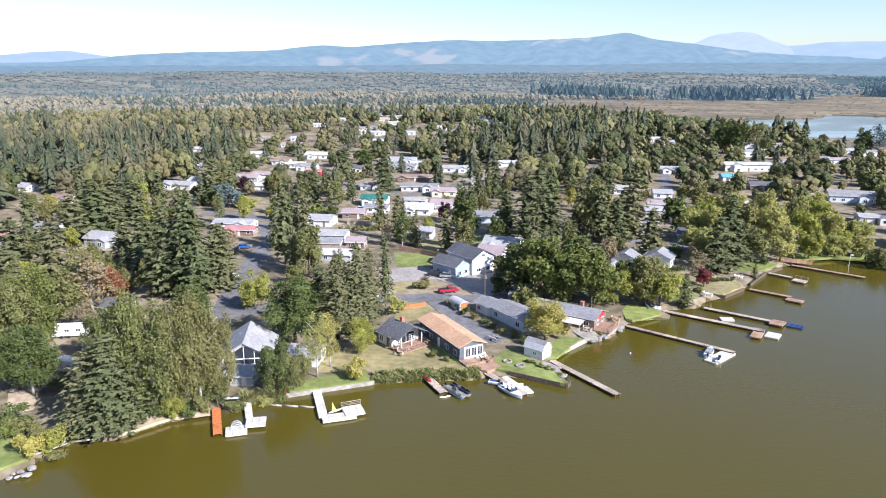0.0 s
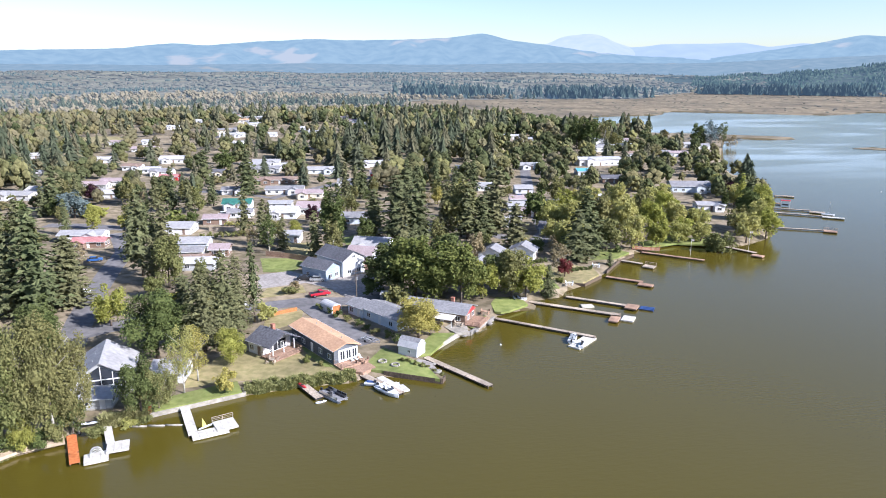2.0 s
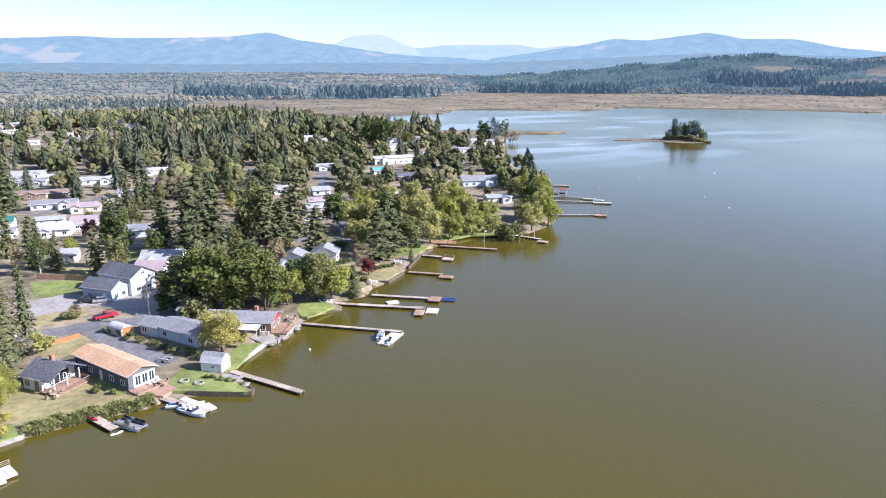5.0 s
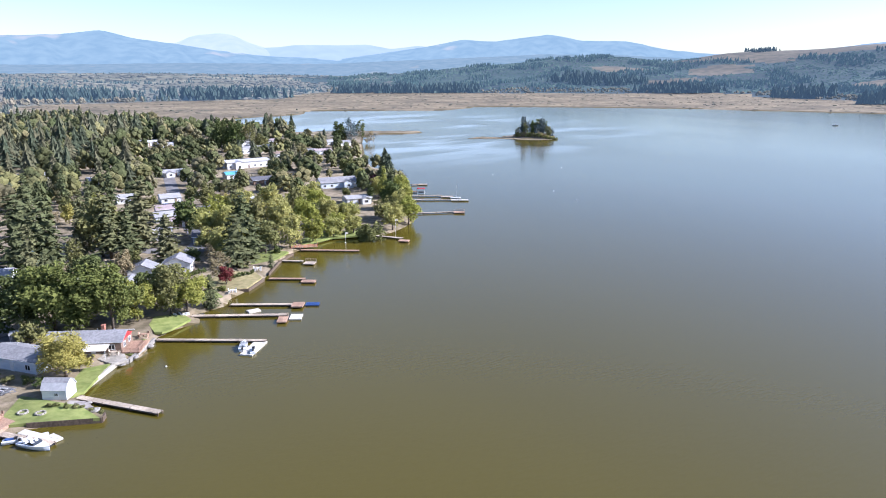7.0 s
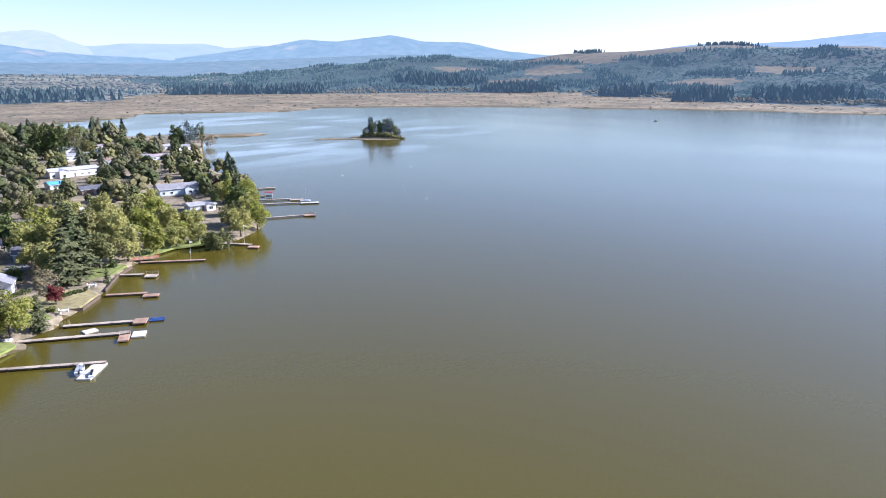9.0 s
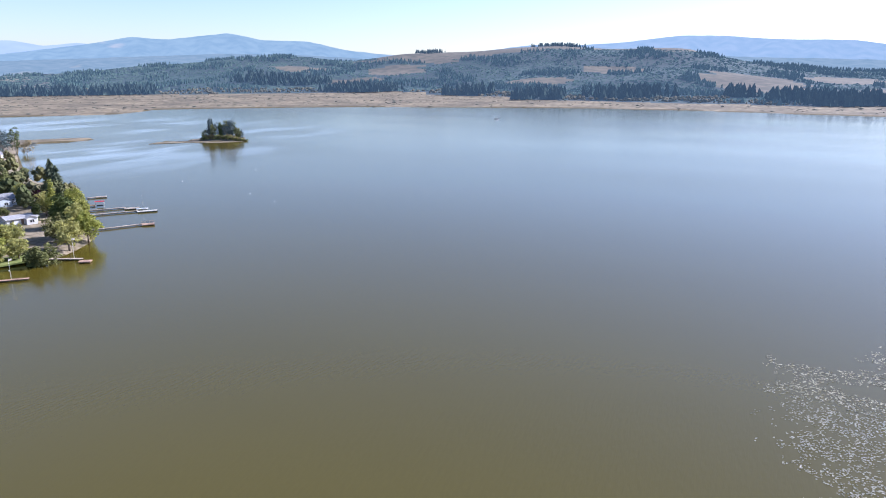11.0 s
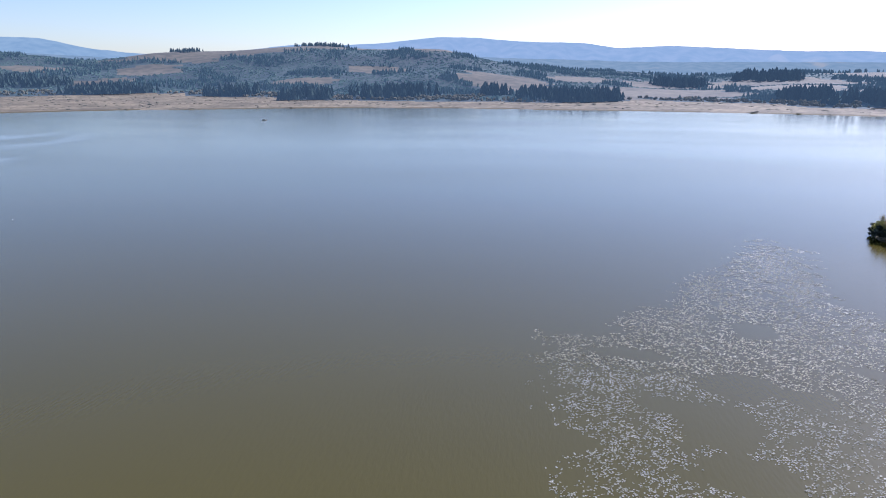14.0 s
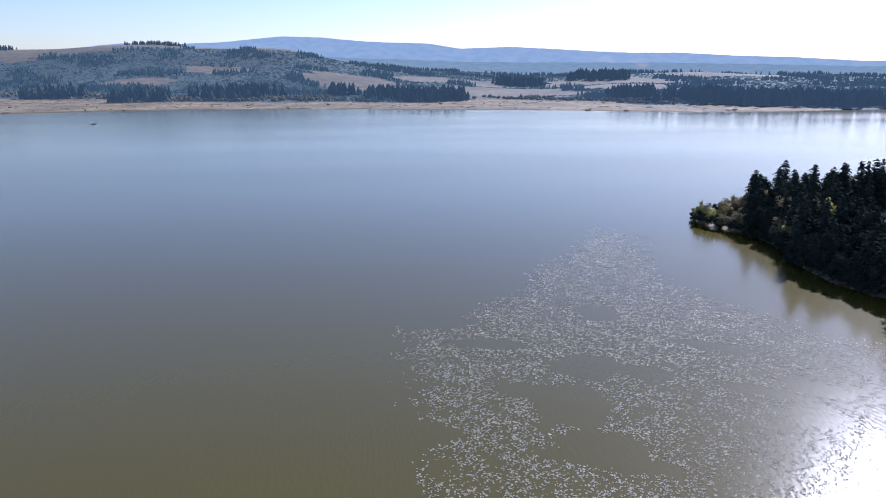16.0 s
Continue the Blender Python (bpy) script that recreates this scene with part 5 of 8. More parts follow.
def climbing_frame(x, y, rot, label):
    """Tubular hoops on a swim float."""
    ob = thing("hoop_frame", x, y, 0.5, rot, label, "frame")
    for k in range(3):
        bm = bmesh.new()
        pts = [(0.9 * math.cos(a), 0.9 * math.sin(a) * 1.1) for a in np.linspace(0, math.pi, 9)]
        for (ax, az), (bx, bz) in zip(pts, pts[1:]):
            rod(bm, (ax, k * 0.7 - 0.7, az), (bx, k * 0.7 - 0.7, bz), 0.05, sides=5)
        part("hoop", bm, M_WHITE, ob)
    return ob


def sail_board(x, y, rot, label):
    ob = thing("sailboard", x, y, 0.5, rot, label, "sailboard")
    bm = bmesh.new()
    v = [bm.verts.new(p) for p in ((0, 0, 0.1), (0.8, 0, 0.3), (0.1, 0.05, 1.9), (0, 0.08, 0.1), (0.8, 0.08, 0.3), (0.1, 0.13, 1.9))]
    bm.faces.new(v[:3])
    bm.faces.new(v[3:])
    for a, b2 in ((0, 1), (1, 2), (2, 0)):
        bm.faces.new((v[a], v[b2], v[b2 + 3], v[a + 3]))
    part("sail", bm, LEAVES_SAIL, ob)
    bm = bmesh.new()
    bmesh.ops.create_uvsphere(bm, u_segments=12, v_segments=6, radius=1, matrix=pose(0.6, 0, 0.08) @ Matrix.Diagonal((1.5, 0.32, 0.09, 1)))
    part("board", bm, M_GELCOAT, ob, smooth=True)
    return ob


LEAVES_SAIL = mat("yellow_sailcloth", (0.55, 0.48, 0.10), (0.66, 0.60, 0.2), 1.0, 0.6, broad=2, spread=0.1)


def lake_deck(x, y, rot, L, w, label):
    ob = thing("lake_deck", x, y, 0, rot, label, "deck")
    n = int(L / 0.9)
    for k in range(n):
        bm = bmesh.new()
        box(bm, (k + 0.5) * L / n - L / 2, 0, 0.95, L / n - 0.03, w, 0.1)
        part("deck_section", bm, M_WOOD_RED, ob)
    railing(ob, [(-L / 2, -w / 2), (L / 2, -w / 2), (L / 2, w / 2)], 1.0, 0.95, M_RUST)
    for sx in (-0.45, 0, 0.45):
        for sy in (-0.45, 0.45):
            bm = bmesh.new()
            rod(bm, (L * sx, w * sy, -2.4), (L * sx, w * sy, 0.9), 0.12)
            part("pile", bm, M_WOOD_DARK, ob)
    return ob


def mast_boat(x, y, rot, label):
    ob = thing("sailing_dinghy", x, y, 0, rot, label, "boat")
    part("hull", hull(bmesh.new(), 5.0, 1.7, 0.6), M_GELCOAT, ob)
    bm = bmesh.new()
    rod(bm, (0.4, 0, 0.5), (0.4, 0, 6.6), 0.05, 0.03)
    part("mast", bm, M_ALU, ob)
    bm = bmesh.new()
    rod(bm, (0.4, 0, 1.4), (-2.0, 0, 1.5), 0.05)
    part("boom", bm, M_ALU, ob)
    return ob


def log_boom(x0, y0, x1, y1, label):
    ob = thing("log_boom", 0, 0, 0, 0, label, "logs")
    for k in range(3):
        a, b2 = k / 3, (k + 0.96) / 3
        bm = bmesh.new()
        rod(bm, (x0 + (x1 - x0) * a, y0 + (y1 - y0) * a + 0.2 * math.sin(k), 0.1), (x0 + (x1 - x0) * b2, y0 + (y1 - y0) * b2, 0.1), 0.2, 0.16, 8)
        part("log", bm, M_CONCRETE, ob, smooth=True)
    return ob


def buoy(x, y, label):
    ob = thing("buoy", x, y, 0, 0, label, "buoy")
    bm = bmesh.new()
    bmesh.ops.create_uvsphere(bm, u_segments=10, v_segments=7, radius=0.22, matrix=pose(0, 0, 0.12))
    part("ball", bm, M_GELCOAT, ob, smooth=True)
    bm = bmesh.new()
    rod(bm, (0, 0, 0.28), (0, 0, 0.45), 0.04)
    part("ring", bm, M_BLUE, ob)
    return ob


def boat_trailer(x, y, rot, label):
    ob = thing("boat_trailer", x, y, 1.08, rot, label, "trailer")
    bm = bmesh.new()
    for sy in (-0.8, 0.8):
        box(bm, -0.4, sy, 0.5, 4.0, 0.1, 0.12)
        rod(bm, (1.6, sy, 0.5), (3.0, 0, 0.5), 0.06)
    for sx in (-2.2, -0.8, 0.6, 1.5):
        box(bm, sx, 0, 0.5, 0.1, 1.6, 0.1)
    part("frame", bm, M_ALU, ob)
    for sy in (-0.95, 0.95):
        bm = bmesh.new()
        rod(bm, (-0.6, sy - 0.1, 0.3), (-0.6, sy + 0.1, 0.3), 0.3, sides=12)
        part("wheel", bm, M_BLACK, ob)
        bm = bmesh.new()
        box(bm, -0.5, sy * 0.55, 0.75, 2.6, 0.14, 0.1)
        part("bunk", bm, M_WHITE, ob)
    return ob


def planter(x, y, label):
    ob = thing("stone_ring", x, y, 1.05, 0, label, "planter")
    for k in range(10):
        a = k * 0.628
        bm = bmesh.new()
        box(bm, 0.8 * math.cos(a), 0.8 * math.sin(a), 0.16, 0.3, 0.46, 0.34, math.degrees(a))
        bmesh.ops.bevel(bm, geom=bm.edges[:], offset=0.05, segments=1, affect="EDGES")
        part("stone", bm, M_CONCRETE, ob)
    return ob


def patio_set(x, y, label, material):
    ob = thing("garden_table", x, y, 1.12, 15, label, "garden furniture")
    bm = bmesh.new()
    bmesh.ops.create_cone(bm, cap_ends=True, segments=16, radius1=0.65, radius2=0.65, depth=0.06, matrix=pose(0, 0, 0.74))
    part("tabletop", bm, material, ob)
    bm = bmesh.new()
    rod(bm, (0, 0, 0), (0, 0, 0.72), 0.07)
    part("pedestal", bm, material, ob)
    for k in range(4):
        a = k * 1.57 + 0.4
        ch = thing("garden_chair", x + 1.15 * math.cos(a), y + 1.15 * math.sin(a), 1.12, math.degrees(a) + 15, label.replace("table and chairs", "chair"), "chair", "garden chairs")
        bm = bmesh.new()
        box(bm, 0, 0, 0.44, 0.5, 0.5, 0.06)
        part("seat", bm, material, ch)
        bm = bmesh.new()
        box(bm, 0.26, 0, 0.72, 0.06, 0.5, 0.55, ry=10)
        part("backrest", bm, material, ch)
        for sx in (-0.2, 0.2):
            for sy in (-0.2, 0.2):
                bm = bmesh.new()
                box(bm, sx, sy, 0.21, 0.05, 0.05, 0.42)
                part("leg", bm, material, ch)
    return ob


def flagpole(x, y, h, label):
    ob = thing("flagpole", x, y, 0.5, 0, label, "flagpole")
    bm = bmesh.new()
    rod(bm, (0, 0, -0.5), (0, 0, h), 0.06, 0.04)
    part("pole", bm, M_WHITE, ob)
    bm = bmesh.new()
    box(bm, 0.55, 0, h - 0.5, 1.0, 0.03, 0.6)
    part("flag", bm, M_CONCRETE, ob)
    return ob


def boulder(x, y, z, size, seed, label):
    """A rounded, uneven stone."""
    rng = np.random.RandomState(seed)
    bm = bmesh.new()
    bmesh.ops.create_icosphere(bm, subdivisions=2, radius=size)
    for v in bm.verts:
        v.co *= 1 + 0.09 * rng.randn()
        v.co.x *= 1.35
        v.co.z *= 0.45
    me = finish(bm, "boulder", M_STONE, False)
    ob = new("boulder", me)
    ob.matrix_basis = pose(x, y, z, 0, 0, seed * 40)
    return tagged(ob, label, "rock")


def driftwood(x, y, z, rot, L, label):
    ob = thing("driftwood", x, y, z, rot, label, "driftwood")
    bm = bmesh.new()
    rod(bm, (-L / 2, 0, 0), (L / 2, 0, 0.25), 0.2, 0.1, 7)
    part("trunk", bm, M_BARK_PALE, ob, smooth=True)
    for k, s in enumerate((0.1, 0.25, 0.38)):
        bm = bmesh.new()
        rod(bm, (L * s, 0, 0.15), (L * s + 0.7, (0.9, -0.8, 0.6)[k], 0.8 + 0.2 * k), 0.08, 0.03, 5)
        part("branch", bm, M_BARK_PALE, ob, smooth=True)
    return ob


# ---- near shore ground ----
patch("lawn_strip", "green lawn behind a concrete wall", [(-29.1, 121.7), (-14.3, 126.7), (-15.6, 131.8), (-25.1, 128.3), (-30.1, 125.7)], M_LAWN)
patch("dry_lawn", "sun-dried lawn in front of a house", [(-25.5, 130.4), (-14.8, 131.8), (-2.8, 131.7), (7.0, 133.1), (1.9, 139.6), (-3.1, 148.7), (-11.7, 144.7), (-18.4, 148.7), (-25.3, 136.0)], M_DRY_LAWN, 0.05)
patch("side_lawn", "patch of greener lawn beside a house", [(0.7, 136.0), (7.0, 132.6), (3.6, 135.4), (-1.8, 147.0), (-3.4, 147.0)], M_LAWN, 0.08)
patch("point_lawn", "green lawn on a pointed spit", [(9.7, 132.6), (13.8, 130.9), (23.6, 125.1), (22.0, 132.5), (17.5, 139.0), (14.4, 143.7), (10.1, 136.0)], M_LAWN, 0.07)
patch("shore_lawn", "green lawn along the lake wall", [(21.2, 137.7), (24.1, 138.3), (31.6, 149.3), (26.6, 150.0), (21.9, 142.7)], M_LAWN, 0.06)
patch("small_lawn", "small bright lawn by the water", [(36.6, 151.4), (42.4, 157.3), (41.5, 159.4), (35.2, 153.5)], M_LAWN, 0.07)
patch("cove_lawn", "lawn at the water's edge", [(44.6, 161.8), (46.0, 160.9), (48.4, 161.6), (50.6, 163.0), (52.6, 164.2), (54.6, 165.6), (54.4, 169.0), (52.0, 172.0), (48.0, 173.0), (45.2, 168.0)], M_LAWN, 0.03)
patch("maple_lawn", "mown lawn with a red maple", [(67.6, 183.1), (76.0, 181.0), (83.9, 188.1), (84.7, 194.8), (77.0, 202.2), (70.0, 193.7)], M_DRY_LAWN, 0.06)
patch("path_lawn", "green lawn with beds", [(59.9, 176.9), (67.7, 177.8), (68.3, 186.6), (61.9, 184.8)], M_LAWN, 0.06)
patch("far_lawn", "bright lawn by the lake", [(87.3, 203.3), (95.7, 203.9), (104.1, 210.4), (101.7, 216.6), (92.7, 214.9)], M_LAWN, 0.06)
patch("grove_lawn", "green lawn beneath a grove", [(112.4, 215.9), (125.7, 219.0), (142.6, 213.2), (146.8, 221.7), (128.8, 228.9), (113.7, 222.9)], M_LAWN, 0.06)
patch("yard_lawn", "vivid green lawn with a wooden fence", [(-14.7, 209.0), (-6.3, 207.7), (-1.1, 218.3), (-8.2, 224.1), (-16.5, 225.6)], M_LAWN, 0.06)
patch("paddock", "yellowed lawn behind a workshop", [(-9.3, 228.6), (3.0, 224.0), (5.5, 234.8), (3.2, 244.8), (-7.9, 243.9)], M_DRY_LAWN, 0.05)
patch("poplar_lawn", "green lawn behind poplar trees", [(12.1, 238.0), (18.5, 244.7), (16.0, 253.7), (10.5, 248.2)], M_LAWN, 0.05)
patch("island_lawn", "dry lawn with shrubs between drives", [(-14.6, 183.8), (-2.2, 186.9), (-3.1, 193.4), (-12.8, 192.3)], M_DRY_LAWN, 0.12)
patch("corner_lawn", "dry lawn beside the road", [(-12.0, 157.8), (-3.4, 163.7), (-2.8, 172.3), (-12.1, 168.8)], M_DRY_LAWN, 0.05)
patch("bank_of_soil", "bare sandy bank at the water's edge", [(-58.6, 106.1), (-53.9, 106.1), (-47.9, 111.5), (-41.4, 113.4), (-42.5, 116.2), (-53.3, 112.6), (-58.6, 109.1)], M_SAND, 0.03, "bank")
patch("soil_slope", "bare brown soil slope", [(-77.2, 112.6), (-73.4, 114.7), (-76.9, 122.8), (-83.8, 129.2), (-82.8, 122.8)], M_SAND, 0.04, "bank")
patch("left_lawn", "rough lawn by the water", [(-67.7, 95.4), (-65.0, 99.0), (-69.3, 105.7), (-74.0, 105.7)], M_LAWN, 0.05)
patch("gravel_yard", "grey gravel yard in front of a workshop", [(-15.2, 192.3), (-2.3, 195.6), (4.5, 189.0), (9.9, 176.9), (18.1, 176.9), (19.3, 197.9), (11.3, 203.9), (2.7, 197.9), (-6.8, 208.9), (-15.9, 206.4)], M_GRAVEL, 0.07, "yard")
patch("brick_terrace", "brick terrace between house and dock", [(6.2, 132.6), (8.9, 130.9), (11.8, 133.1), (9.3, 138.4), (7.2, 136.0)], M_WOOD_RED, 0.12, "terrace")
patch("shore_terrace", "pale stone terrace behind the lake wall", [(31.9, 148.6), (34.9, 149.0), (35.5, 153.4), (32.7, 156.2), (30.0, 153.2)], M_CONCRETE, 0.1, "terrace")
patch("stone_landing", "stone landing beside the boat shed", [(21.0, 136.0), (23.3, 133.7), (23.9, 130.3), (22.1, 130.9), (19.6, 134.5)], M_GRAVEL, 0.09, "landing")
strip("road_west", "asphalt lane between trees", [(-53.3, 156.0), (-56.2, 174.7), (-58.9, 198.1), (-60.6, 220.6), (-61.5, 244.1), (-70.6, 272.8)], 6.5, M_ASPHALT)
strip("road_cross", "asphalt side street", [(-101.7, 292.2), (-86.3, 288.5), (-70.2, 280.4), (-52.5, 284.9)], 7, M_ASPHALT, "road", 0.075)
strip("road_shore", "asphalt street by the shore", [(-53.7, 163.8), (-33.6, 177.0), (-12.6, 177.0), (-2.1, 178.8), (11.4, 176.4), (26.9, 180.7)], 6.5, M_ASPHALT, "road", 0.075)
strip("drive", "asphalt drive beside a house", [(-2.4, 176.9), (2.2, 165.8), (7.4, 154.0), (11.9, 146.6)], 5.5, M_ASPHALT, "drive", 0.09)
strip("road_north", "grey street through the village", [(-75.6, 657.4), (-70.6, 764.9), (-59.4, 891.6), (-18.1, 959.1)], 9, M_ASPHALT)
strip("road_row", "street along a row of houses", [(-66.2, 363.6), (-39.2, 359.8), (-17.6, 337.7), (17.2, 378.5), (74.7, 427.4)], 6, M_ASPHALT)
strip("road_east", "lane under trees", [(46.0, 257.3), (59.8, 262.1), (68.8, 239.5), (78.2, 231.4), (94.9, 257.2)], 6, M_ASPHALT)
strip("road_far_east", "street among trees", [(72.6, 230.0), (83.4, 230.3), (102.8, 315.2), (130.2, 409.7)], 6, M_ASPHALT, "road", 0.075)
sea_wall([(-29.8, 121.3), (-13.8, 127.0), (-15.0, 131.0)], "weathered concrete retaining wall behind the lake", M_CONCRETE, 0.3, 0.4, 0.36)
sea_wall([(13.2, 131.2), (24.0, 125.1), (24.9, 126.7)], "dark timber retaining wall round a lawn", M_WOOD_DARK, 0.7, 0.35)
sea_wall([(22.3, 138.6), (27.0, 143.3), (32.9, 149.6)], "pale concrete lake wall", M_CONCRETE)
sea_wall([(32.9, 149.6), (35.3, 149.4), (43.5, 158.4)], "stone lake wall below a terrace", M_STONE)
sea_wall([(71.7, 182.7), (76.1, 180.3), (84.2, 187.2)], "low dark timber retaining wall round a lawn", M_WOOD_DARK, 0.35, 0.3)
sea_wall([(87.6, 191.3), (96.7, 202.3), (104.9, 208.8)], "low dark timber lake edging", M_WOOD_DARK, 0.35, 0.3)
fence([(-14.8, 228.6), (-7.3, 224.1), (1.4, 216.9)], "reddish wooden board fence", M_WOOD_RED)
fence([(11.3, 210.2), (14.5, 206.3), (18.2, 205.1)], "reddish wooden yard fence", M_WOOD_RED)
fence([(-10.9, 168.8), (-4.4, 171.9)], "low orange mesh fence by the road", mat("orange_mesh", (0.5, 0.14, 0.04), (0.58, 0.2, 0.07), 0.4, 0.8), 0.9)
fence([(-37.6, 269.5), (-20.7, 267.4)], "weathered board fence behind a hedge", M_WOOD_GREY)

# ---- houses by the shore ----
h = house(-10.0, 147.3, -48, 4.7, 7.6, "charcoal", "white", 3.0, 1.9, "charcoal-roofed cabin with white trim and a lakeside porch", chimney=True, porch_end=2.4)
E1 = SIZES[h.name][0] / 2
bm = bmesh.new()
box(bm, E1 + 2.4, -0.6, 0.5, 4.6, 7.6, 0.2)
part("deck", bm, M_WOOD_RED, h)
railing(h, [(E1 + 0.2, -4.3), (E1 + 4.6, -4.3), (E1 + 4.6, 3.1), (E1 + 0.2, 3.1)], 0.6)
for sy in (-2.9, 0, 2.9):
    bm = bmesh.new()
    box(bm, E1 + 2.2, sy, 1.7, 0.2, 0.2, 2.4)
    part("post", bm, M_WHITE, h)

# wide dark panes added in place of the porch's shaded interior
window(h, E1, 0.2, 1.75, 4.6, 2.2, "+x")
window(h, E1, 0.2, 3.4, 2.2, 0.7, "+x")

h = house(1.6, 145.3, -62, 18.7, 5.8, "tan", "slate", 3.5, 0.95, "long tan-roofed house with dark slate siding and white windows")
E2 = SIZES[h.name][0] / 2
bm = bmesh.new()
box(bm, E2 + 1.5, 0.2, 0.4, 2.9, 6.6, 0.25)
part("deck", bm, M_WOOD_RED, h)
railing(h, [(E2 + 0.1, -3.0), (E2 + 2.9, -3.0), (E2 + 2.9, -0.6)], 0.5)
bm = bmesh.new()
box(bm, E2 + 0.03, 0.4, 1.9, 0.14, 4.6, 2.6)
part("sunroom_front", bm, WALLS["white"], h)
for k in range(3):
    window(h, E2 + 0.1, -1.0 + k * 1.45, 1.95, 1.1, 1.9, "+x")
for k in range(3):
    lounger(7.0, 137.2, k)

house(17.9, 159.4, -58, 12.7, 6.6, "grey", "paleblue", 3.0, 1.1, "pale blue house with grey shingle roof and white-framed windows")
house(11.9, 166.5, -55, 5.4, 5.2, "grey", "paleblue", 2.8, 0.9, "low pale blue wing with a grey roof")
h = house(30.5, 161.0, -34, 15.9, 7.0, "grey", "brown", 2.9, 1.3, "long grey-roofed lake house with a red gable end", chimney=True)
bm = bmesh.new()
extrude_profile(bm, [(-3.4, 2.5), (3.4, 2.5), (0, 4.0)], "x", 0, 0.1)
red_gable = part("gable_front", bm, M_RED, h)
red_gable.location = (SIZES[h.name][0] / 2 + 0.02, 0, 0)
E4 = SIZES[h.name][0] / 2
bm = bmesh.new()
box(bm, E4 + 2.0, -0.5, 0.35, 3.8, 7.0, 0.25)
part("deck", bm, M_WOOD_RED, h)
railing(h, [(E4 + 0.2, -4.0), (E4 + 3.8, -4.0), (E4 + 3.8, 3.0)], 0.45)
bm = bmesh.new()
box(bm, E4 - 4.5, -5.6, 2.35, 5.0, 3.0, 0.08, rx=7)
part("awning", bm, M_WHITE_DECK, h, "pale canvas awning over the terrace")
for sx in (-6.8, -2.2):
    bm = bmesh.new()
    rod(bm, (E4 + sx, -6.9, 0.1), (E4 + sx, -6.9, 2.2), 0.05)
    part("awning_post", bm, M_WHITE, h)

house(2.4, 200.8, -45, 9.4, 6.0, "charcoal", "blue", 3.8, 1.7, "blue-grey workshop wing with a charcoal roof")
house(8.3, 206.3, -55, 12.7, 8.0, "charcoal", "white", 5.2, 2.2, "tall white workshop with charcoal roof and blue-grey side", gable_win=True)

h = house(-40.6, 136.1, 98, 12, 10.5, "pale", "grey", 3.4, 3.2, "pale metal-roofed lake house with a tall glazed gable")
bm = bmesh.new()
box(bm, -7.6, 0, 0.6, 3.2, 9.5, 0.25)
part("deck", bm, M_WOOD_GREY, h)
railing(h, [(-6.1, -4.7), (-9.1, -4.7), (-9.1, 4.7), (-6.1, 4.7)], 0.7, 0.95, M_WHITE)
bm = extrude_profile(bmesh.new(), [(-4.1, 0.8), (4.1, 0.8), (4.1, 3.5), (0, 6.0), (-4.1, 3.5)], "x", -6.06, -6.02)
glazing = part("gable_glazing", bm, M_GLASS, h, "tall dark glazing in white frames")
for gy in (-4.1, -2.05, 0, 2.05, 4.1):
    bm = bmesh.new()
    box(bm, -6.1, gy, (0.8 + 6.0 - abs(gy) * 0.61) / 2, 0.1, 0.14, 5.2 - abs(gy) * 0.61)
    part("mullion", bm, M_WHITE, glazing)
bm = bmesh.new()
box(bm, -6.1, 0, 3.3, 0.1, 8.2, 0.2)
part("transom", bm, M_WHITE, glazing)
house(-39.5, 126.6, -4.0, 6.0, 5.0, "pale", "grey", 2.4, 0.9, "low pale-roofed annexe below the lake house")

# boat shed with a gambrel roof
g = thing("garden_shed", 20.1, 139.3, 1.0, -40, "white gambrel-roofed shed with white vinyl siding", "shed")
W2, EV = 1.75, 1.9
prof = [(-W2, 0), (W2, 0), (W2, EV), (W2 * 0.62, EV + 1.1), (0, EV + 1.65), (-W2 * 0.62, EV + 1.1), (-W2, EV)]
part("wall", extrude_profile(bmesh.new(), prof, "x", -2.3, 2.3), WALLS["white"], g)
rp = [(W2 + 0.12, EV - 0.05), (W2 * 0.64, EV + 1.14), (0, EV + 1.72), (-W2 * 0.64, EV + 1.14), (-W2 - 0.12, EV - 0.05)]
rp2 = [(y * 1.04, z + 0.09) for y, z in rp[::-1]]
part("roof", extrude_profile(bmesh.new(), rp + rp2, "x", -2.45, 2.45), ROOFS["white"], g)
rp3 = [(W2 * 0.66, EV + 1.2), (0, EV + 1.81), (-W2 * 0.66, EV + 1.2), (-W2 * 0.66, EV + 1.25), (0, EV + 1.87), (W2 * 0.66, EV + 1.25)]
part("roof_shingles", extrude_profile(bmesh.new(), rp3, "x", -2.5, 2.5), ROOFS["grey"], g, "grey shingled upper roof")
door(g, 2.3, 0, 0.1, 1.5, 1.9, "+x", M_WHITE)
window(g, 0.4, -W2, 1.1, 0.7, 0.6, "-y")
HOUSES.append((20.2, 139.6, 3))

b = thing("storage_shed", 4.0, 170.1, 1.0, -58, "white barrel-roofed storage shed with an orange door", "shed")
arch = [(-1.5, 0), (1.5, 0)] + [(1.5 * math.cos(a), 1.4 + 1.1 * math.sin(a)) for a in np.linspace(0, math.pi, 9)]
part("shell", extrude_profile(bmesh.new(), arch, "x", -2.6, 2.6), ROOFS["white"], b)
door(b, 2.6, 0, 0.05, 2.2, 2.0, "+x", M_RUST)
c = thing("carport", 19.8, 174.1, 1.0, -12, "small white flat-topped carport", "carport")
bm = bmesh.new()
box(bm, 0, 0, 2.6, 5.5, 3.2, 0.14)
part("roof", bm, ROOFS["white"], c)
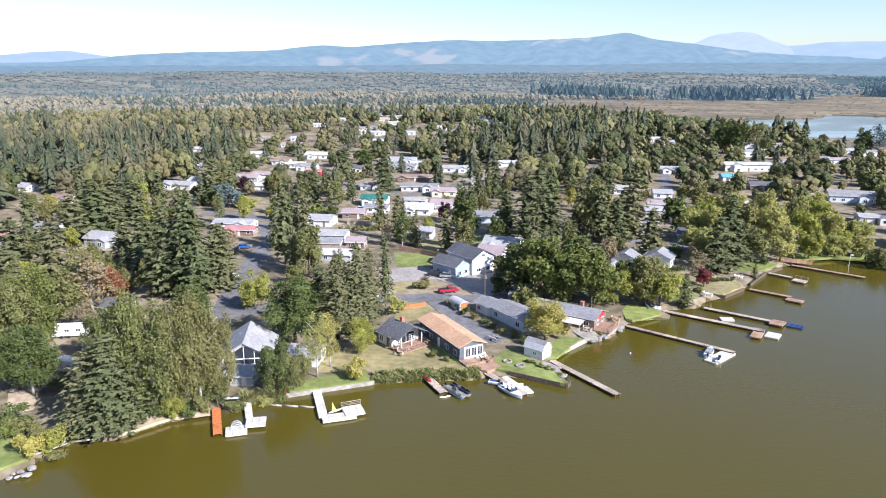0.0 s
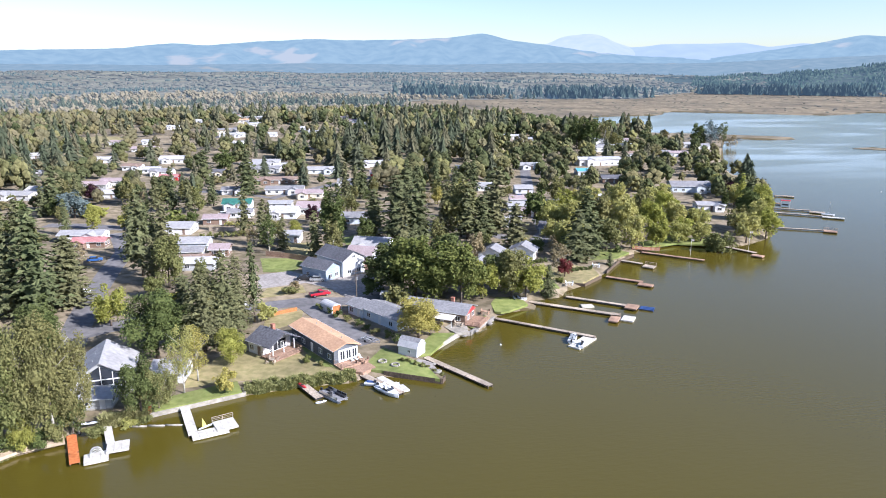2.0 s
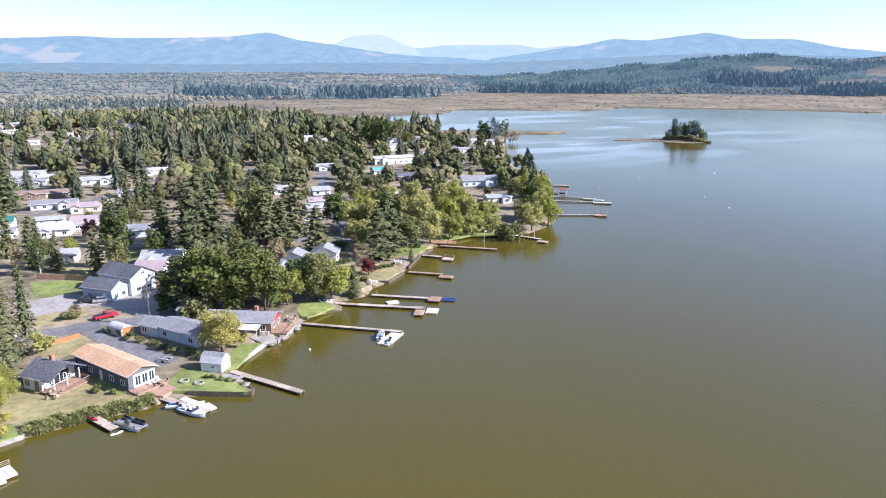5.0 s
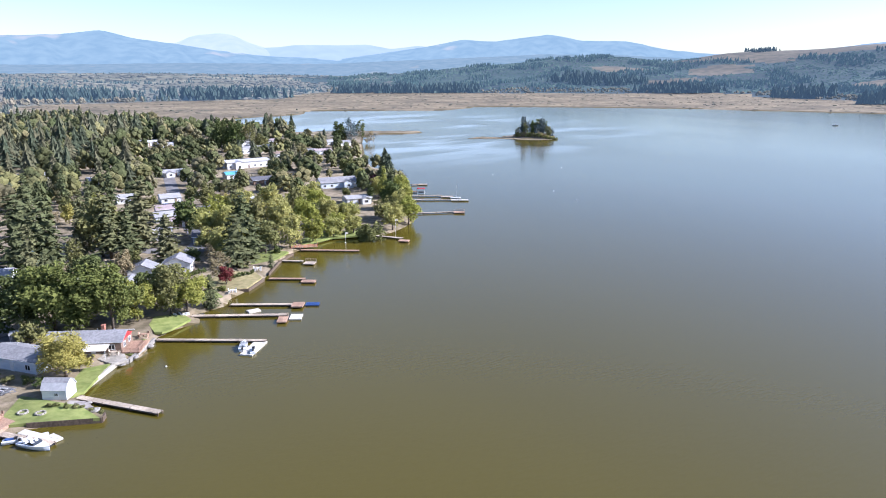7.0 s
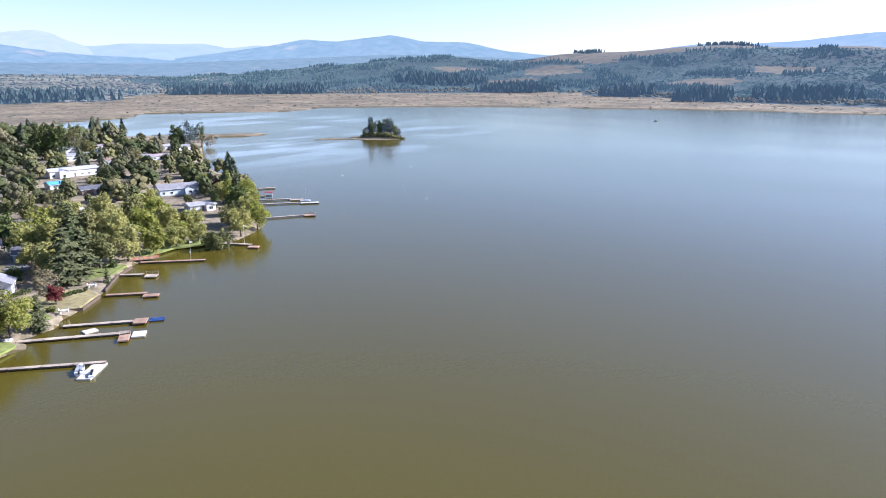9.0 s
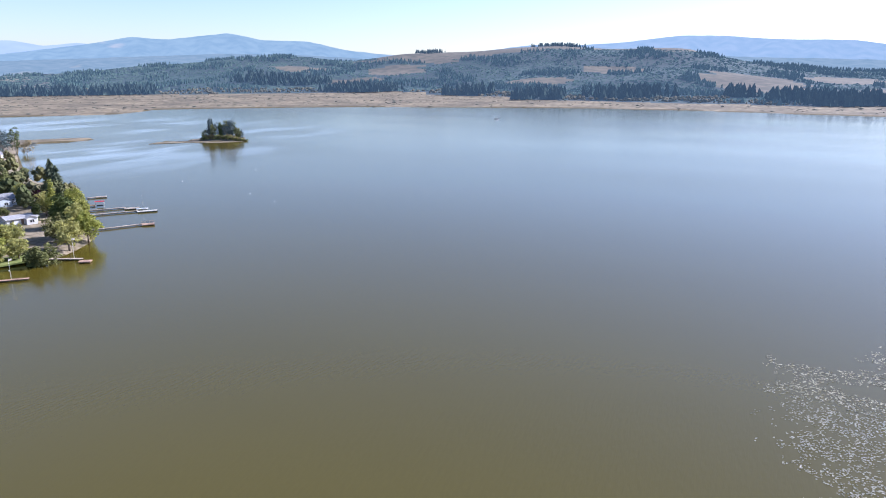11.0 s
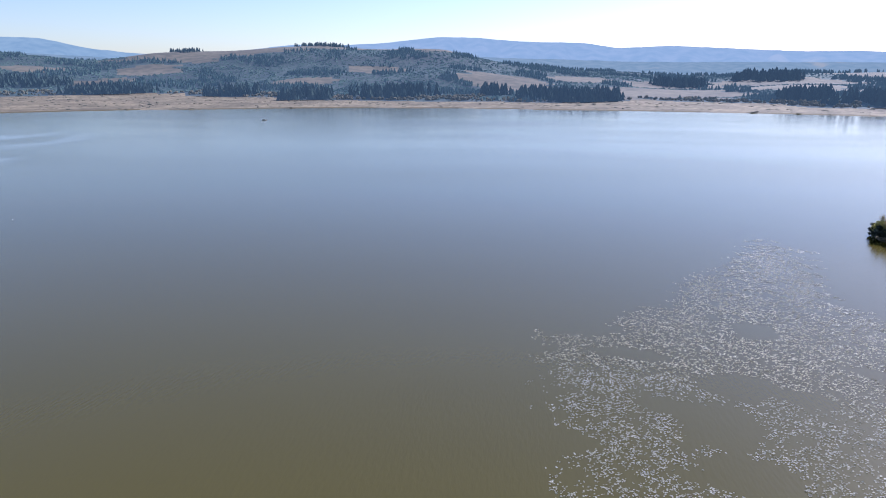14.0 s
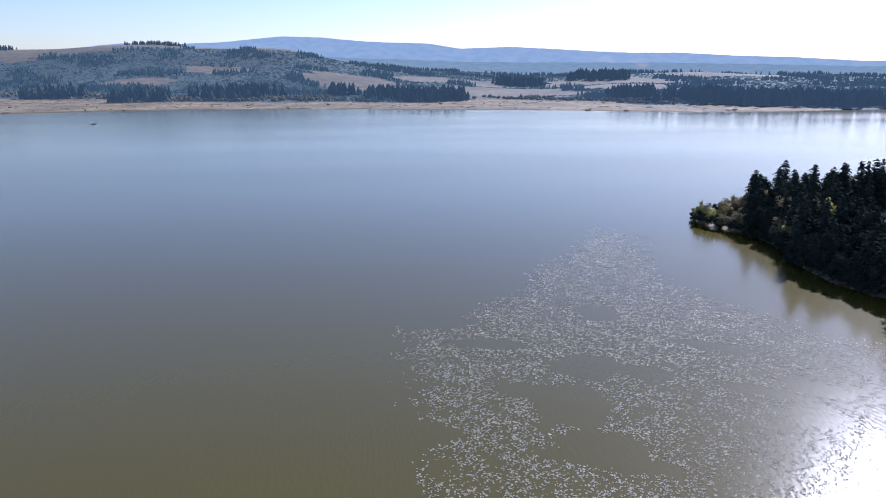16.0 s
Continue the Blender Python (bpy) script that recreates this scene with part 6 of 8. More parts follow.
for sx in (-2.5, 2.5):
    for sy in (-1.4, 1.4):
        bm = bmesh.new()
        rod(bm, (sx, sy, 0), (sx, sy, 2.55), 0.06)
        part("post", bm, M_WHITE, c)

# ---- the village ----
house(16.0, 217.3, -25.0, 8.2, 9.0, "white", "white", 3.0, 1.8)
house(20.2, 229.0, -20.0, 11.6, 10.0, "pale", "white", 3.0, 1.9)
house(-79.7, 263.5, -6.0, 14.8, 8.0, "white", "white", 2.8, 1.0)
house(-74.5, 252.7, -8.0, 10.8, 5.0, "red", "brown", 2.5, 1.0)
house(-11.4, 349.8, -6.0, 18.1, 8.0, "grey", "white", 2.8, 1.1)
house(-30.8, 313.8, -6.0, 11.8, 8.0, "teal", "white", 3.0, 1.6)
house(-28.1, 295.4, -6.0, 9.6, 7.0, "grey", "white", 2.6, 1.0)
house(-10.1, 292.1, -12.0, 10.9, 10.0, "white", "white", 2.9, 1.7)
house(0.0, 298.8, -12.0, 9.7, 9.0, "white", "white", 3.2, 1.8)
house(-12.5, 312.3, -8.0, 10.2, 5.0, "pale", "white", 2.6, 0.8)
house(-6.6, 247.8, -10.0, 6.5, 6.0, "pale", "white", 3.0, 1.1)
house(-38.8, 243.7, -6.0, 9.3, 8.0, "pale", "paleblue", 2.9, 1.2)
house(-47.7, 269.9, -10.0, 9.8, 9.0, "pale", "white", 2.8, 1.4)
house(-38.2, 231.6, -6.0, 7.7, 6.0, "white", "cream", 2.7, 1.0)
house(-29.5, 233.1, -6.0, 6.0, 6.0, "mauve", "brown", 2.7, 1.2)
house(-34.2, 217.7, -8.0, 10.5, 7.0, "white", "grey", 2.6, 1.0)
house(-36.8, 221.4, -4.0, 11.1, 6.0, "brown", "brown", 2.6, 1.0)
house(7.5, 417.2, -5.0, 18.8, 8.0, "pale", "paleblue", 2.8, 1.2)
house(-25.5, 458.6, -5.0, 16.3, 8.0, "pale", "white", 2.8, 1.2)
house(-23.4, 426.9, -5.0, 13.8, 8.0, "grey", "grey", 2.7, 1.2)
house(-14.9, 441.2, -5.0, 8.6, 6.0, "white", "white", 2.6, 1.0)
house(-16.7, 382.2, -5.0, 21.6, 7.0, "brown", "brown", 2.6, 1.2)
house(-35.6, 352.8, -5.0, 11.5, 7.0, "grey", "white", 2.6, 1.1)
house(-84.8, 483.1, -8.0, 18.2, 9.0, "white", "white", 3.0, 1.6)
house(-117.4, 554.4, -8.0, 18.2, 8.0, "mauve", "white", 2.7, 1.2)
house(-93.1, 352.9, -10.0, 9.4, 7.0, "white", "white", 2.7, 1.2)
house(-106.8, 382.4, -10.0, 12.8, 7.0, "mauve", "grey", 2.7, 1.2)
house(-130.3, 491.9, -8.0, 11.5, 7.0, "white", "white", 2.7, 1.2)
house(-156.1, 505.4, -8.0, 11.1, 7.0, "mauve", "white", 2.7, 1.2)
house(-129.2, 367.6, -20.0, 7.5, 8.0, "white", "white", 3.0, 1.4)
house(-134.9, 356.9, -16.0, 17.3, 8.0, "pale", "white", 2.8, 1.2)
house(-151.5, 431.9, -8.0, 8.1, 7.0, "white", "white", 2.7, 1.2)
house(-182.6, 523.7, -8.0, 17.9, 8.0, "white", "white", 2.7, 1.2)
house(-124.5, 607.8, -8.0, 12.0, 7.0, "white", "white", 2.7, 1.2)
house(-151.8, 607.9, -8.0, 13.1, 7.0, "mauve", "white", 2.7, 1.2)
house(-51.9, 416.9, -8.0, 11.5, 7.0, "charcoal", "cream", 2.7, 1.2)
house(-74.5, 403.3, -8.0, 9.9, 7.0, "red", "red", 2.7, 1.0)
house(-90.3, 436.8, -8.0, 9.4, 7.0, "white", "white", 2.7, 1.0)
house(-55.7, 579.7, -6.0, 13.1, 8.0, "white", "white", 3.2, 1.2)
house(-65.4, 661.3, -6.0, 21.4, 8.0, "white", "white", 3.0, 1.0)
house(-73.1, 711.1, -6.0, 20.7, 8.0, "white", "cream", 3.0, 1.0)
house(-52.4, 785.1, -6.0, 25.3, 9.0, "white", "white", 3.0, 1.0)
house(-56.8, 896.1, -6.0, 26.0, 9.0, "white", "white", 3.0, 1.0)
house(-88.7, 940.6, -6.0, 30.4, 9.0, "brown", "white", 3.0, 1.0)
house(-117.0, 846.4, -6.0, 15.1, 8.0, "white", "white", 3.0, 1.0)
house(-132.2, 761.6, -6.0, 12.4, 8.0, "white", "white", 3.0, 1.0)
house(-2.2, 710.5, -6.0, 11.4, 8.0, "white", "white", 3.6, 1.4)
house(7.1, 672.5, -6.0, 13.0, 8.0, "white", "white", 3.0, 1.0)
house(-32.7, 661.0, -6.0, 12.8, 8.0, "white", "white", 3.0, 1.0)
house(50.8, 817.4, -6.0, 13.2, 8.0, "white", "white", 3.0, 1.0)
house(45.9, 874.0, -6.0, 11.3, 8.0, "white", "white", 3.0, 1.0)
house(-27.5, 939.5, -6.0, 10.6, 8.0, "white", "white", 3.0, 1.0)
house(31.4, 463.5, -6.0, 7.5, 7.0, "white", "white", 2.8, 1.2)
house(40.0, 441.4, -6.0, 16.5, 7.0, "white", "white", 2.8, 1.0)
house(56.3, 446.6, -6.0, 18.2, 7.0, "pale", "white", 2.8, 1.0)
house(74.3, 446.5, -6.0, 11.0, 7.0, "white", "white", 2.8, 1.0)
house(39.0, 394.2, -6.0, 9.0, 7.0, "mauve", "red", 2.8, 1.4)
house(19.1, 366.7, -6.0, 7.7, 7.0, "grey", "white", 2.8, 1.2)
house(17.7, 275.4, -10.0, 10.3, 8.0, "grey", "paleblue", 3.0, 1.4)
house(176.0, 596.9, -4.0, 20.0, 9.0, "white", "white", 3.2, 1.0)
house(180.0, 569.6, -4.0, 16.3, 9.0, "white", "white", 3.2, 1.0)
house(182.7, 422.6, -4.0, 27.3, 12.0, "white", "white", 4.2, 1.0)
house(217.4, 494.4, -4.0, 17.4, 10.0, "pale", "white", 4.0, 1.0)
house(225.0, 520.1, -4.0, 6.4, 6.0, "white", "white", 6.0, 1.0)
house(156.9, 381.6, -4.0, 9.3, 8.0, "blue", "white", 2.8, 1.2)
house(104.2, 330.2, -8.0, 8.4, 8.0, "pale", "white", 2.8, 1.2)
house(89.5, 287.8, -8.0, 10.3, 7.0, "pale", "paleblue", 2.8, 1.2)
house(94.5, 302.2, -8.0, 10.3, 7.0, "mauve", "white", 2.8, 1.2)
house(75.8, 257.3, -20.0, 9.6, 8.0, "white", "white", 2.8, 1.4)
house(68.6, 258.3, -20.0, 6.0, 6.0, "white", "white", 2.8, 1.0)
house(89.8, 275.1, -20.0, 6.1, 6.0, "mauve", "brown", 2.8, 1.0)
house(108.2, 288.6, -6.0, 13.0, 9.0, "grey", "grey", 2.8, 1.2)
house(88.4, 243.2, -25.0, 8.4, 8.0, "charcoal", "blue", 2.8, 1.6)
house(67.3, 210.7, 60.0, 6.2, 8.0, "grey", "white", 3.2, 1.9)
house(56.7, 208.9, 60.0, 6.0, 8.0, "grey", "white", 3.2, 1.9)
house(48.9, 196.0, 60.0, 6.0, 8.0, "grey", "white", 3.0, 1.7)
house(88.0, 341.2, -8.0, 8.5, 8.0, "pale", "white", 2.8, 1.2)
house(91.8, 407.5, -8.0, 10.1, 8.0, "white", "white", 2.8, 1.2)
house(187.4, 319.0, -14.0, 19.1, 10.0, "grey", "paleblue", 3.4, 1.8)
house(171.1, 273.4, -14.0, 11.5, 8.0, "pale", "white", 2.8, 0.8)
house(258.1, 541.8, -8.0, 12.6, 9.0, "white", "white", 3.4, 1.2)
house(229.3, 506.0, -8.0, 17.9, 9.0, "white", "white", 3.4, 1.0)
house(255.6, 454.1, -8.0, 12.6, 8.0, "white", "white", 3.0, 1.0)
house(299.6, 495.7, -8.0, 9.3, 8.0, "white", "white", 3.0, 1.2)
house(221.2, 456.5, -8.0, 8.2, 8.0, "brown", "white", 3.0, 1.2)
house(247.8, 457.2, -8.0, 6.7, 8.0, "grey", "white", 3.0, 1.2)
house(293.3, 507.6, -8.0, 11.3, 8.0, "pale", "white", 3.0, 1.2)
house(161.8, 353.4, -8.0, 12.6, 9.0, "charcoal", "brown", 2.8, 1.2)
house(129.6, 305.6, -8.0, 8.1, 8.0, "white", "white", 2.8, 1.2)
house(134.7, 412.2, -8.0, 14.0, 8.0, "pale", "white", 2.8, 1.2)
house(-152.7, 238.6, -14.0, 9.2, 8.0, "red", "white", 3.0, 1.4)
house(-147.8, 255.8, -14.0, 12.0, 8.0, "grey", "white", 2.8, 1.4)
house(-117.7, 239.1, -18.0, 12.1, 9.0, "pale", "grey", 2.8, 1.6)
house(-173.1, 316.6, -14.0, 11.7, 8.0, "brown", "cream", 2.8, 1.4)
house(-211.1, 350.1, -14.0, 9.9, 8.0, "pale", "white", 2.8, 1.4)
house(-82.5, 167.0, -20.0, 7.1, 7.0, "charcoal", "grey", 2.6, 1.2)
house(-28.3, 136.1, -10.0, 6.0, 6.0, "pale", "white", 2.6, 1.2)
house(-67.6, 846.6, -6.0, 26.0, 9.0, "tan", "white", 3.0, 1.2)
house(59.2, 767.2, -6.0, 12.0, 8.0, "pale", "white", 3.0, 1.2)
house(-100.8, 392.0, -10.0, 11.0, 7.5, "mauve", "white", 2.8, 1.2)
house(-31.5, 445.0, -5.0, 18.0, 7.5, "pale", "grey", 2.8, 1.1)
house(0.5, 336.0, -8.0, 12.5, 7.5, "mauve", "cream", 2.8, 1.2)
house(-103.9, 452.0, -8.0, 11.0, 7.5, "brown", "white", 2.8, 1.2)
house(-82.6, 426.0, -8.0, 12.5, 7.5, "grey", "white", 2.8, 1.2)
house(-36.5, 284.0, -6.0, 9.0, 7.0, "mauve", "brown", 2.7, 1.1)
trailer(-85.8, 150.2, 8, 9, "white travel trailer parked among trees")
trailer(-74.4, 130.5, -20, 7, "white motorhome parked in tree shade")
# ---- vehicles ----
car(1.5, 182.8, 18, "red", True)
car(-2.3, 198.5, -8, "black", False, "beside the workshop")
car(1.3, 196.8, -8, "silver", False, "beside the workshop")
car(-61.6, 195.8, 70, "white", False, "on the lane")
car(-67.9, 231.8, 10, "blue", False, "beside a house")
car(-35.4, 299.4, 5, "white", False, "beside a house")
car(99.0, 317.7, 5, "blue", False, "on the street")
car(102.5, 312.1, 5, "black", False, "on the street")
car(-4.8, 422.8, 5, "silver", False, "beside a house")
car(118.6, 337.2, 5, "white", False, "on the street")
car(-19.5, 177.9, 4, "white", False, "on the shore street")
trailer(15.9, 227.0, -20, 6, "white camper trailer beside a house")
pole(10.7, 172.3, 10, "brown wooden utility pole with crossarms beside the street")
pole(-128.1, 248.7, 10, "pale wooden utility pole among trees")
pole(-32.5, 428.0, 10, "wooden utility pole beside the street")
pole(43.2, 267.2, 10, "wooden utility pole beside the lane")

# ---- docks ----
dock(-41.3, 116.3, -38.0, 106.7, 1.5, "rust-orange steel dock at the bank", M_RUST)
dock(-36.5, 119.5, -34.1, 112.1, 1.3, "white gangway to a swim float at the bank", M_WHITE_DECK, posts=False)
float_dock(-35.3, 108.2, 15, 3.6, 3.0, "white swim float with tubular hoops", M_WHITE_DECK)
float_dock(-32.6, 110.7, 10, 3.4, 3.2, "white square swim platform at the gangway", M_WHITE_DECK, 0.75, "swim_platform")
climbing_frame(-35.4, 108.9, 20, "white tubular hoops on a swim float")
dock(-24.2, 123.2, -21.1, 112.5, 1.6, "white floating gangway of a swim dock", M_WHITE_DECK, posts=False, float_=True)
float_dock(-18.5, 113.1, 17, 6.0, 2.5, "white floating platform at a gangway's end", M_WHITE_DECK)
float_dock(-16.2, 115.2, 21, 3.6, 3.6, "white boat-lift platform on the water", M_WHITE_DECK, 0.62, "boat_lift", True)
sail_board(-19.9, 114.6, 40, "yellow and white sailboard propped on a float")
dock(-4.2, 131.2, 0.1, 122.5, 1.7, "grey plank dock with a red kayak", M_WOOD_GREY, float_=True)
dock(8.7, 131.5, 15.4, 121.5, 1.5, "grey plank dock crowded with small craft", M_WOOD_GREY, float_=True)
dock(22.8, 137.7, 33.0, 121.5, 1.45, "long weathered plank dock", M_WOOD_GREY)
dock(43.9, 158.3, 63.3, 141.9, 1.2, "long pale plank dock with a boat", M_WOOD_GREY)
dock(55.9, 169.2, 75.2, 154.8, 1.5, "long dark plank dock with a square platform", M_WOOD_GREY)
dock(67.2, 171.4, 80.6, 160.9, 1.4, "weathered dock with a cedar platform", M_WOOD_GREY)
dock(85.7, 187.2, 94.0, 180.1, 1.5, "cedar plank dock on dark piles", M_WOOD_RED)
float_dock(93.5, 177.3, -42, 4.2, 2.6, "wide cedar dock end", M_WOOD_RED, 0.55, "dock_end")
dock(98.0, 203.4, 103.0, 198.3, 1.4, "short grey plank dock", M_WOOD_GREY)
float_dock(103.6, 195.1, -44, 3.6, 3.2, "grey square dock platform with rail", M_WOOD_GREY, 0.55, "dock_end", True)
dock(109.4, 212.1, 124.6, 198.4, 1.5, "long reddish plank dock", M_WOOD_RED)
lake_deck(112.2, 214.5, -28, 9.0, 4.5, "red-brown timber deck with railings above the water")
dock(141.5, 213.8, 146.8, 203.7, 1.5, "grey dock with an angled platform", M_WOOD_GREY)
float_dock(145.1, 200.5, -52, 3.8, 2.6, "angled cedar dock platform", M_WOOD_RED, 0.55, "dock_end")
dock(176.5, 239.0, 194.1, 229.5, 1.2, "long narrow pier on piles", M_WOOD_GREY)
float_dock(194.8, 227.8, -39, 4.7, 3.4, "railed platform at the pier's end", M_WOOD_RED, 0.55, "dock_end", True)
dock(196.0, 265.2, 212.4, 253.7, 1.3, "long pale plank pier", M_WOOD_GREY)
float_dock(214.1, 250.0, -39, 8.3, 2.4, "white floating pier end", M_WHITE_DECK, 0.55, "dock_end")
dock(202.4, 273.9, 215.5, 265.3, 1.3, "grey pier beside a boat", M_WOOD_GREY)
float_dock(215.4, 261.2, -39, 6.1, 3.0, "grey plank pier platform", M_WOOD_GREY, 0.55, "dock_end")
dock(209.4, 285.3, 213.0, 282.4, 1.8, "short reddish plank pier", M_WOOD_RED)
boat_canopy(212.5, 278.4, -40, 3.6, 2.2, "low red boat canopy on posts")
dock(223.8, 301.7, 229.7, 299.4, 1.8, "short grey plank pier", M_WOOD_GREY)
float_dock(229.5, 299.0, -39, 4.9, 3.0, "grey float at a short pier", M_WOOD_GREY, 0.5, "dock_end")
mast_boat(216.6, 256.2, -38, "white sailing dinghy with a bare mast")
float_dock(72.6, 152.2, -35, 2.4, 4.0, "square weathered swim platform", M_WOOD_RED, 0.6, "swim_platform", True)
float_dock(76.4, 152.4, -37, 3.0, 3.8, "grey floating swim platform", M_WHITE_DECK, 0.35, "swim_platform")
float_dock(80.9, 159.9, -39, 3.1, 3.8, "cedar swim platform beside a dock", M_WOOD_RED, 0.65, "swim_platform")
for k in range(3):
    float_dock(84.0 + k * 0.55, 157.9 + k * 0.75, -37, 3.6, 0.55, "blue floating boat lift pontoon", M_BLUE, 0.35, "boat_lift")
motor_boat(13.1, 122.9, -58, 6.2)
motor_boat(58.0, 142.2, 60, 5.0, "white open motorboat tied to the dock")
float_dock(59.4, 140.0, 41, 8.3, 2.9, "white floating platform with two jet skis", M_WHITE_DECK, 0.3)
jet_ski(58.4, 137.9, 60, "white jet ski with dark seat on a float", M_BLACK)
float_dock(70.2, 163.7, -5, 3.2, 2.2, "small white floating platform", M_WHITE_DECK, 0.3)
pontoon_boat(2.6, 123.2, -52)
kayak(-3.1, 128.0, 0.75, -60, "red kayak lying on a plank dock", M_RED)
kayak(0.3, 121.5, 0.15, 20, "white dinghy floating beside the dock", M_GELCOAT, 2.4)
float_dock(13.1, 128.2, -60, 4.0, 1.5, "pale catamaran float beside the dock", M_WHITE_DECK, 0.35)
float_dock(13.7, 126.4, -5, 4.0, 1.3, "white paddle float beside the dock", M_GELCOAT, 0.3)
float_dock(15.3, 123.7, 20, 3.2, 2.8, "white swim raft with upright panel", M_WHITE_DECK, 0.4)
jet_ski(10.4, 126.7, -20, "turquoise and white jet ski by the dock", M_BLUE)
kayak(-43.4, 118.9, 1.3, 8, "white upturned rowing boat on the bank", M_GELCOAT, 4.6)
motor_boat(53.8, 171.2, 0, 4.6, "small blue-trimmed boat on the bank")
kayak(-39.1, 118.7, 1.25, 5, "pale canoe lying on the bank", M_GELCOAT, 4.2)
log_boom(-32.6, 118.3, -23.5, 117.2, "pale floating log boom between docks")
for bx, by in ((40.8, 142.4), (285.5, 303.3), (340.0, 297.4), (258.6, 215.9), (127.8, 212.9)):
    buoy(bx, by, "small white mooring buoy on the lake")
motor_boat(837.7, 336.6, 100, 6.0, "small dark fishing boat far out on the lake")
buoy(269.7, 240.5, "small dark swim buoy on the lake")
post = thing("marker_post", -29.9, 122.3, height_at(-29.9, 122.3), 0, "orange-red wooden post at the end of the wall", "post")
part("shaft", box(bmesh.new(), 0, 0, 0.7, 0.42, 0.3, 1.5), M_RUST, post)
part("cap", box(bmesh.new(), 0, 0, 1.5, 0.5, 0.38, 0.12), M_RUST, post)
boat_trailer(11.8, 147.3, -48, "empty galvanised boat trailer on the drive")
planter(13.4, 135.7, "round pale stone fire ring on the lawn")
planter(15.8, 133.4, "round pale stone planter on the lawn")
patio_set(86.0, 195.6, "white garden table and chairs on a terrace", M_WHITE)
patio_set(71.1, 179.3, "white patio table and chairs by the water", M_WHITE)
patio_set(33.5, 153.4, "wicker patio table and chairs on a stone terrace", M_WOOD_GREY)
patio_set(9.2, 136.0, "cedar patio table and chairs on a brick terrace", M_WOOD_RED)
patio_set(41.7, 160.2, "cedar garden table and chairs on a lawn terrace", M_WOOD_RED)
patio_set(-9.2, 139.6, "weathered garden table and chairs below the porch", M_WOOD_GREY)
flagpole(145.7, 206.5, 7, "thin white flagpole at the dock")
flagpole(122.4, 203.5, 6, "thin pale flagpole on a dock")
for k, (bx, by) in enumerate(((-65.6, 95.1), (-64.9, 95.7), (-63.5, 94.8), (-64.5, 94.2), (-65.5, 93.9), (-63.7, 96.7))):
    boulder(bx, by, 0.35, 0.35 + 0.15 * (k % 3), 300 + k, "grey rounded boulder at the water's edge")
for k, (bx, by) in enumerate(((33.8, 147.9), (37.1, 150.4), (41.5, 155.1), (23.9, 133.7), (23.0, 132.5), (24.0, 129.8), (51.9, 165.4), (54.2, 167.5))):
    boulder(bx, by, 0.6, 0.45 + 0.15 * (k % 3), 320 + k, "grey stone on the lake bank")
driftwood(-63.5, 101.7, 0.5, 40, 5.0, "bleached driftwood log on the bank")
driftwood(-59.5, 104.9, 0.3, 10, 4.0, "bleached fallen trunk at the water's edge")


# ---- trees that stand out, west to east ----
tree("fir", "conifer", -73.6, 179.5, 25.6, 9.8)
tree("fir", "conifer", -65.9, 177.1, 27.5, 11.2)
tree("fir", "cedar", -61.9, 187.0, 18.5, 10.6)
tree("fir", "conifer", -86.9, 198.1, 18.5, 9.8)
tree("fir", "cedar", -98.5, 210.5, 13.4, 9.7)
tree("fir", "conifer", -126.5, 248.7, 20.6, 12.4)
tree("fir", "conifer", -123.4, 257.9, 20.2, 12.7)
tree("fir", "conifer", -120.2, 267.8, 17.7, 12.1)
tree("fir", "cedar", -130.3, 240.1, 17.0, 11.3)
tree("tall", "olive", -55.1, 112.6, 24.2, 8.3)
tree("tall", "olive", -50.7, 112.4, 24.5, 9.3)
tree("tall", "olive", -46.9, 113.6, 23.4, 8.4)
tree("tall", "olive", -43.3, 114.9, 23.6, 8.3)
tree("tall", "olive", -40.5, 117.6, 20.7, 6.2)
tree("fir", "conifer", -56.5, 108.4, 16.9, 10.5)
tree("fir", "cedar", -60.1, 109.1, 14.2, 9.3)
tree("shrub", "green", -49.5, 112.0, 3.4, 4.4)
tree("shrub", "lime", -48.2, 112.4, 4.9, 4.8)
tree("shrub", "green", -45.5, 113.2, 3.4, 4.6)
tree("shrub", "olive", -43.1, 114.1, 4.1, 4.8)
tree("shrub", "green", -52.5, 111.1, 3.2, 4.4)
tree("shrub", "green", -54.6, 110.5, 3.1, 4.4)
tree("round", "olive", -44.7, 115.4, 13.1, 6.6)
tree("shrub", "olive", -37.5, 116.7, 2.4, 5.5)
tree("shrub", "willow", -32.9, 118.9, 1.8, 4.4)
tree("shrub", "olive", -30.4, 119.8, 2.0, 4.0)
tree("shrub", "olive", -61.7, 100.3, 2.9, 4.2)
tree("shrub", "olive", -66.3, 103.9, 3.0, 5.5)
tree("shrub", "green", -73.2, 107.6, 4.5, 6.9)
tree("tall", "green", -76.6, 120.4, 15.3, 9.2)
tree("shrub", "green", -71.0, 122.8, 3.4, 7.4)
tree("round", "lime", -47.3, 112.6, 6.9, 4.6)
tree("round", "olive", -52.3, 112.6, 9.0, 5.5)
tree("round", "green", -41.1, 116.7, 8.3, 4.9)
tree("tall", "olive", -85.2, 131.9, 23.3, 10.8)
tree("tall", "hedge", -83.4, 136.1, 23.1, 10.4)
tree("tall", "olive", -90.6, 159.1, 14.2, 9.9)
tree("round", "olive", -91.4, 136.2, 16.9, 9.8)
tree("round", "green", -80.7, 122.8, 12.8, 9.7)
tree("round", "olive", -76.9, 122.8, 10.1, 7.6)
tree("open", "brown", -86.5, 163.9, 17.1, 11.6)
tree("round", "rust", -84.1, 170.3, 12.3, 7.1)
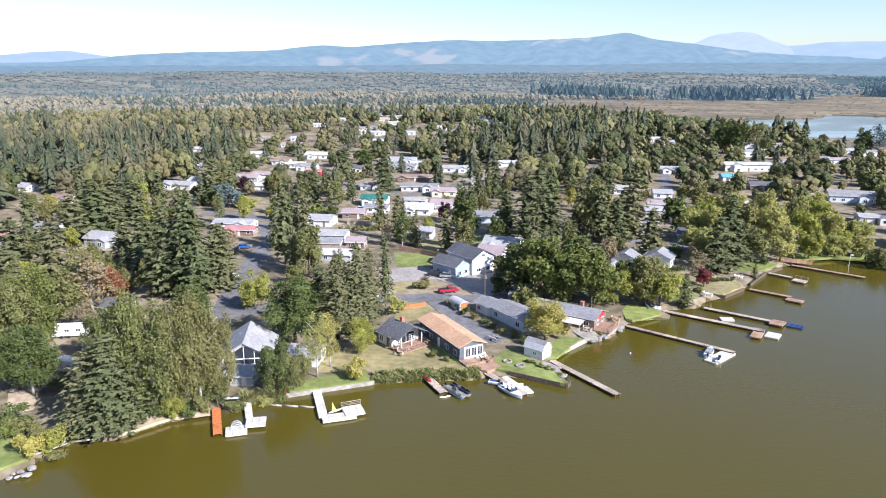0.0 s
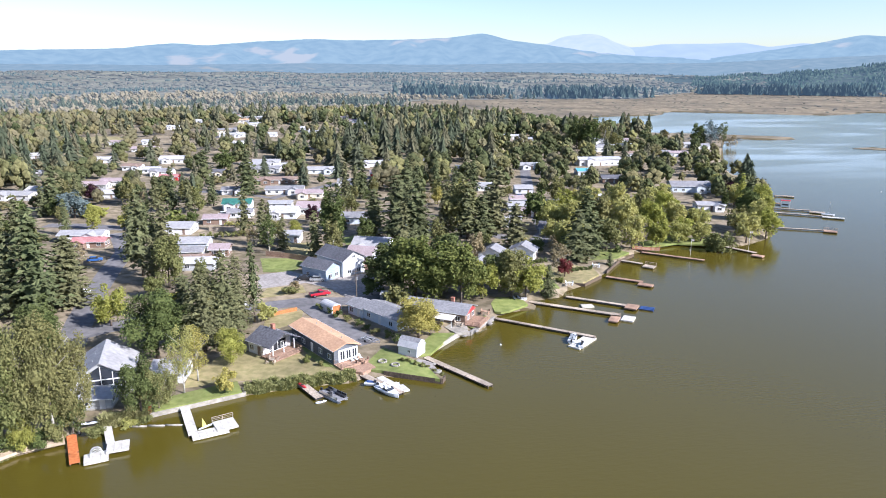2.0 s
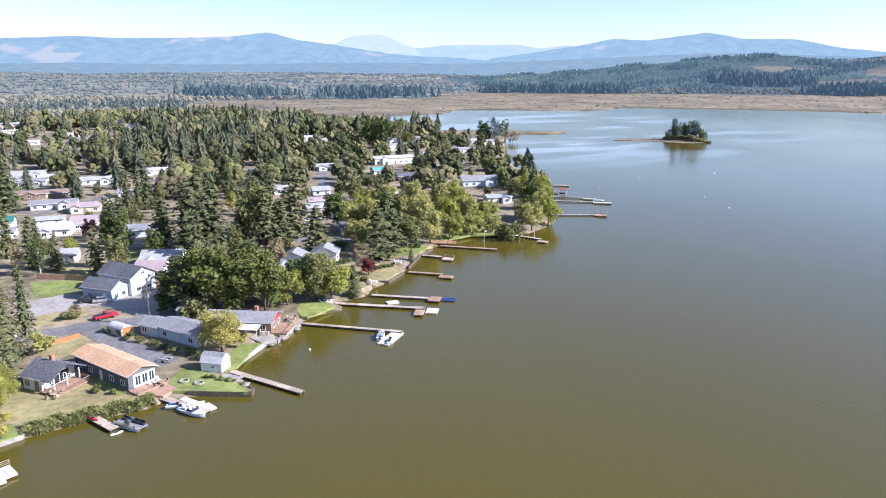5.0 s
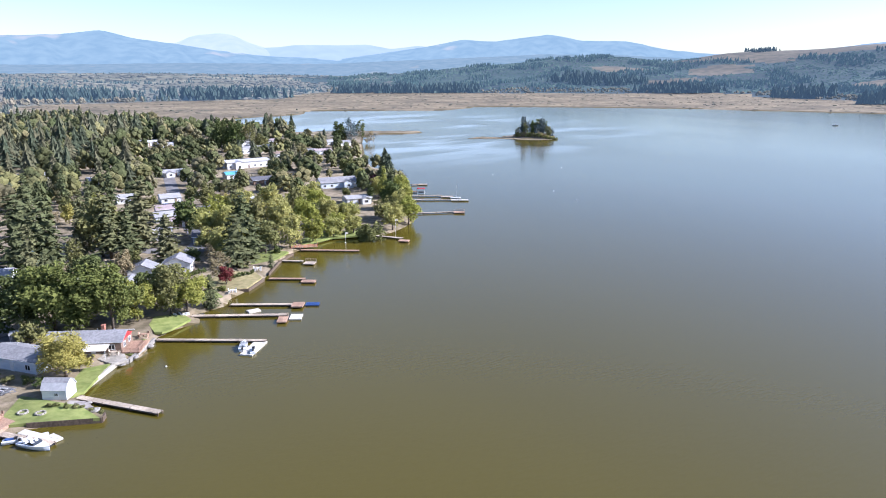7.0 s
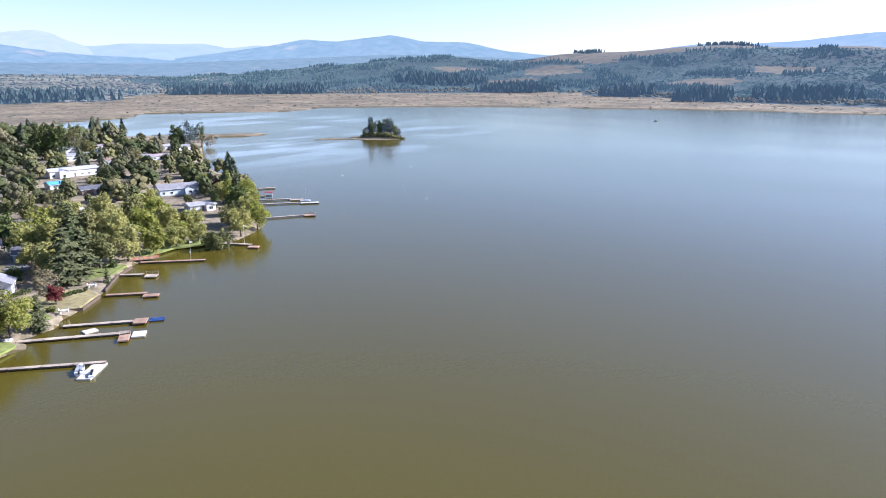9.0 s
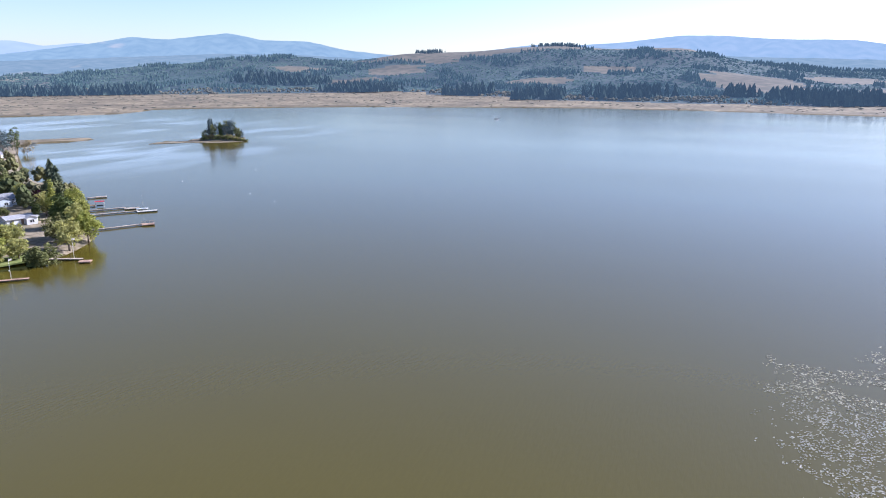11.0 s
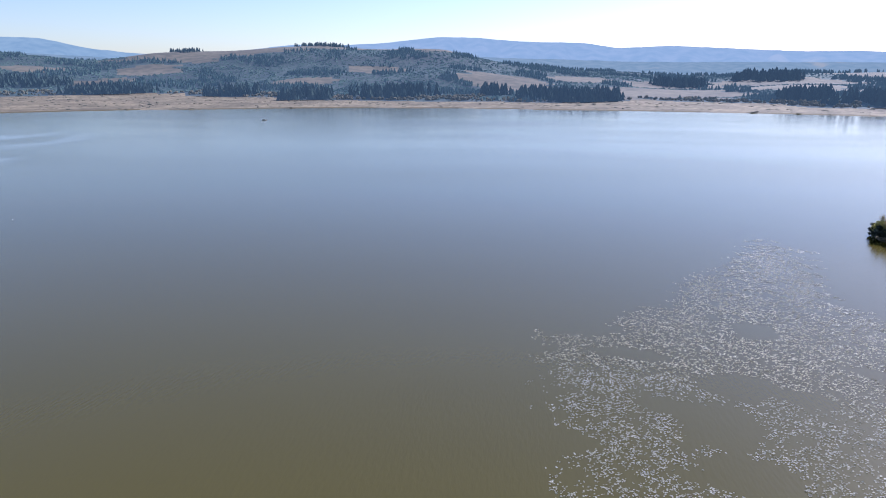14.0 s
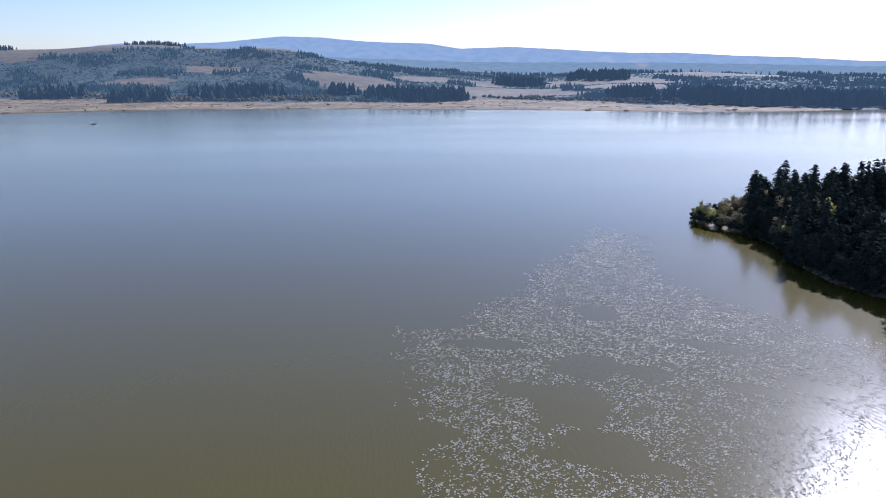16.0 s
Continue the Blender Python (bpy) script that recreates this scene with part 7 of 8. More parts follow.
tree("open", "brown", -83.2, 154.2, 7.5, 8.9)
tree("round", "olive", -92.9, 172.5, 16.4, 10.9)
tree("fir", "cedar", -110.9, 192.5, 18.0, 10.0)
tree("fir", "conifer", -125.6, 198.2, 17.6, 11.7)
tree("round", "green", -70.8, 136.1, 12.2, 8.0)
tree("round", "olive", -70.9, 148.8, 10.6, 7.6)
tree("shrub", "yellow", -65.3, 99.5, 4.1, 5.6)
tree("shrub", "lime", -63.5, 103.0, 4.9, 5.9)
tree("shrub", "olive", -61.7, 105.7, 3.5, 4.8)
tree("shrub", "olive", -70.2, 105.7, 3.5, 6.8)
tree("shrub", "hedge", -71.9, 103.9, 3.9, 4.9)
tree("round", "lime", -47.7, 168.9, 10.7, 7.8)
tree("round", "green", -33.0, 146.7, 15.5, 14.1)
tree("round", "green", -31.2, 121.7, 12.0, 7.8)
tree("round", "olive", -28.4, 122.7, 10.8, 6.3)
tree("open", "willow", -24.9, 128.3, 15.1, 5.5)
tree("open", "yellow", -23.1, 133.2, 12.4, 5.5)
tree("round", "lime", -17.6, 140.9, 8.7, 6.4)
tree("shrub", "yellow", -17.6, 127.7, 5.0, 5.0)
tree("fir", "cedar", -23.8, 148.7, 19.2, 8.1)
tree("fir", "cedar", -19.6, 152.3, 21.5, 8.2)
tree("fir", "conifer", -29.9, 163.8, 13.3, 7.1)
tree("pine", "conifer", -14.2, 164.6, 20.2, 5.7)
tree("fir", "cedar", -18.0, 163.8, 17.3, 7.1)
tree("shrub", "willow", -11.9, 165.8, 4.9, 6.3)
tree("fir", "conifer", -49.2, 211.7, 25.5, 7.6)
tree("fir", "conifer", -56.3, 231.8, 17.5, 6.7)
tree("round", "olive", -39.5, 198.0, 15.6, 9.8)
tree("open", "green", -13.9, 231.7, 13.7, 6.9)
tree("poplar", "green", 5.4, 231.6, 23.3, 5.2)
tree("poplar", "green", 9.0, 230.0, 23.1, 5.2)
tree("cone", "conifer", -105.6, 315.6, 21.1, 9.8)
tree("round", "bluespruce", -94.7, 304.7, 12.5, 11.5)
tree("round", "plum", -97.3, 342.9, 8.1, 7.6)
tree("cone", "conifer", -118.1, 391.4, 13.0, 8.7)
tree("fir", "conifer", -29.0, 349.3, 21.5, 10.3)
tree("fir", "conifer", -57.9, 415.8, 15.1, 8.9)
tree("round", "green", -48.1, 428.0, 14.5, 14.0)
tree("tall", "olive", -186.6, 502.2, 17.1, 17.4)
tree("tall", "olive", -177.8, 455.4, 18.2, 14.3)
tree("round", "lime", -70.2, 280.4, 6.1, 4.8)
tree("shrub", "lime", -87.2, 304.7, 5.8, 12.0)
tree("shrub", "hedge", -54.9, 292.0, 4.4, 10.7)
tree("round", "plum", 0.5, 278.0, 8.1, 6.0)
tree("shrub", "olive", -6.1, 185.9, 2.6, 5.3)
tree("round", "brown", -5.1, 189.5, 2.8, 3.2)
tree("shrub", "hedge", -2.3, 138.4, 1.8, 2.2)
tree("shrub", "olive", 0.7, 136.0, 1.5, 1.9)
tree("tall", "green", 20.0, 180.7, 14.8, 12.9)
tree("round", "hedge", 26.7, 176.9, 18.4, 15.8)
tree("tall", "hedge", 31.7, 173.2, 17.1, 12.0)
tree("round", "hedge", 37.7, 170.0, 15.6, 13.6)
tree("round", "lime", 44.0, 172.2, 11.3, 9.1)
tree("round", "green", 24.4, 192.2, 12.5, 13.1)
tree("round", "green", 38.2, 192.2, 14.1, 11.5)
tree("shrub", "green", 15.4, 180.8, 5.1, 7.7)
tree("shrub", "olive", 20.6, 172.3, 6.1, 7.4)
tree("round", "yellow", 23.0, 148.0, 9.6, 11.2)
tree("shrub", "yellow", 25.7, 148.7, 5.4, 6.5)
tree("fir", "conifer", 29.4, 239.6, 24.0, 10.8)
tree("fir", "conifer", 37.2, 237.9, 22.7, 10.4)
tree("fir", "conifer", 23.2, 252.7, 16.9, 9.2)
tree("fir", "conifer", 34.7, 252.7, 24.1, 10.6)
tree("cone", "cedar", 47.7, 243.8, 14.3, 7.8)
tree("fir", "cedar", 55.3, 239.5, 20.0, 9.4)
tree("fir", "conifer", 60.4, 239.5, 16.1, 8.6)
tree("fir", "cedar", 68.0, 248.1, 23.7, 12.8)
tree("round", "olive", 53.8, 243.7, 21.3, 14.5)
tree("cone", "bluespruce", 31.6, 231.5, 8.3, 4.3)
tree("round", "brown", 51.2, 210.1, 9.0, 6.5)
tree("round", "yellow", 107.3, 422.3, 7.5, 9.2)
tree("round", "lime", 56.0, 172.0, 11.5, 11.0)
tree("round", "olive", 52.3, 173.1, 13.6, 11.3)
tree("round", "green", 50.9, 181.7, 11.1, 9.6)
tree("cone", "conifer", 62.5, 172.6, 9.0, 4.6)
tree("round", "red", 72.9, 187.8, 5.5, 5.1)
tree("open", "brown", 72.5, 192.1, 9.5, 7.6)
tree("fir", "conifer", 83.2, 204.9, 16.7, 9.6)
tree("fir", "conifer", 90.7, 210.0, 13.9, 9.5)
tree("round", "green", 73.1, 215.4, 5.9, 6.4)
tree("cone", "conifer", 91.8, 198.3, 4.3, 2.4)
tree("round", "olive", 111.5, 301.4, 12.4, 9.0)
tree("round", "green", 87.4, 257.2, 15.0, 11.2)
tree("round", "yellow", 71.1, 223.9, 4.8, 4.7)
tree("round", "willow", 82.8, 225.9, 8.6, 10.0)
tree("willow", "willow", 90.3, 220.3, 10.7, 10.7)
tree("willow", "olive", 97.4, 213.9, 12.2, 10.6)
tree("round", "willow", 107.6, 216.0, 11.4, 10.0)
tree("willow", "lime", 118.2, 219.1, 10.5, 9.5)
tree("willow", "willow", 128.0, 221.0, 9.0, 9.3)
tree("round", "willow", 136.3, 220.7, 7.6, 8.6)
tree("willow", "olive", 137.2, 209.7, 10.0, 10.4)
tree("willow", "willow", 152.1, 217.5, 11.7, 11.0)
tree("round", "lime", 163.4, 222.5, 11.4, 10.0)
tree("willow", "willow", 88.7, 248.0, 12.1, 10.5)
tree("willow", "willow", 95.7, 242.1, 13.5, 11.2)
tree("round", "olive", 103.9, 236.7, 15.2, 11.1)
tree("willow", "willow", 113.1, 235.1, 15.3, 11.2)
tree("willow", "lime", 124.5, 237.0, 13.4, 10.6)
tree("round", "willow", 135.3, 237.1, 11.3, 9.9)
tree("willow", "willow", 144.1, 235.8, 9.6, 9.1)
tree("willow", "olive", 157.3, 231.7, 9.8, 9.3)
tree("round", "willow", 166.1, 231.7, 12.0, 10.3)
tree("willow", "lime", 101.3, 265.9, 13.0, 10.3)
tree("willow", "willow", 111.6, 263.1, 14.7, 11.3)
tree("round", "willow", 122.4, 261.3, 15.3, 11.4)
tree("willow", "olive", 132.8, 259.7, 14.0, 10.6)
tree("willow", "green", 174.1, 249.7, 14.0, 11.0)
tree("round", "lime", 180.7, 248.4, 10.9, 9.1)
tree("poplar", "lime", 182.1, 267.8, 16.4, 4.3)
tree("cone", "conifer", 194.6, 278.6, 13.6, 5.0)
tree("round", "plum", 199.4, 303.1, 7.3, 6.5)
tree("poplar", "green", 176.5, 270.1, 9.9, 3.7)
tree("round", "brown", 164.3, 326.8, 8.9, 11.4)
tree("round", "willow", 203.9, 321.1, 8.2, 8.7)
tree("round", "olive", 220.7, 360.6, 10.1, 12.4)
tree("fir", "conifer", 96.4, 229.8, 18.8, 9.1)
tree("fir", "cedar", 68.3, 223.0, 15.7, 8.9)
for k, (x, y, h, w, leaf) in enumerate([(309, 517, 20, 13, "green"), (317, 512, 23, 14, "bluespruce"), (324, 508, 21, 10, "green"), (329, 503, 15, 10, "brown"), (313, 506, 12, 11, "bluespruce"),
                                         (204, 513, 25, 13, "green"), (213, 507, 27, 14, "green"), (222, 502, 24, 12, "olive"), (229, 499, 13, 11, "olive")]):
    # tall airy trees at the far point
    tree(("tall", "open", "round")[k % 3] if w > 10 else "open", leaf, x, y, h, w, 1)
tree("cone", "conifer", 265, 519, 21, 9)
tree("cone", "conifer", 238, 510, 19, 9)
tree("shrub", "green", 100.5, 211.8, 2.6, 3.9)
tree("shrub", "olive", 83.9, 202.4, 1.9, 4.8)
tree("shrub", "hedge", 69.6, 182.9, 1.7, 4.0)
for k in range(9):
    # hedge along the drive
    tree("shrub", "green" if k % 3 else "olive", 1.6 + k * 2.05 + 0.3 * math.sin(k * 2), 171.5 - k * 3.25, 1.9 + 0.4 * math.sin(k), 3.0)
def reed_bed(label, line, depth, n, tall, seed):
    """Tufts of reeds and rank grass along a bank; the line runs along the water's edge."""
    rng = np.random.RandomState(seed)
    pts = np.array(line, float)
    step = np.hypot(*np.diff(pts, axis=0).T)
    at = np.concatenate([[0], np.cumsum(step)])
    u = rng.uniform(0, at[-1], n)
    x, y = np.interp(u, at, pts[:, 0]), np.interp(u, at, pts[:, 1])
    back = depth * rng.rand(n)
    y = y + back + 0.3 * np.sin(x * 1.3)
    z = ground_height(x, y) - 0.05
    swell = 0.75 + 0.3 * waves2(x, y, 3.0, seed) + 0.25 * (1 - back / depth)
    h = tall * rng.uniform(0.6, 1.15, n) * swell
    a, lean = rng.uniform(0, 6.28, n), rng.uniform(0.2, 0.8, n)
    w = rng.uniform(0.09, 0.2, n)
    dx, dy = np.cos(a), np.sin(a)
    base = np.stack([x, y, z], 1)
    side = np.stack([-dy * w, dx * w, 0 * w], 1)
    mid = base + np.stack([dx * lean * h * 0.35, dy * lean * h * 0.35, h * 0.6], 1)
    tip = base + np.stack([dx * lean * h, dy * lean * h, h * 0.95], 1)
    v = np.stack([base - side, base + side, mid + side * 0.8, mid - side * 0.8, tip], 1).reshape(-1, 3)
    f = (np.array([[0, 1, 2], [0, 2, 3], [3, 2, 4]])[None] + (np.arange(n) * 5)[:, None, None]).reshape(-1, 3)
    return tagged(new("reeds", raw_mesh("reeds", v, f, LEAVES["reed"])), label, "reeds", kind="stuff")


reed_bed("rank green reeds and grass along the bank", [(-13.8, 126.9), (-9, 127.7), (-3, 128.5), (3, 128.8), (7.4, 129.2)], 3.0, 6400, 1.05, 91)
reed_bed("olive rushes on the bank beside the gangway", [(-37.4, 117.8), (-34, 119.2), (-30.2, 121.2)], 2.6, 2400, 1.6, 92)
reed_bed("rough grass on the wooded bank", [(-54, 106.4), (-48, 112.0), (-42.2, 114.6)], 1.8, 1500, 1.0, 93)
for k in range(7):
    tree("shrub", "olive", 17.5 + k * 1.2, 135.5 - k * 1.1 + 0.4 * math.sin(k * 2), 1.0 + 0.2 * math.sin(k), 1.6)

def hedge(ax, ay, bx, by, n, h, leaf="hedge"):
    """A row of clipped shrubs."""
    for k in range(n):
        u = (k + 0.5) / n
        tree("shrub", leaf, round(ax + (bx - ax) * u, 1), round(ay + (by - ay) * u, 1), h * (1 + 0.08 * math.sin(k * 2.3)), 1.35 * math.hypot(bx - ax, by - ay) / n)


hedge(-31.0, 378.7, -13.6, 382.7, 8, 3.4)
hedge(-92.9, 304.7, -86.5, 312.8, 6, 3.2, "lime")
hedge(-61.9, 285.0, -47.0, 287.2, 8, 2.6)
hedge(-39.2, 257.6, -20.2, 259.5, 9, 2.4, "olive")
hedge(-33.0, 278.1, -19.1, 275.9, 7, 2.2, "willow")
hedge(-17.7, 272.6, -9.8, 269.5, 5, 2.4, "olive")
hedge(65.2, 201.1, 72.8, 203.9, 6, 2.0, "green")
hedge(73.3, 192.4, 84.1, 193.6, 7, 1.4, "green")

# ---- the rest of the village trees ----
def free_spots(px, py, clear=2.5, trees_too=True):
    ok = signed_distance(px, py, LAKE) > 4
    for x, y, r in HOUSES:
        ok &= np.hypot(px - x, py - y) > r + clear
        # nothing tall right in front of a house as seen from the lake
        d = math.hypot(x, y)
        ux, uy = x / d, y / d
        a, c = (px - x) * ux + (py - y) * uy, np.abs((px - x) * uy - (py - y) * ux)
        ok &= ~((a < 0) & (a > -15 - r) & (c < r * 0.75))
    for x, y, r in PAVED:
        ok &= np.hypot(px - x, py - y) > r + 1.5
    if trees_too:
        for x, y, r in STANDING:
            ok &= np.hypot(px - x, py - y) > r * 0.9
    return ok


def sight_cap(px, py, hs):
    """Trees in front of a house stay below the line of sight to it from over the lake."""
    hs = np.array(hs, float)
    for x, y, r in HOUSES:
        d = math.hypot(x, y)
        ux, uy = x / d, y / d
        a, c = (x - px) * ux + (y - py) * uy, np.abs((px - x) * uy - (py - y) * ux)
        zone = (a > 0) & (a < 130) & (c < r * 0.6) & (np.sin(px * 12.9 + py * 78.2) < 0.55)
        hs = np.where(zone, np.minimum(hs, np.maximum(2.2, 60 * (a - r * 0.5) / d + 1.2)), hs)
    return hs


KEEP_OPEN = [[(-47.4, 142.2), (-38.6, 142.2), (-56.5, 239.8), (-67.5, 239.9)],
             [(-28.8, 120.3), (-14.1, 125.2), (8.3, 125.1), (24.3, 122.6), (42.6, 152.1), (25.5, 181.7), (11.4, 207.0), (-18.1, 231.7), (-11.7, 163.7), (-18.4, 148.7), (-26.5, 136.0)],
             [(42.8, 159.8), (53.3, 164.9), (89.9, 191.2), (140.1, 207.6), (146.8, 221.7), (113.6, 218.2), (89.9, 214.3), (71.8, 198.5), (60.9, 180.4), (49.1, 174.1)]]
# a dry field beyond the western houses
patch("dry_field", "sun-bleached hay field among trees", [(-208, 625), (-196, 612), (-168, 616), (-156, 640), (-160, 678), (-184, 690), (-206, 676)], M_DRY_LAWN, 0.08, "field")
PAVED.extend([(-184, 655, 32), (-176, 612, 20), (-168, 585, 12)])
STREETS = [("fir", "conifer", 0.16), ("fir", "cedar", 0.20), ("round", "olive", 0.2), ("tall", "olive", 0.12), ("round", "green", 0.14), ("open", "brown", 0.08), ("round", "lime", 0.04), ("round", "yellow", 0.02), ("cone", "conifer", 0.04)]
px, py, rng = scatter(-46, 40, 150, 345, 6.6, 11)
ok = free_spots(px, py)
for region in KEEP_OPEN:
    ok &= signed_distance(px, py, region) > 3
bear = bearing_of(px, py)
ok &= (rng.rand(len(px)) < np.where(bear < -16, 0.9, np.where(bear < 5, 0.62, 0.75)))
taken = []
for x, y in zip(px[ok], py[ok]):
    if all((x - a) ** 2 + (y - c) ** 2 > 30 for a, c in taken) and len(taken) < 250:
        taken.append((x, y))
        s, l, _ = STREETS[rng.choice(len(STREETS), p=[q[2] for q in STREETS])]
        west = bearing_of(x, y) < -16
        tall = {"fir": rng.uniform(13, 23), "cone": rng.uniform(8, 14), "tall": rng.uniform(11, 17)}.get(s, rng.uniform(7, 12)) * (1.0 if west else 0.85)
        if bearing_of(x, y) > 16 and s in ("fir", "cone") and float(signed_distance(np.array([x]), np.array([y]), LAKE)[0]) < 55:
            s, l, tall = "willow", ("willow", "lime")[len(taken) % 2], rng.uniform(8, 12)
        low = float(sight_cap(np.array([x]), np.array([y]), [tall])[0])
        if low < 6:
            s, l = ("shrub", "olive") if low < 4 else ("round", "olive")
        tree(s, l, round(float(x), 1), round(float(y), 1), round(low, 1))

for ring, (r0, r1, gap) in enumerate([(345, 600, 8.6), (600, 960, 10.5)]):
    fir_shapes = [tiered_template(k, (9, 7)[ring], (11, 9)[ring], (56, 14)[ring], (0.055, 0.08)[ring]) for k in range(5)]
    leaf_shapes = [lobed_template(20 + k, (9, 8)[ring], (140, 22)[ring], (0.06, 0.09)[ring]) for k in range(6)]
    px, py, rng = scatter(-42, 42, r0, r1, gap, 21 + ring)
    bear, rad = bearing_of(px, py), np.hypot(px, py)
    patchy = waves2(px, py, 170, 9)
    # the tall fir groves west of the village and before the marsh
    west = (bear < -17 + 2 * patchy) & (rad < 590 + 60 * patchy)
    middle = (bear > 1.5 + 2 * patchy) & (bear < 15) & (rad > 400) & (rad < 660)
    grove = west | middle
    village = (bear > -17) & (bear < 5) & (rad < 800) & ~grove
    streets = (bear > 15) & (rad < 640)
    thick = np.where(west, 0.85, np.where(middle, 0.52, np.where(village, 0.5 + 0.22 * patchy, np.where(streets, 0.55, 0.95))))
    ok = free_spots(px, py, 2, False) & ~marsh_mask(px, py) & (rng.rand(len(px)) < thick)
    firs = rng.rand(len(px)) < np.where(west, 0.62, np.where(middle, 0.42, np.where(bear < -15, 0.14, np.where(streets, 0.02, 0.30)))) + 0.22 * patchy
    hs = np.where(firs, rng.uniform(13, 22, len(px)), rng.uniform(9, 17, len(px)))
    hs = hs * np.where(grove, rng.uniform(0.85, 1.45, len(px)), np.where(village | streets, 0.72, 1.0))
    hs = np.where(firs, hs, np.minimum(hs, 19))
    hs = sight_cap(px, py, hs)
    firs &= hs > 6
    wide = rng.uniform(0.95, 1.45, len(px))
    kind = rng.rand(len(px))
    tan = np.where((bear < -8) & (rad > 560), 0.5, np.where(bear > 2, 0.11, 0.17))
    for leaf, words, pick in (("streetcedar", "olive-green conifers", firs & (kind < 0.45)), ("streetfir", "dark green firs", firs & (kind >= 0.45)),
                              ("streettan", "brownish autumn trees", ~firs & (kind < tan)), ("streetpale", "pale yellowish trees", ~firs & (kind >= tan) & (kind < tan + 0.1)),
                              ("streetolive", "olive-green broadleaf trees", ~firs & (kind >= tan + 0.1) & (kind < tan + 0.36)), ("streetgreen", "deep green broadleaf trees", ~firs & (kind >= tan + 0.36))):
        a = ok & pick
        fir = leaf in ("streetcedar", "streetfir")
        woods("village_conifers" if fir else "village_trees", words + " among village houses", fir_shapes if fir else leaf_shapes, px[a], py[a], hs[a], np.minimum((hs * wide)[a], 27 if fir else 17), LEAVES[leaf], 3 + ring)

# ---- far woods ----
far_firs = [fir_template(40 + k, 3, 8) for k in range(5)]
thin_firs = [tiered_template(80 + k, 5, 8, 8, 0.09) for k in range(4)]
thin_leaf = [lobed_template(90 + k, 4, 6, 0.12) for k in range(4)]
far_lump = [lump_template(70 + k) for k in range(5)]
hill_firs = [fir_template(100 + k, 2, 6) for k in range(5)]
young_firs = [fir_template(110 + k, 1, 5) for k in range(6)]
# dark stands of tall firs: bearing, distance, half width in degrees, half depth in metres
STANDS = [(57.5, 1960, 3.4, 50), (71.5, 1500, 2.2, 60), (78.2, 1500, 3.5, 60), (92.5, 1440, 4.0, 100), (119, 1400, 7.5, 110), (66, 1720, 2.0, 60),
          (62.8, 2880, 1.2, 60), (72.9, 2900, 1.9, 60), (106.5, 2420, 2.6, 90), (86.5, 1560, 1.5, 60), (36.5, 1900, 5.8, 55), (22, 1580, 5.0, 70), (12, 1560, 5.0, 60),
          (100.5, 2200, 2.2, 90), (51, 2200, 4.0, 60), (109, 1500, 2.0, 60)]


def in_stands(px, py):
    r, b = np.hypot(px, py), bearing_of(px, py)
    out = np.zeros(np.shape(px), bool)
    wob = 0.4 * waves2(px, py, 120, 66)
    for fb, fr, db, dr in STANDS:
        out |= ((b - fb) / db) ** 2 + ((r - fr) / dr) ** 2 < 1 + wob
    return out


for ring, (r0, r1, gap, grow) in enumerate([(960, 1500, 15, 0.8), (1500, 2300, 19, 0.72), (2300, 3400, 28, 0.72)]):
    px, py, rng = scatter(-44, 36, r0, r1, gap, 31 + ring)
    rad, bear = np.hypot(px, py), bearing_of(px, py)
    belts = waves2(px * 0.45, py * 1.25, 420, 41)
    ok = ~marsh_mask(px, py) & (signed_distance(px, py, LAKE) > 6) & (waves2(px * 0.5, py * 1.6, 380, 43) < (0.9, 0.62, 0.55)[ring])
    firs = belts + 0.25 * rng.randn(len(px)) > np.where(bear > 6, 0.2, 0.7 - 0.1 * ring)
    hs = np.where(firs, rng.uniform(11, 22, len(px)), rng.uniform(7, 14, len(px))) * grow
    a = ok & firs
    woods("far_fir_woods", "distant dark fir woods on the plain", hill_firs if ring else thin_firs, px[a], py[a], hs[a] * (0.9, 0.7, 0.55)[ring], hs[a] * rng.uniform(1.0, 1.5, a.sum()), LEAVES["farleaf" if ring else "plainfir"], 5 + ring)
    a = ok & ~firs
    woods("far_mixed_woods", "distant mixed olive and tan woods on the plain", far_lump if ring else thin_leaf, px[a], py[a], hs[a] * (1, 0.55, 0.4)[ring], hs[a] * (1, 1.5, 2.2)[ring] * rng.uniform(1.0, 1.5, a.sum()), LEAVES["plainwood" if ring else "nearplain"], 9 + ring)

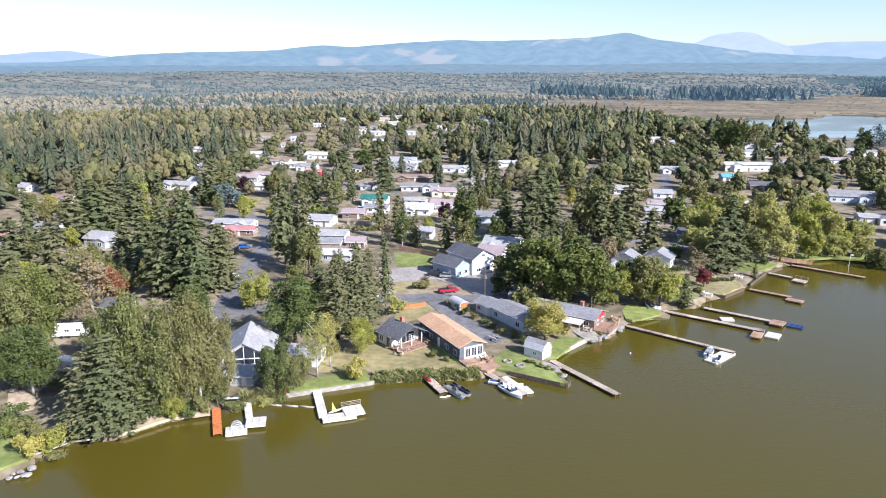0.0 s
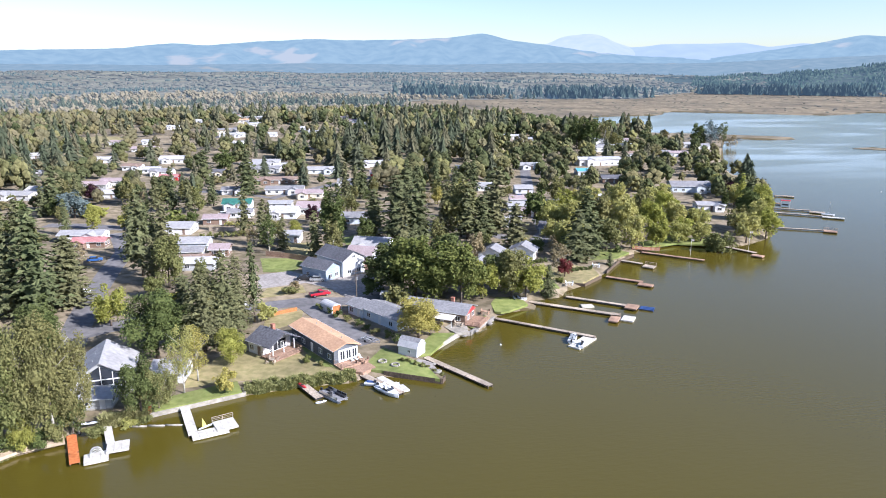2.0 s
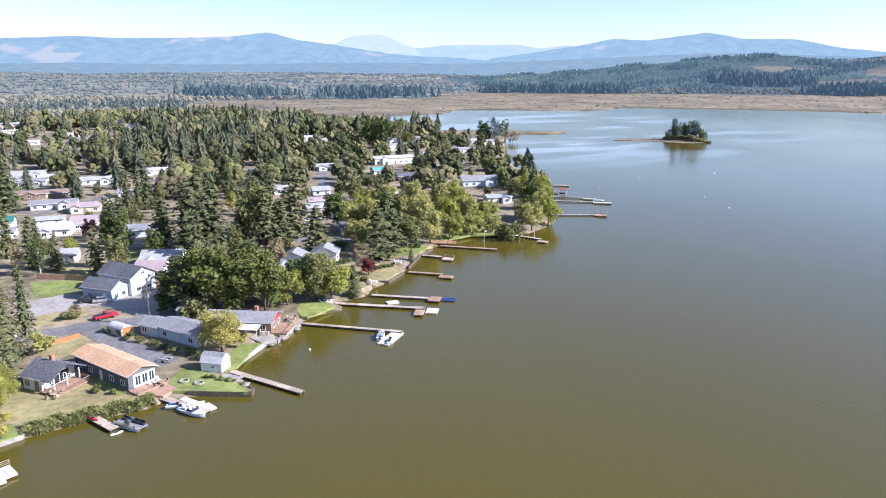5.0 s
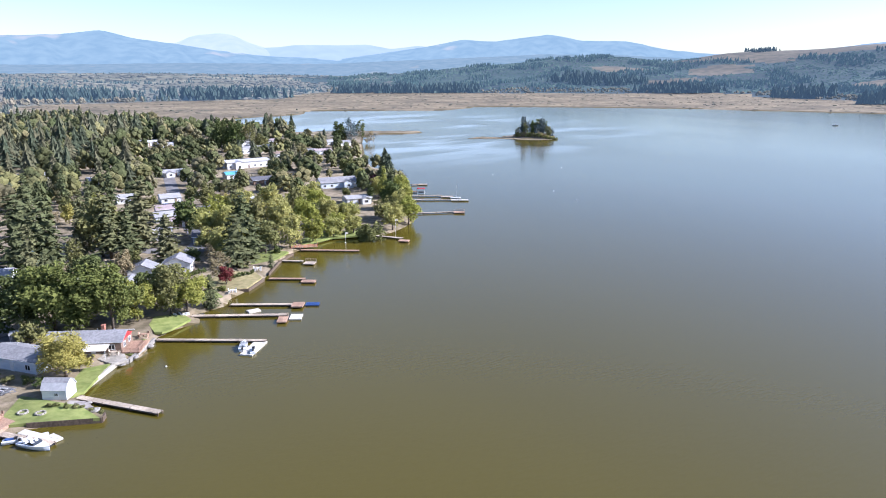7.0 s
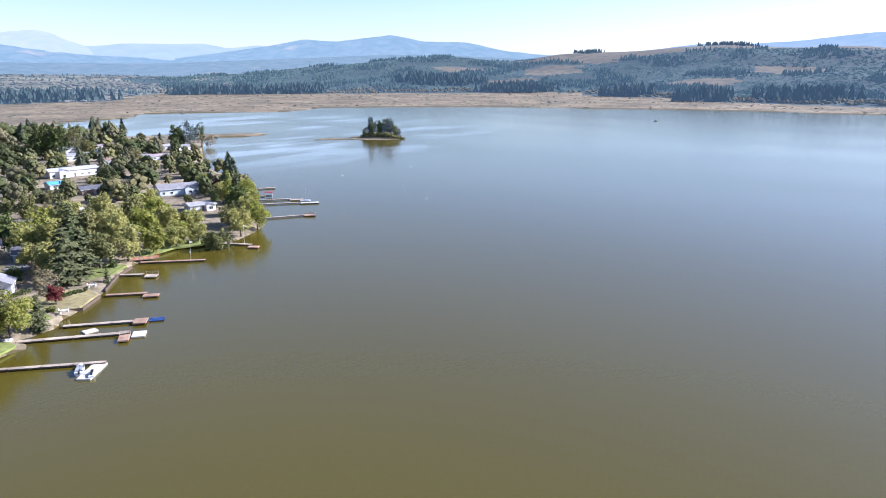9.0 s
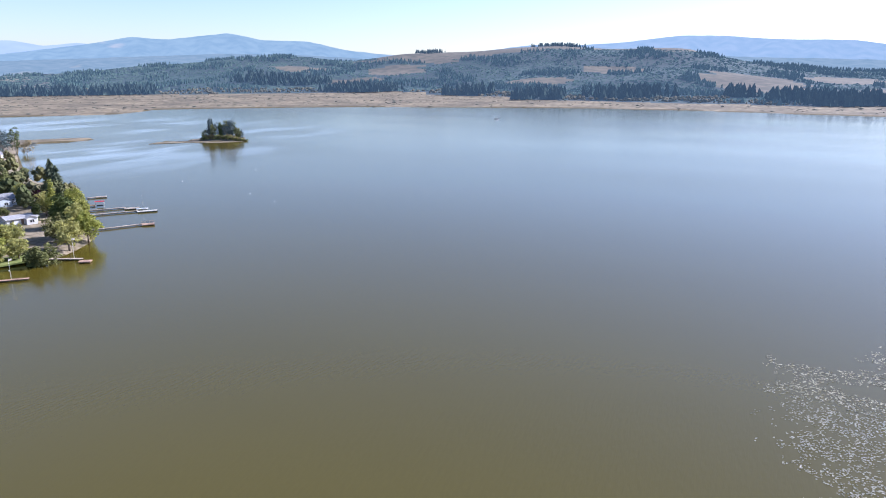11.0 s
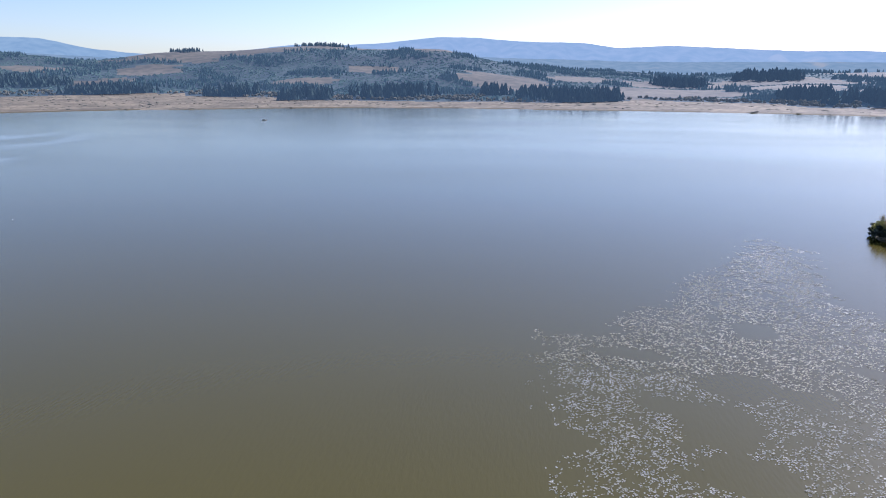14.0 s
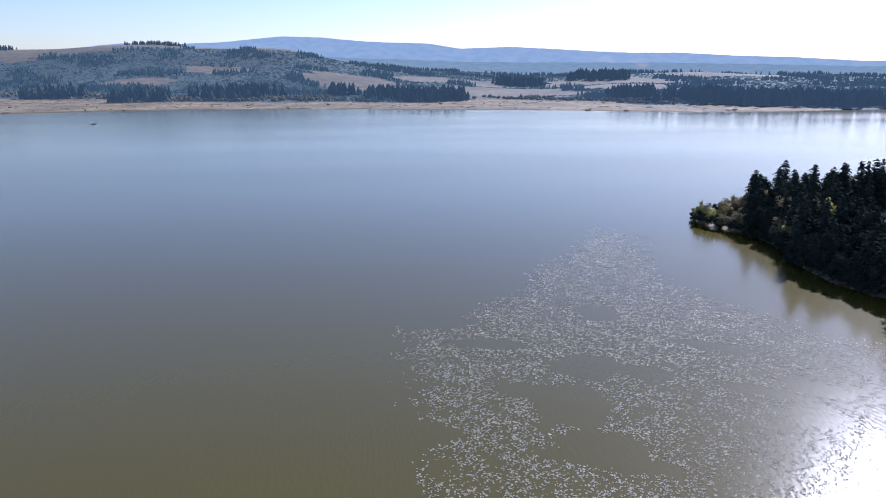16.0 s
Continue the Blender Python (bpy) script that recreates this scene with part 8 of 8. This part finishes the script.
# hills across the lake
for ring, (r0, r1, gap, grow) in enumerate([(1250, 1900, 9.5, 1.0), (1900, 3000, 12.5, 1.1)]):
    px, py, rng = scatter(30, 134, r0, r1, gap, 51 + ring)
    rad, bear = np.hypot(px, py), bearing_of(px, py)
    edge = rad - np.interp(bear, MARSH_BEARING, MARSH_BACK)
    ok = ~marsh_mask(px, py) & (signed_distance(px, py, LAKE) > 6) & (edge > 0) & (~felled(px, py) | ((edge < 25) & (rng.rand(len(px)) < 0.5))) & ~in_stands(px, py)
    fringe = (edge < 90 + 50 * waves2(px, py, 150, 65)) & (rng.rand(len(px)) < 0.9)
    grown = (waves2(px, py, 330, 63) + 0.08 * rng.randn(len(px)) > 0.5) & ~fringe
    a = ok & grown
    hs = rng.uniform(9, 15, len(px)) * grow
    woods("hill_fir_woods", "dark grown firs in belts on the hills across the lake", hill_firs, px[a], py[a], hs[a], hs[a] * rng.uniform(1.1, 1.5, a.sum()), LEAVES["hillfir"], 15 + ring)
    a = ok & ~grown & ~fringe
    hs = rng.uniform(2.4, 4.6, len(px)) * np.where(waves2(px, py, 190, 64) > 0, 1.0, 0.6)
    woods("hill_plantation", "young fir plantations on the hills, tinted haze blue-green", young_firs, px[a], py[a], hs[a], rng.uniform(20, 32, a.sum()), LEAVES["hillfir"], 17 + ring)
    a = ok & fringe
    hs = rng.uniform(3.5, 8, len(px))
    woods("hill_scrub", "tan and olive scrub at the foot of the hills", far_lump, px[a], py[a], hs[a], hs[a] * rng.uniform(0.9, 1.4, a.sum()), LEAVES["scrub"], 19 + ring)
px, py, rng = scatter(4, 134, 1300, 3000, 13, 57)
a = in_stands(px, py) & (signed_distance(px, py, LAKE) > 6)
hs = rng.uniform(17, 31, len(px)) * np.where(np.hypot(px, py) > 2500, 0.55, 1.0)
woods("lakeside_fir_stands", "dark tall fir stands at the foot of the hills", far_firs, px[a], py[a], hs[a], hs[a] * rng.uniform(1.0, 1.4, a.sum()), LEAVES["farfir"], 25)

# tussocks and low bushes of the marsh
px, py, rng = scatter(-20, 130, 650, 2000, 21, 58)
a = marsh_mask(px, py) & (signed_distance(px, py, LAKE) > 3) & (waves2(px, py, 90, 59) + 0.6 * rng.rand(len(px)) > 0.25)
hs = rng.uniform(0.5, 1.5, len(px)) * np.where(rng.rand(len(px)) < 0.06, 2.2, 1.0)
woods("marsh_tussocks", "tawny reed tussocks and low marsh bushes", far_lump, px[a], py[a], hs[a], hs[a] * 0 + rng.uniform(3, 9, a.sum()), LEAVES["scrub"], 26)

# headland, island
TIP = 118.6
HEAD_SPOTS, rng = [], np.random.RandomState(71)
hx, hy = rng.uniform(150, 335, 9000), rng.uniform(-260, -126, 9000)
hd = signed_distance(hx, hy, LAKE)
ok = (hd > 0.3) & (hd < 30) & (bearing_of(hx, hy) > TIP)
for x, y in zip(hx[ok], hy[ok]):
    if all((x - a) ** 2 + (y - c) ** 2 > 22 for a, c in HEAD_SPOTS) and len(HEAD_SPOTS) < 190:
        HEAD_SPOTS.append((x, y))
# darkened needles paint the headland's backlit shade onto its trees
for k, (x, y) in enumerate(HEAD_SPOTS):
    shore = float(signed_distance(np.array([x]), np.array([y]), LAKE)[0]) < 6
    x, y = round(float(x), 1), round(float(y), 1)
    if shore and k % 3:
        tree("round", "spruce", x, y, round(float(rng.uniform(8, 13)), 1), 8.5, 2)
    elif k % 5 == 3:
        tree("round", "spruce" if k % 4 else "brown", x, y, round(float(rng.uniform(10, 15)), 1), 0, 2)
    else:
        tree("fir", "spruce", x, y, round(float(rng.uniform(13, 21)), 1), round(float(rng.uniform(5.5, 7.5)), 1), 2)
# bank shrubs in the same shade-darkened needles
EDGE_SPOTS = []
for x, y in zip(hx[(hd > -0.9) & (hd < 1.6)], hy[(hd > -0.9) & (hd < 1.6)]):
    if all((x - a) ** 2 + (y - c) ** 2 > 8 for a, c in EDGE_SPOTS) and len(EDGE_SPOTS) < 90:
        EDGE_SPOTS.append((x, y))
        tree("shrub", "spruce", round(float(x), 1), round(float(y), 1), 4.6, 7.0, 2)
tip = (hd > -0.4) & (hd < 9) & (bearing_of(hx, hy) < TIP + 0.6) & (np.hypot(hx, hy) < 330)
for k, (x, y) in enumerate(list(zip(hx[tip], hy[tip]))[:44]):
    tree(("open", "shrub", "open", "round")[k % 4], ("brown", "olive", "willow", "brown")[k % 4], round(float(x), 1), round(float(y), 1), (8.5, 4.0, 7.0, 6.0)[k % 4], (4.5, 4.5, 4.0, 5.0)[k % 4], 1)
# pale sunlit broadleaf trees among the firs
for k, (x, y, h) in enumerate([(232, -139, 11), (226, -140, 9), (243, -146, 17), (222, -150, 17)]):
    tree(("open", "round")[k % 2], ("brown", "willow")[k % 2], x, y, h, 7, 1)
spit = prism(bmesh.new(), [(421, 482), (434, 470), (446, 462), (450, 448), (456, 436), (474, 428), (486, 434), (478, 448), (462, 464), (450, 478), (436, 486)], -0.4, 0.26)
tagged(new("island_spit", finish(spit, "island_spit", M_MARSH)), "low spit of dry reeds trailing from the island", "spit", kind="structure")
# island trees: metres along the island, back from its near edge, height, width
for k, (u, v, h, w) in enumerate([(-16.5, 1, 10, 6), (-11, 2, 20, 6.5), (-9, -2, 15, 6), (-6, 3, 15.5, 6), (-2.5, 0, 16, 6.5), (1, -3, 13, 6), (2.5, 3, 18.5, 7), (5.5, 0, 19, 7), (8.5, 3, 16.5, 7), (15, 0, 10.5, 5), (11.5, -2, 12, 6), (-13, 4, 12, 6), (0, 5, 14, 8), (6, 6, 14, 8)]):
    tree(("open", "tall", "open")[k % 3], ("green", "bluespruce", "olive", "bluespruce")[k % 4], round(475 + 0.688 * u + 0.725 * v, 1), round(449 - 0.725 * u + 0.688 * v, 1), h, w)
for k in range(46):
    u, v = -19 + 38 * ((k * 0.618) % 1), -12 + 12 * ((k * 0.3819) % 1)
    tree("shrub", ("brown", "olive", "brown", "willow")[k % 4], round(475 + 0.688 * u + 0.725 * v, 1), round(449 - 0.725 * u + 0.688 * v, 1), round(3.2 + 2.4 * ((k * 0.27) % 1), 1), 6)
for k in range(8):
    tree("shrub", ("olive", "brown")[k % 2], 426 + k * 3.2, 480 - k * 2.4, 1.6 + 0.4 * (k % 3), 4.5)

# ---- water-lily pads ----
def lily_pads():
    region = [(274, -82), (248, -98), (197, -85), (170, -93), (160, -103), (150, -103), (144, -117), (130, -127), (90, -122), (60, -70), (60, -6), (89, -4), (110, -1), (139, 0), (161, -2), (163, -16), (171, -20), (189, -35), (209, -44), (241, -66)]
    # open leads between the drifts: x, y, half width, half depth
    leads = [(166, -54, 5, 6), (133, -42, 7, 6), (116, -35, 7, 9), (102, -36, 7, 4), (129, -54, 7, 3), (119, -85, 7, 3), (109, -78, 5, 4), (147, -24, 9, 3), (123, -27, 6, 3), (97, -35, 11, 2.4), (108, -6, 6, 4), (143, -73, 9, 2), (120, -73, 8, 2.4)]
    rng = np.random.RandomState(81)
    n = 66000
    x, y = rng.uniform(58, 276, n), rng.uniform(-128, 2, n)
    inside = -signed_distance(x, y, region)
    b = np.arctan2(x, y)
    across, along = x * np.cos(b) - y * np.sin(b), np.hypot(x, y)
    mask = 0.42 * waves2(b * 120, along * 1.0, 17, 82) + 0.3 * waves2(x, y, 7, 83) + np.clip(inside / 9, 0, 1) * 1.15
    for cx, cy, w, d in leads:
        cb = math.atan2(cx, cy)
        u, v = (x - cx) * math.cos(cb) - (y - cy) * math.sin(cb), (x - cx) * math.sin(cb) + (y - cy) * math.cos(cb)
        mask -= 1.6 * np.clip(1.5 - (u / w) ** 2 - (v / d) ** 2, 0, 1)
    keep = (inside > 0) & (mask > rng.uniform(0.25, 1.15, n))
    # each clump is a handful of pads
    x, y = np.repeat(x[keep], 2), np.repeat(y[keep], 2)
    x, y = x + rng.normal(0, 0.22, len(x)), y + rng.normal(0, 0.22, len(y))
    m = len(x)
    r = rng.uniform(0.11, 0.21, m)
    a0 = rng.uniform(0, 6.28, m)
    ang = np.linspace(0.3, 6.0, 5)
    tilt = rng.normal(0, 0.17, (m, 2))
    lx, ly = np.cos(ang)[None] * r[:, None], np.sin(ang)[None] * r[:, None] * 0.85
    vx = lx * np.cos(a0)[:, None] - ly * np.sin(a0)[:, None]
    vy = lx * np.sin(a0)[:, None] + ly * np.cos(a0)[:, None]
    vz = 0.05 + vx * tilt[:, :1] + vy * tilt[:, 1:] + 0.03 * rng.rand(m, 5)
    ring = np.stack([vx + x[:, None], vy + y[:, None], np.maximum(vz, 0.012)], -1)
    mid = np.stack([x, y, np.full(m, 0.02)], -1)[:, None]
    v = np.concatenate([mid, ring], 1).reshape(-1, 3)
    f = np.array([[0, k, k + 1] for k in range(1, 5)])
    f = (f[None] + (np.arange(m) * 6)[:, None, None]).reshape(-1, 3)
    M_PAD = leaf_mat("lily_pad", (0.26, 0.245, 0.155), (0.42, 0.39, 0.27), (0.33, 0.30, 0.20), 0.1, 0.4)
    return tagged(new("lily_pads", raw_mesh("lily_pads", v, f, M_PAD)), "floating water-lily pads in broken drifts", "water lilies", kind="stuff")


lily_pads()
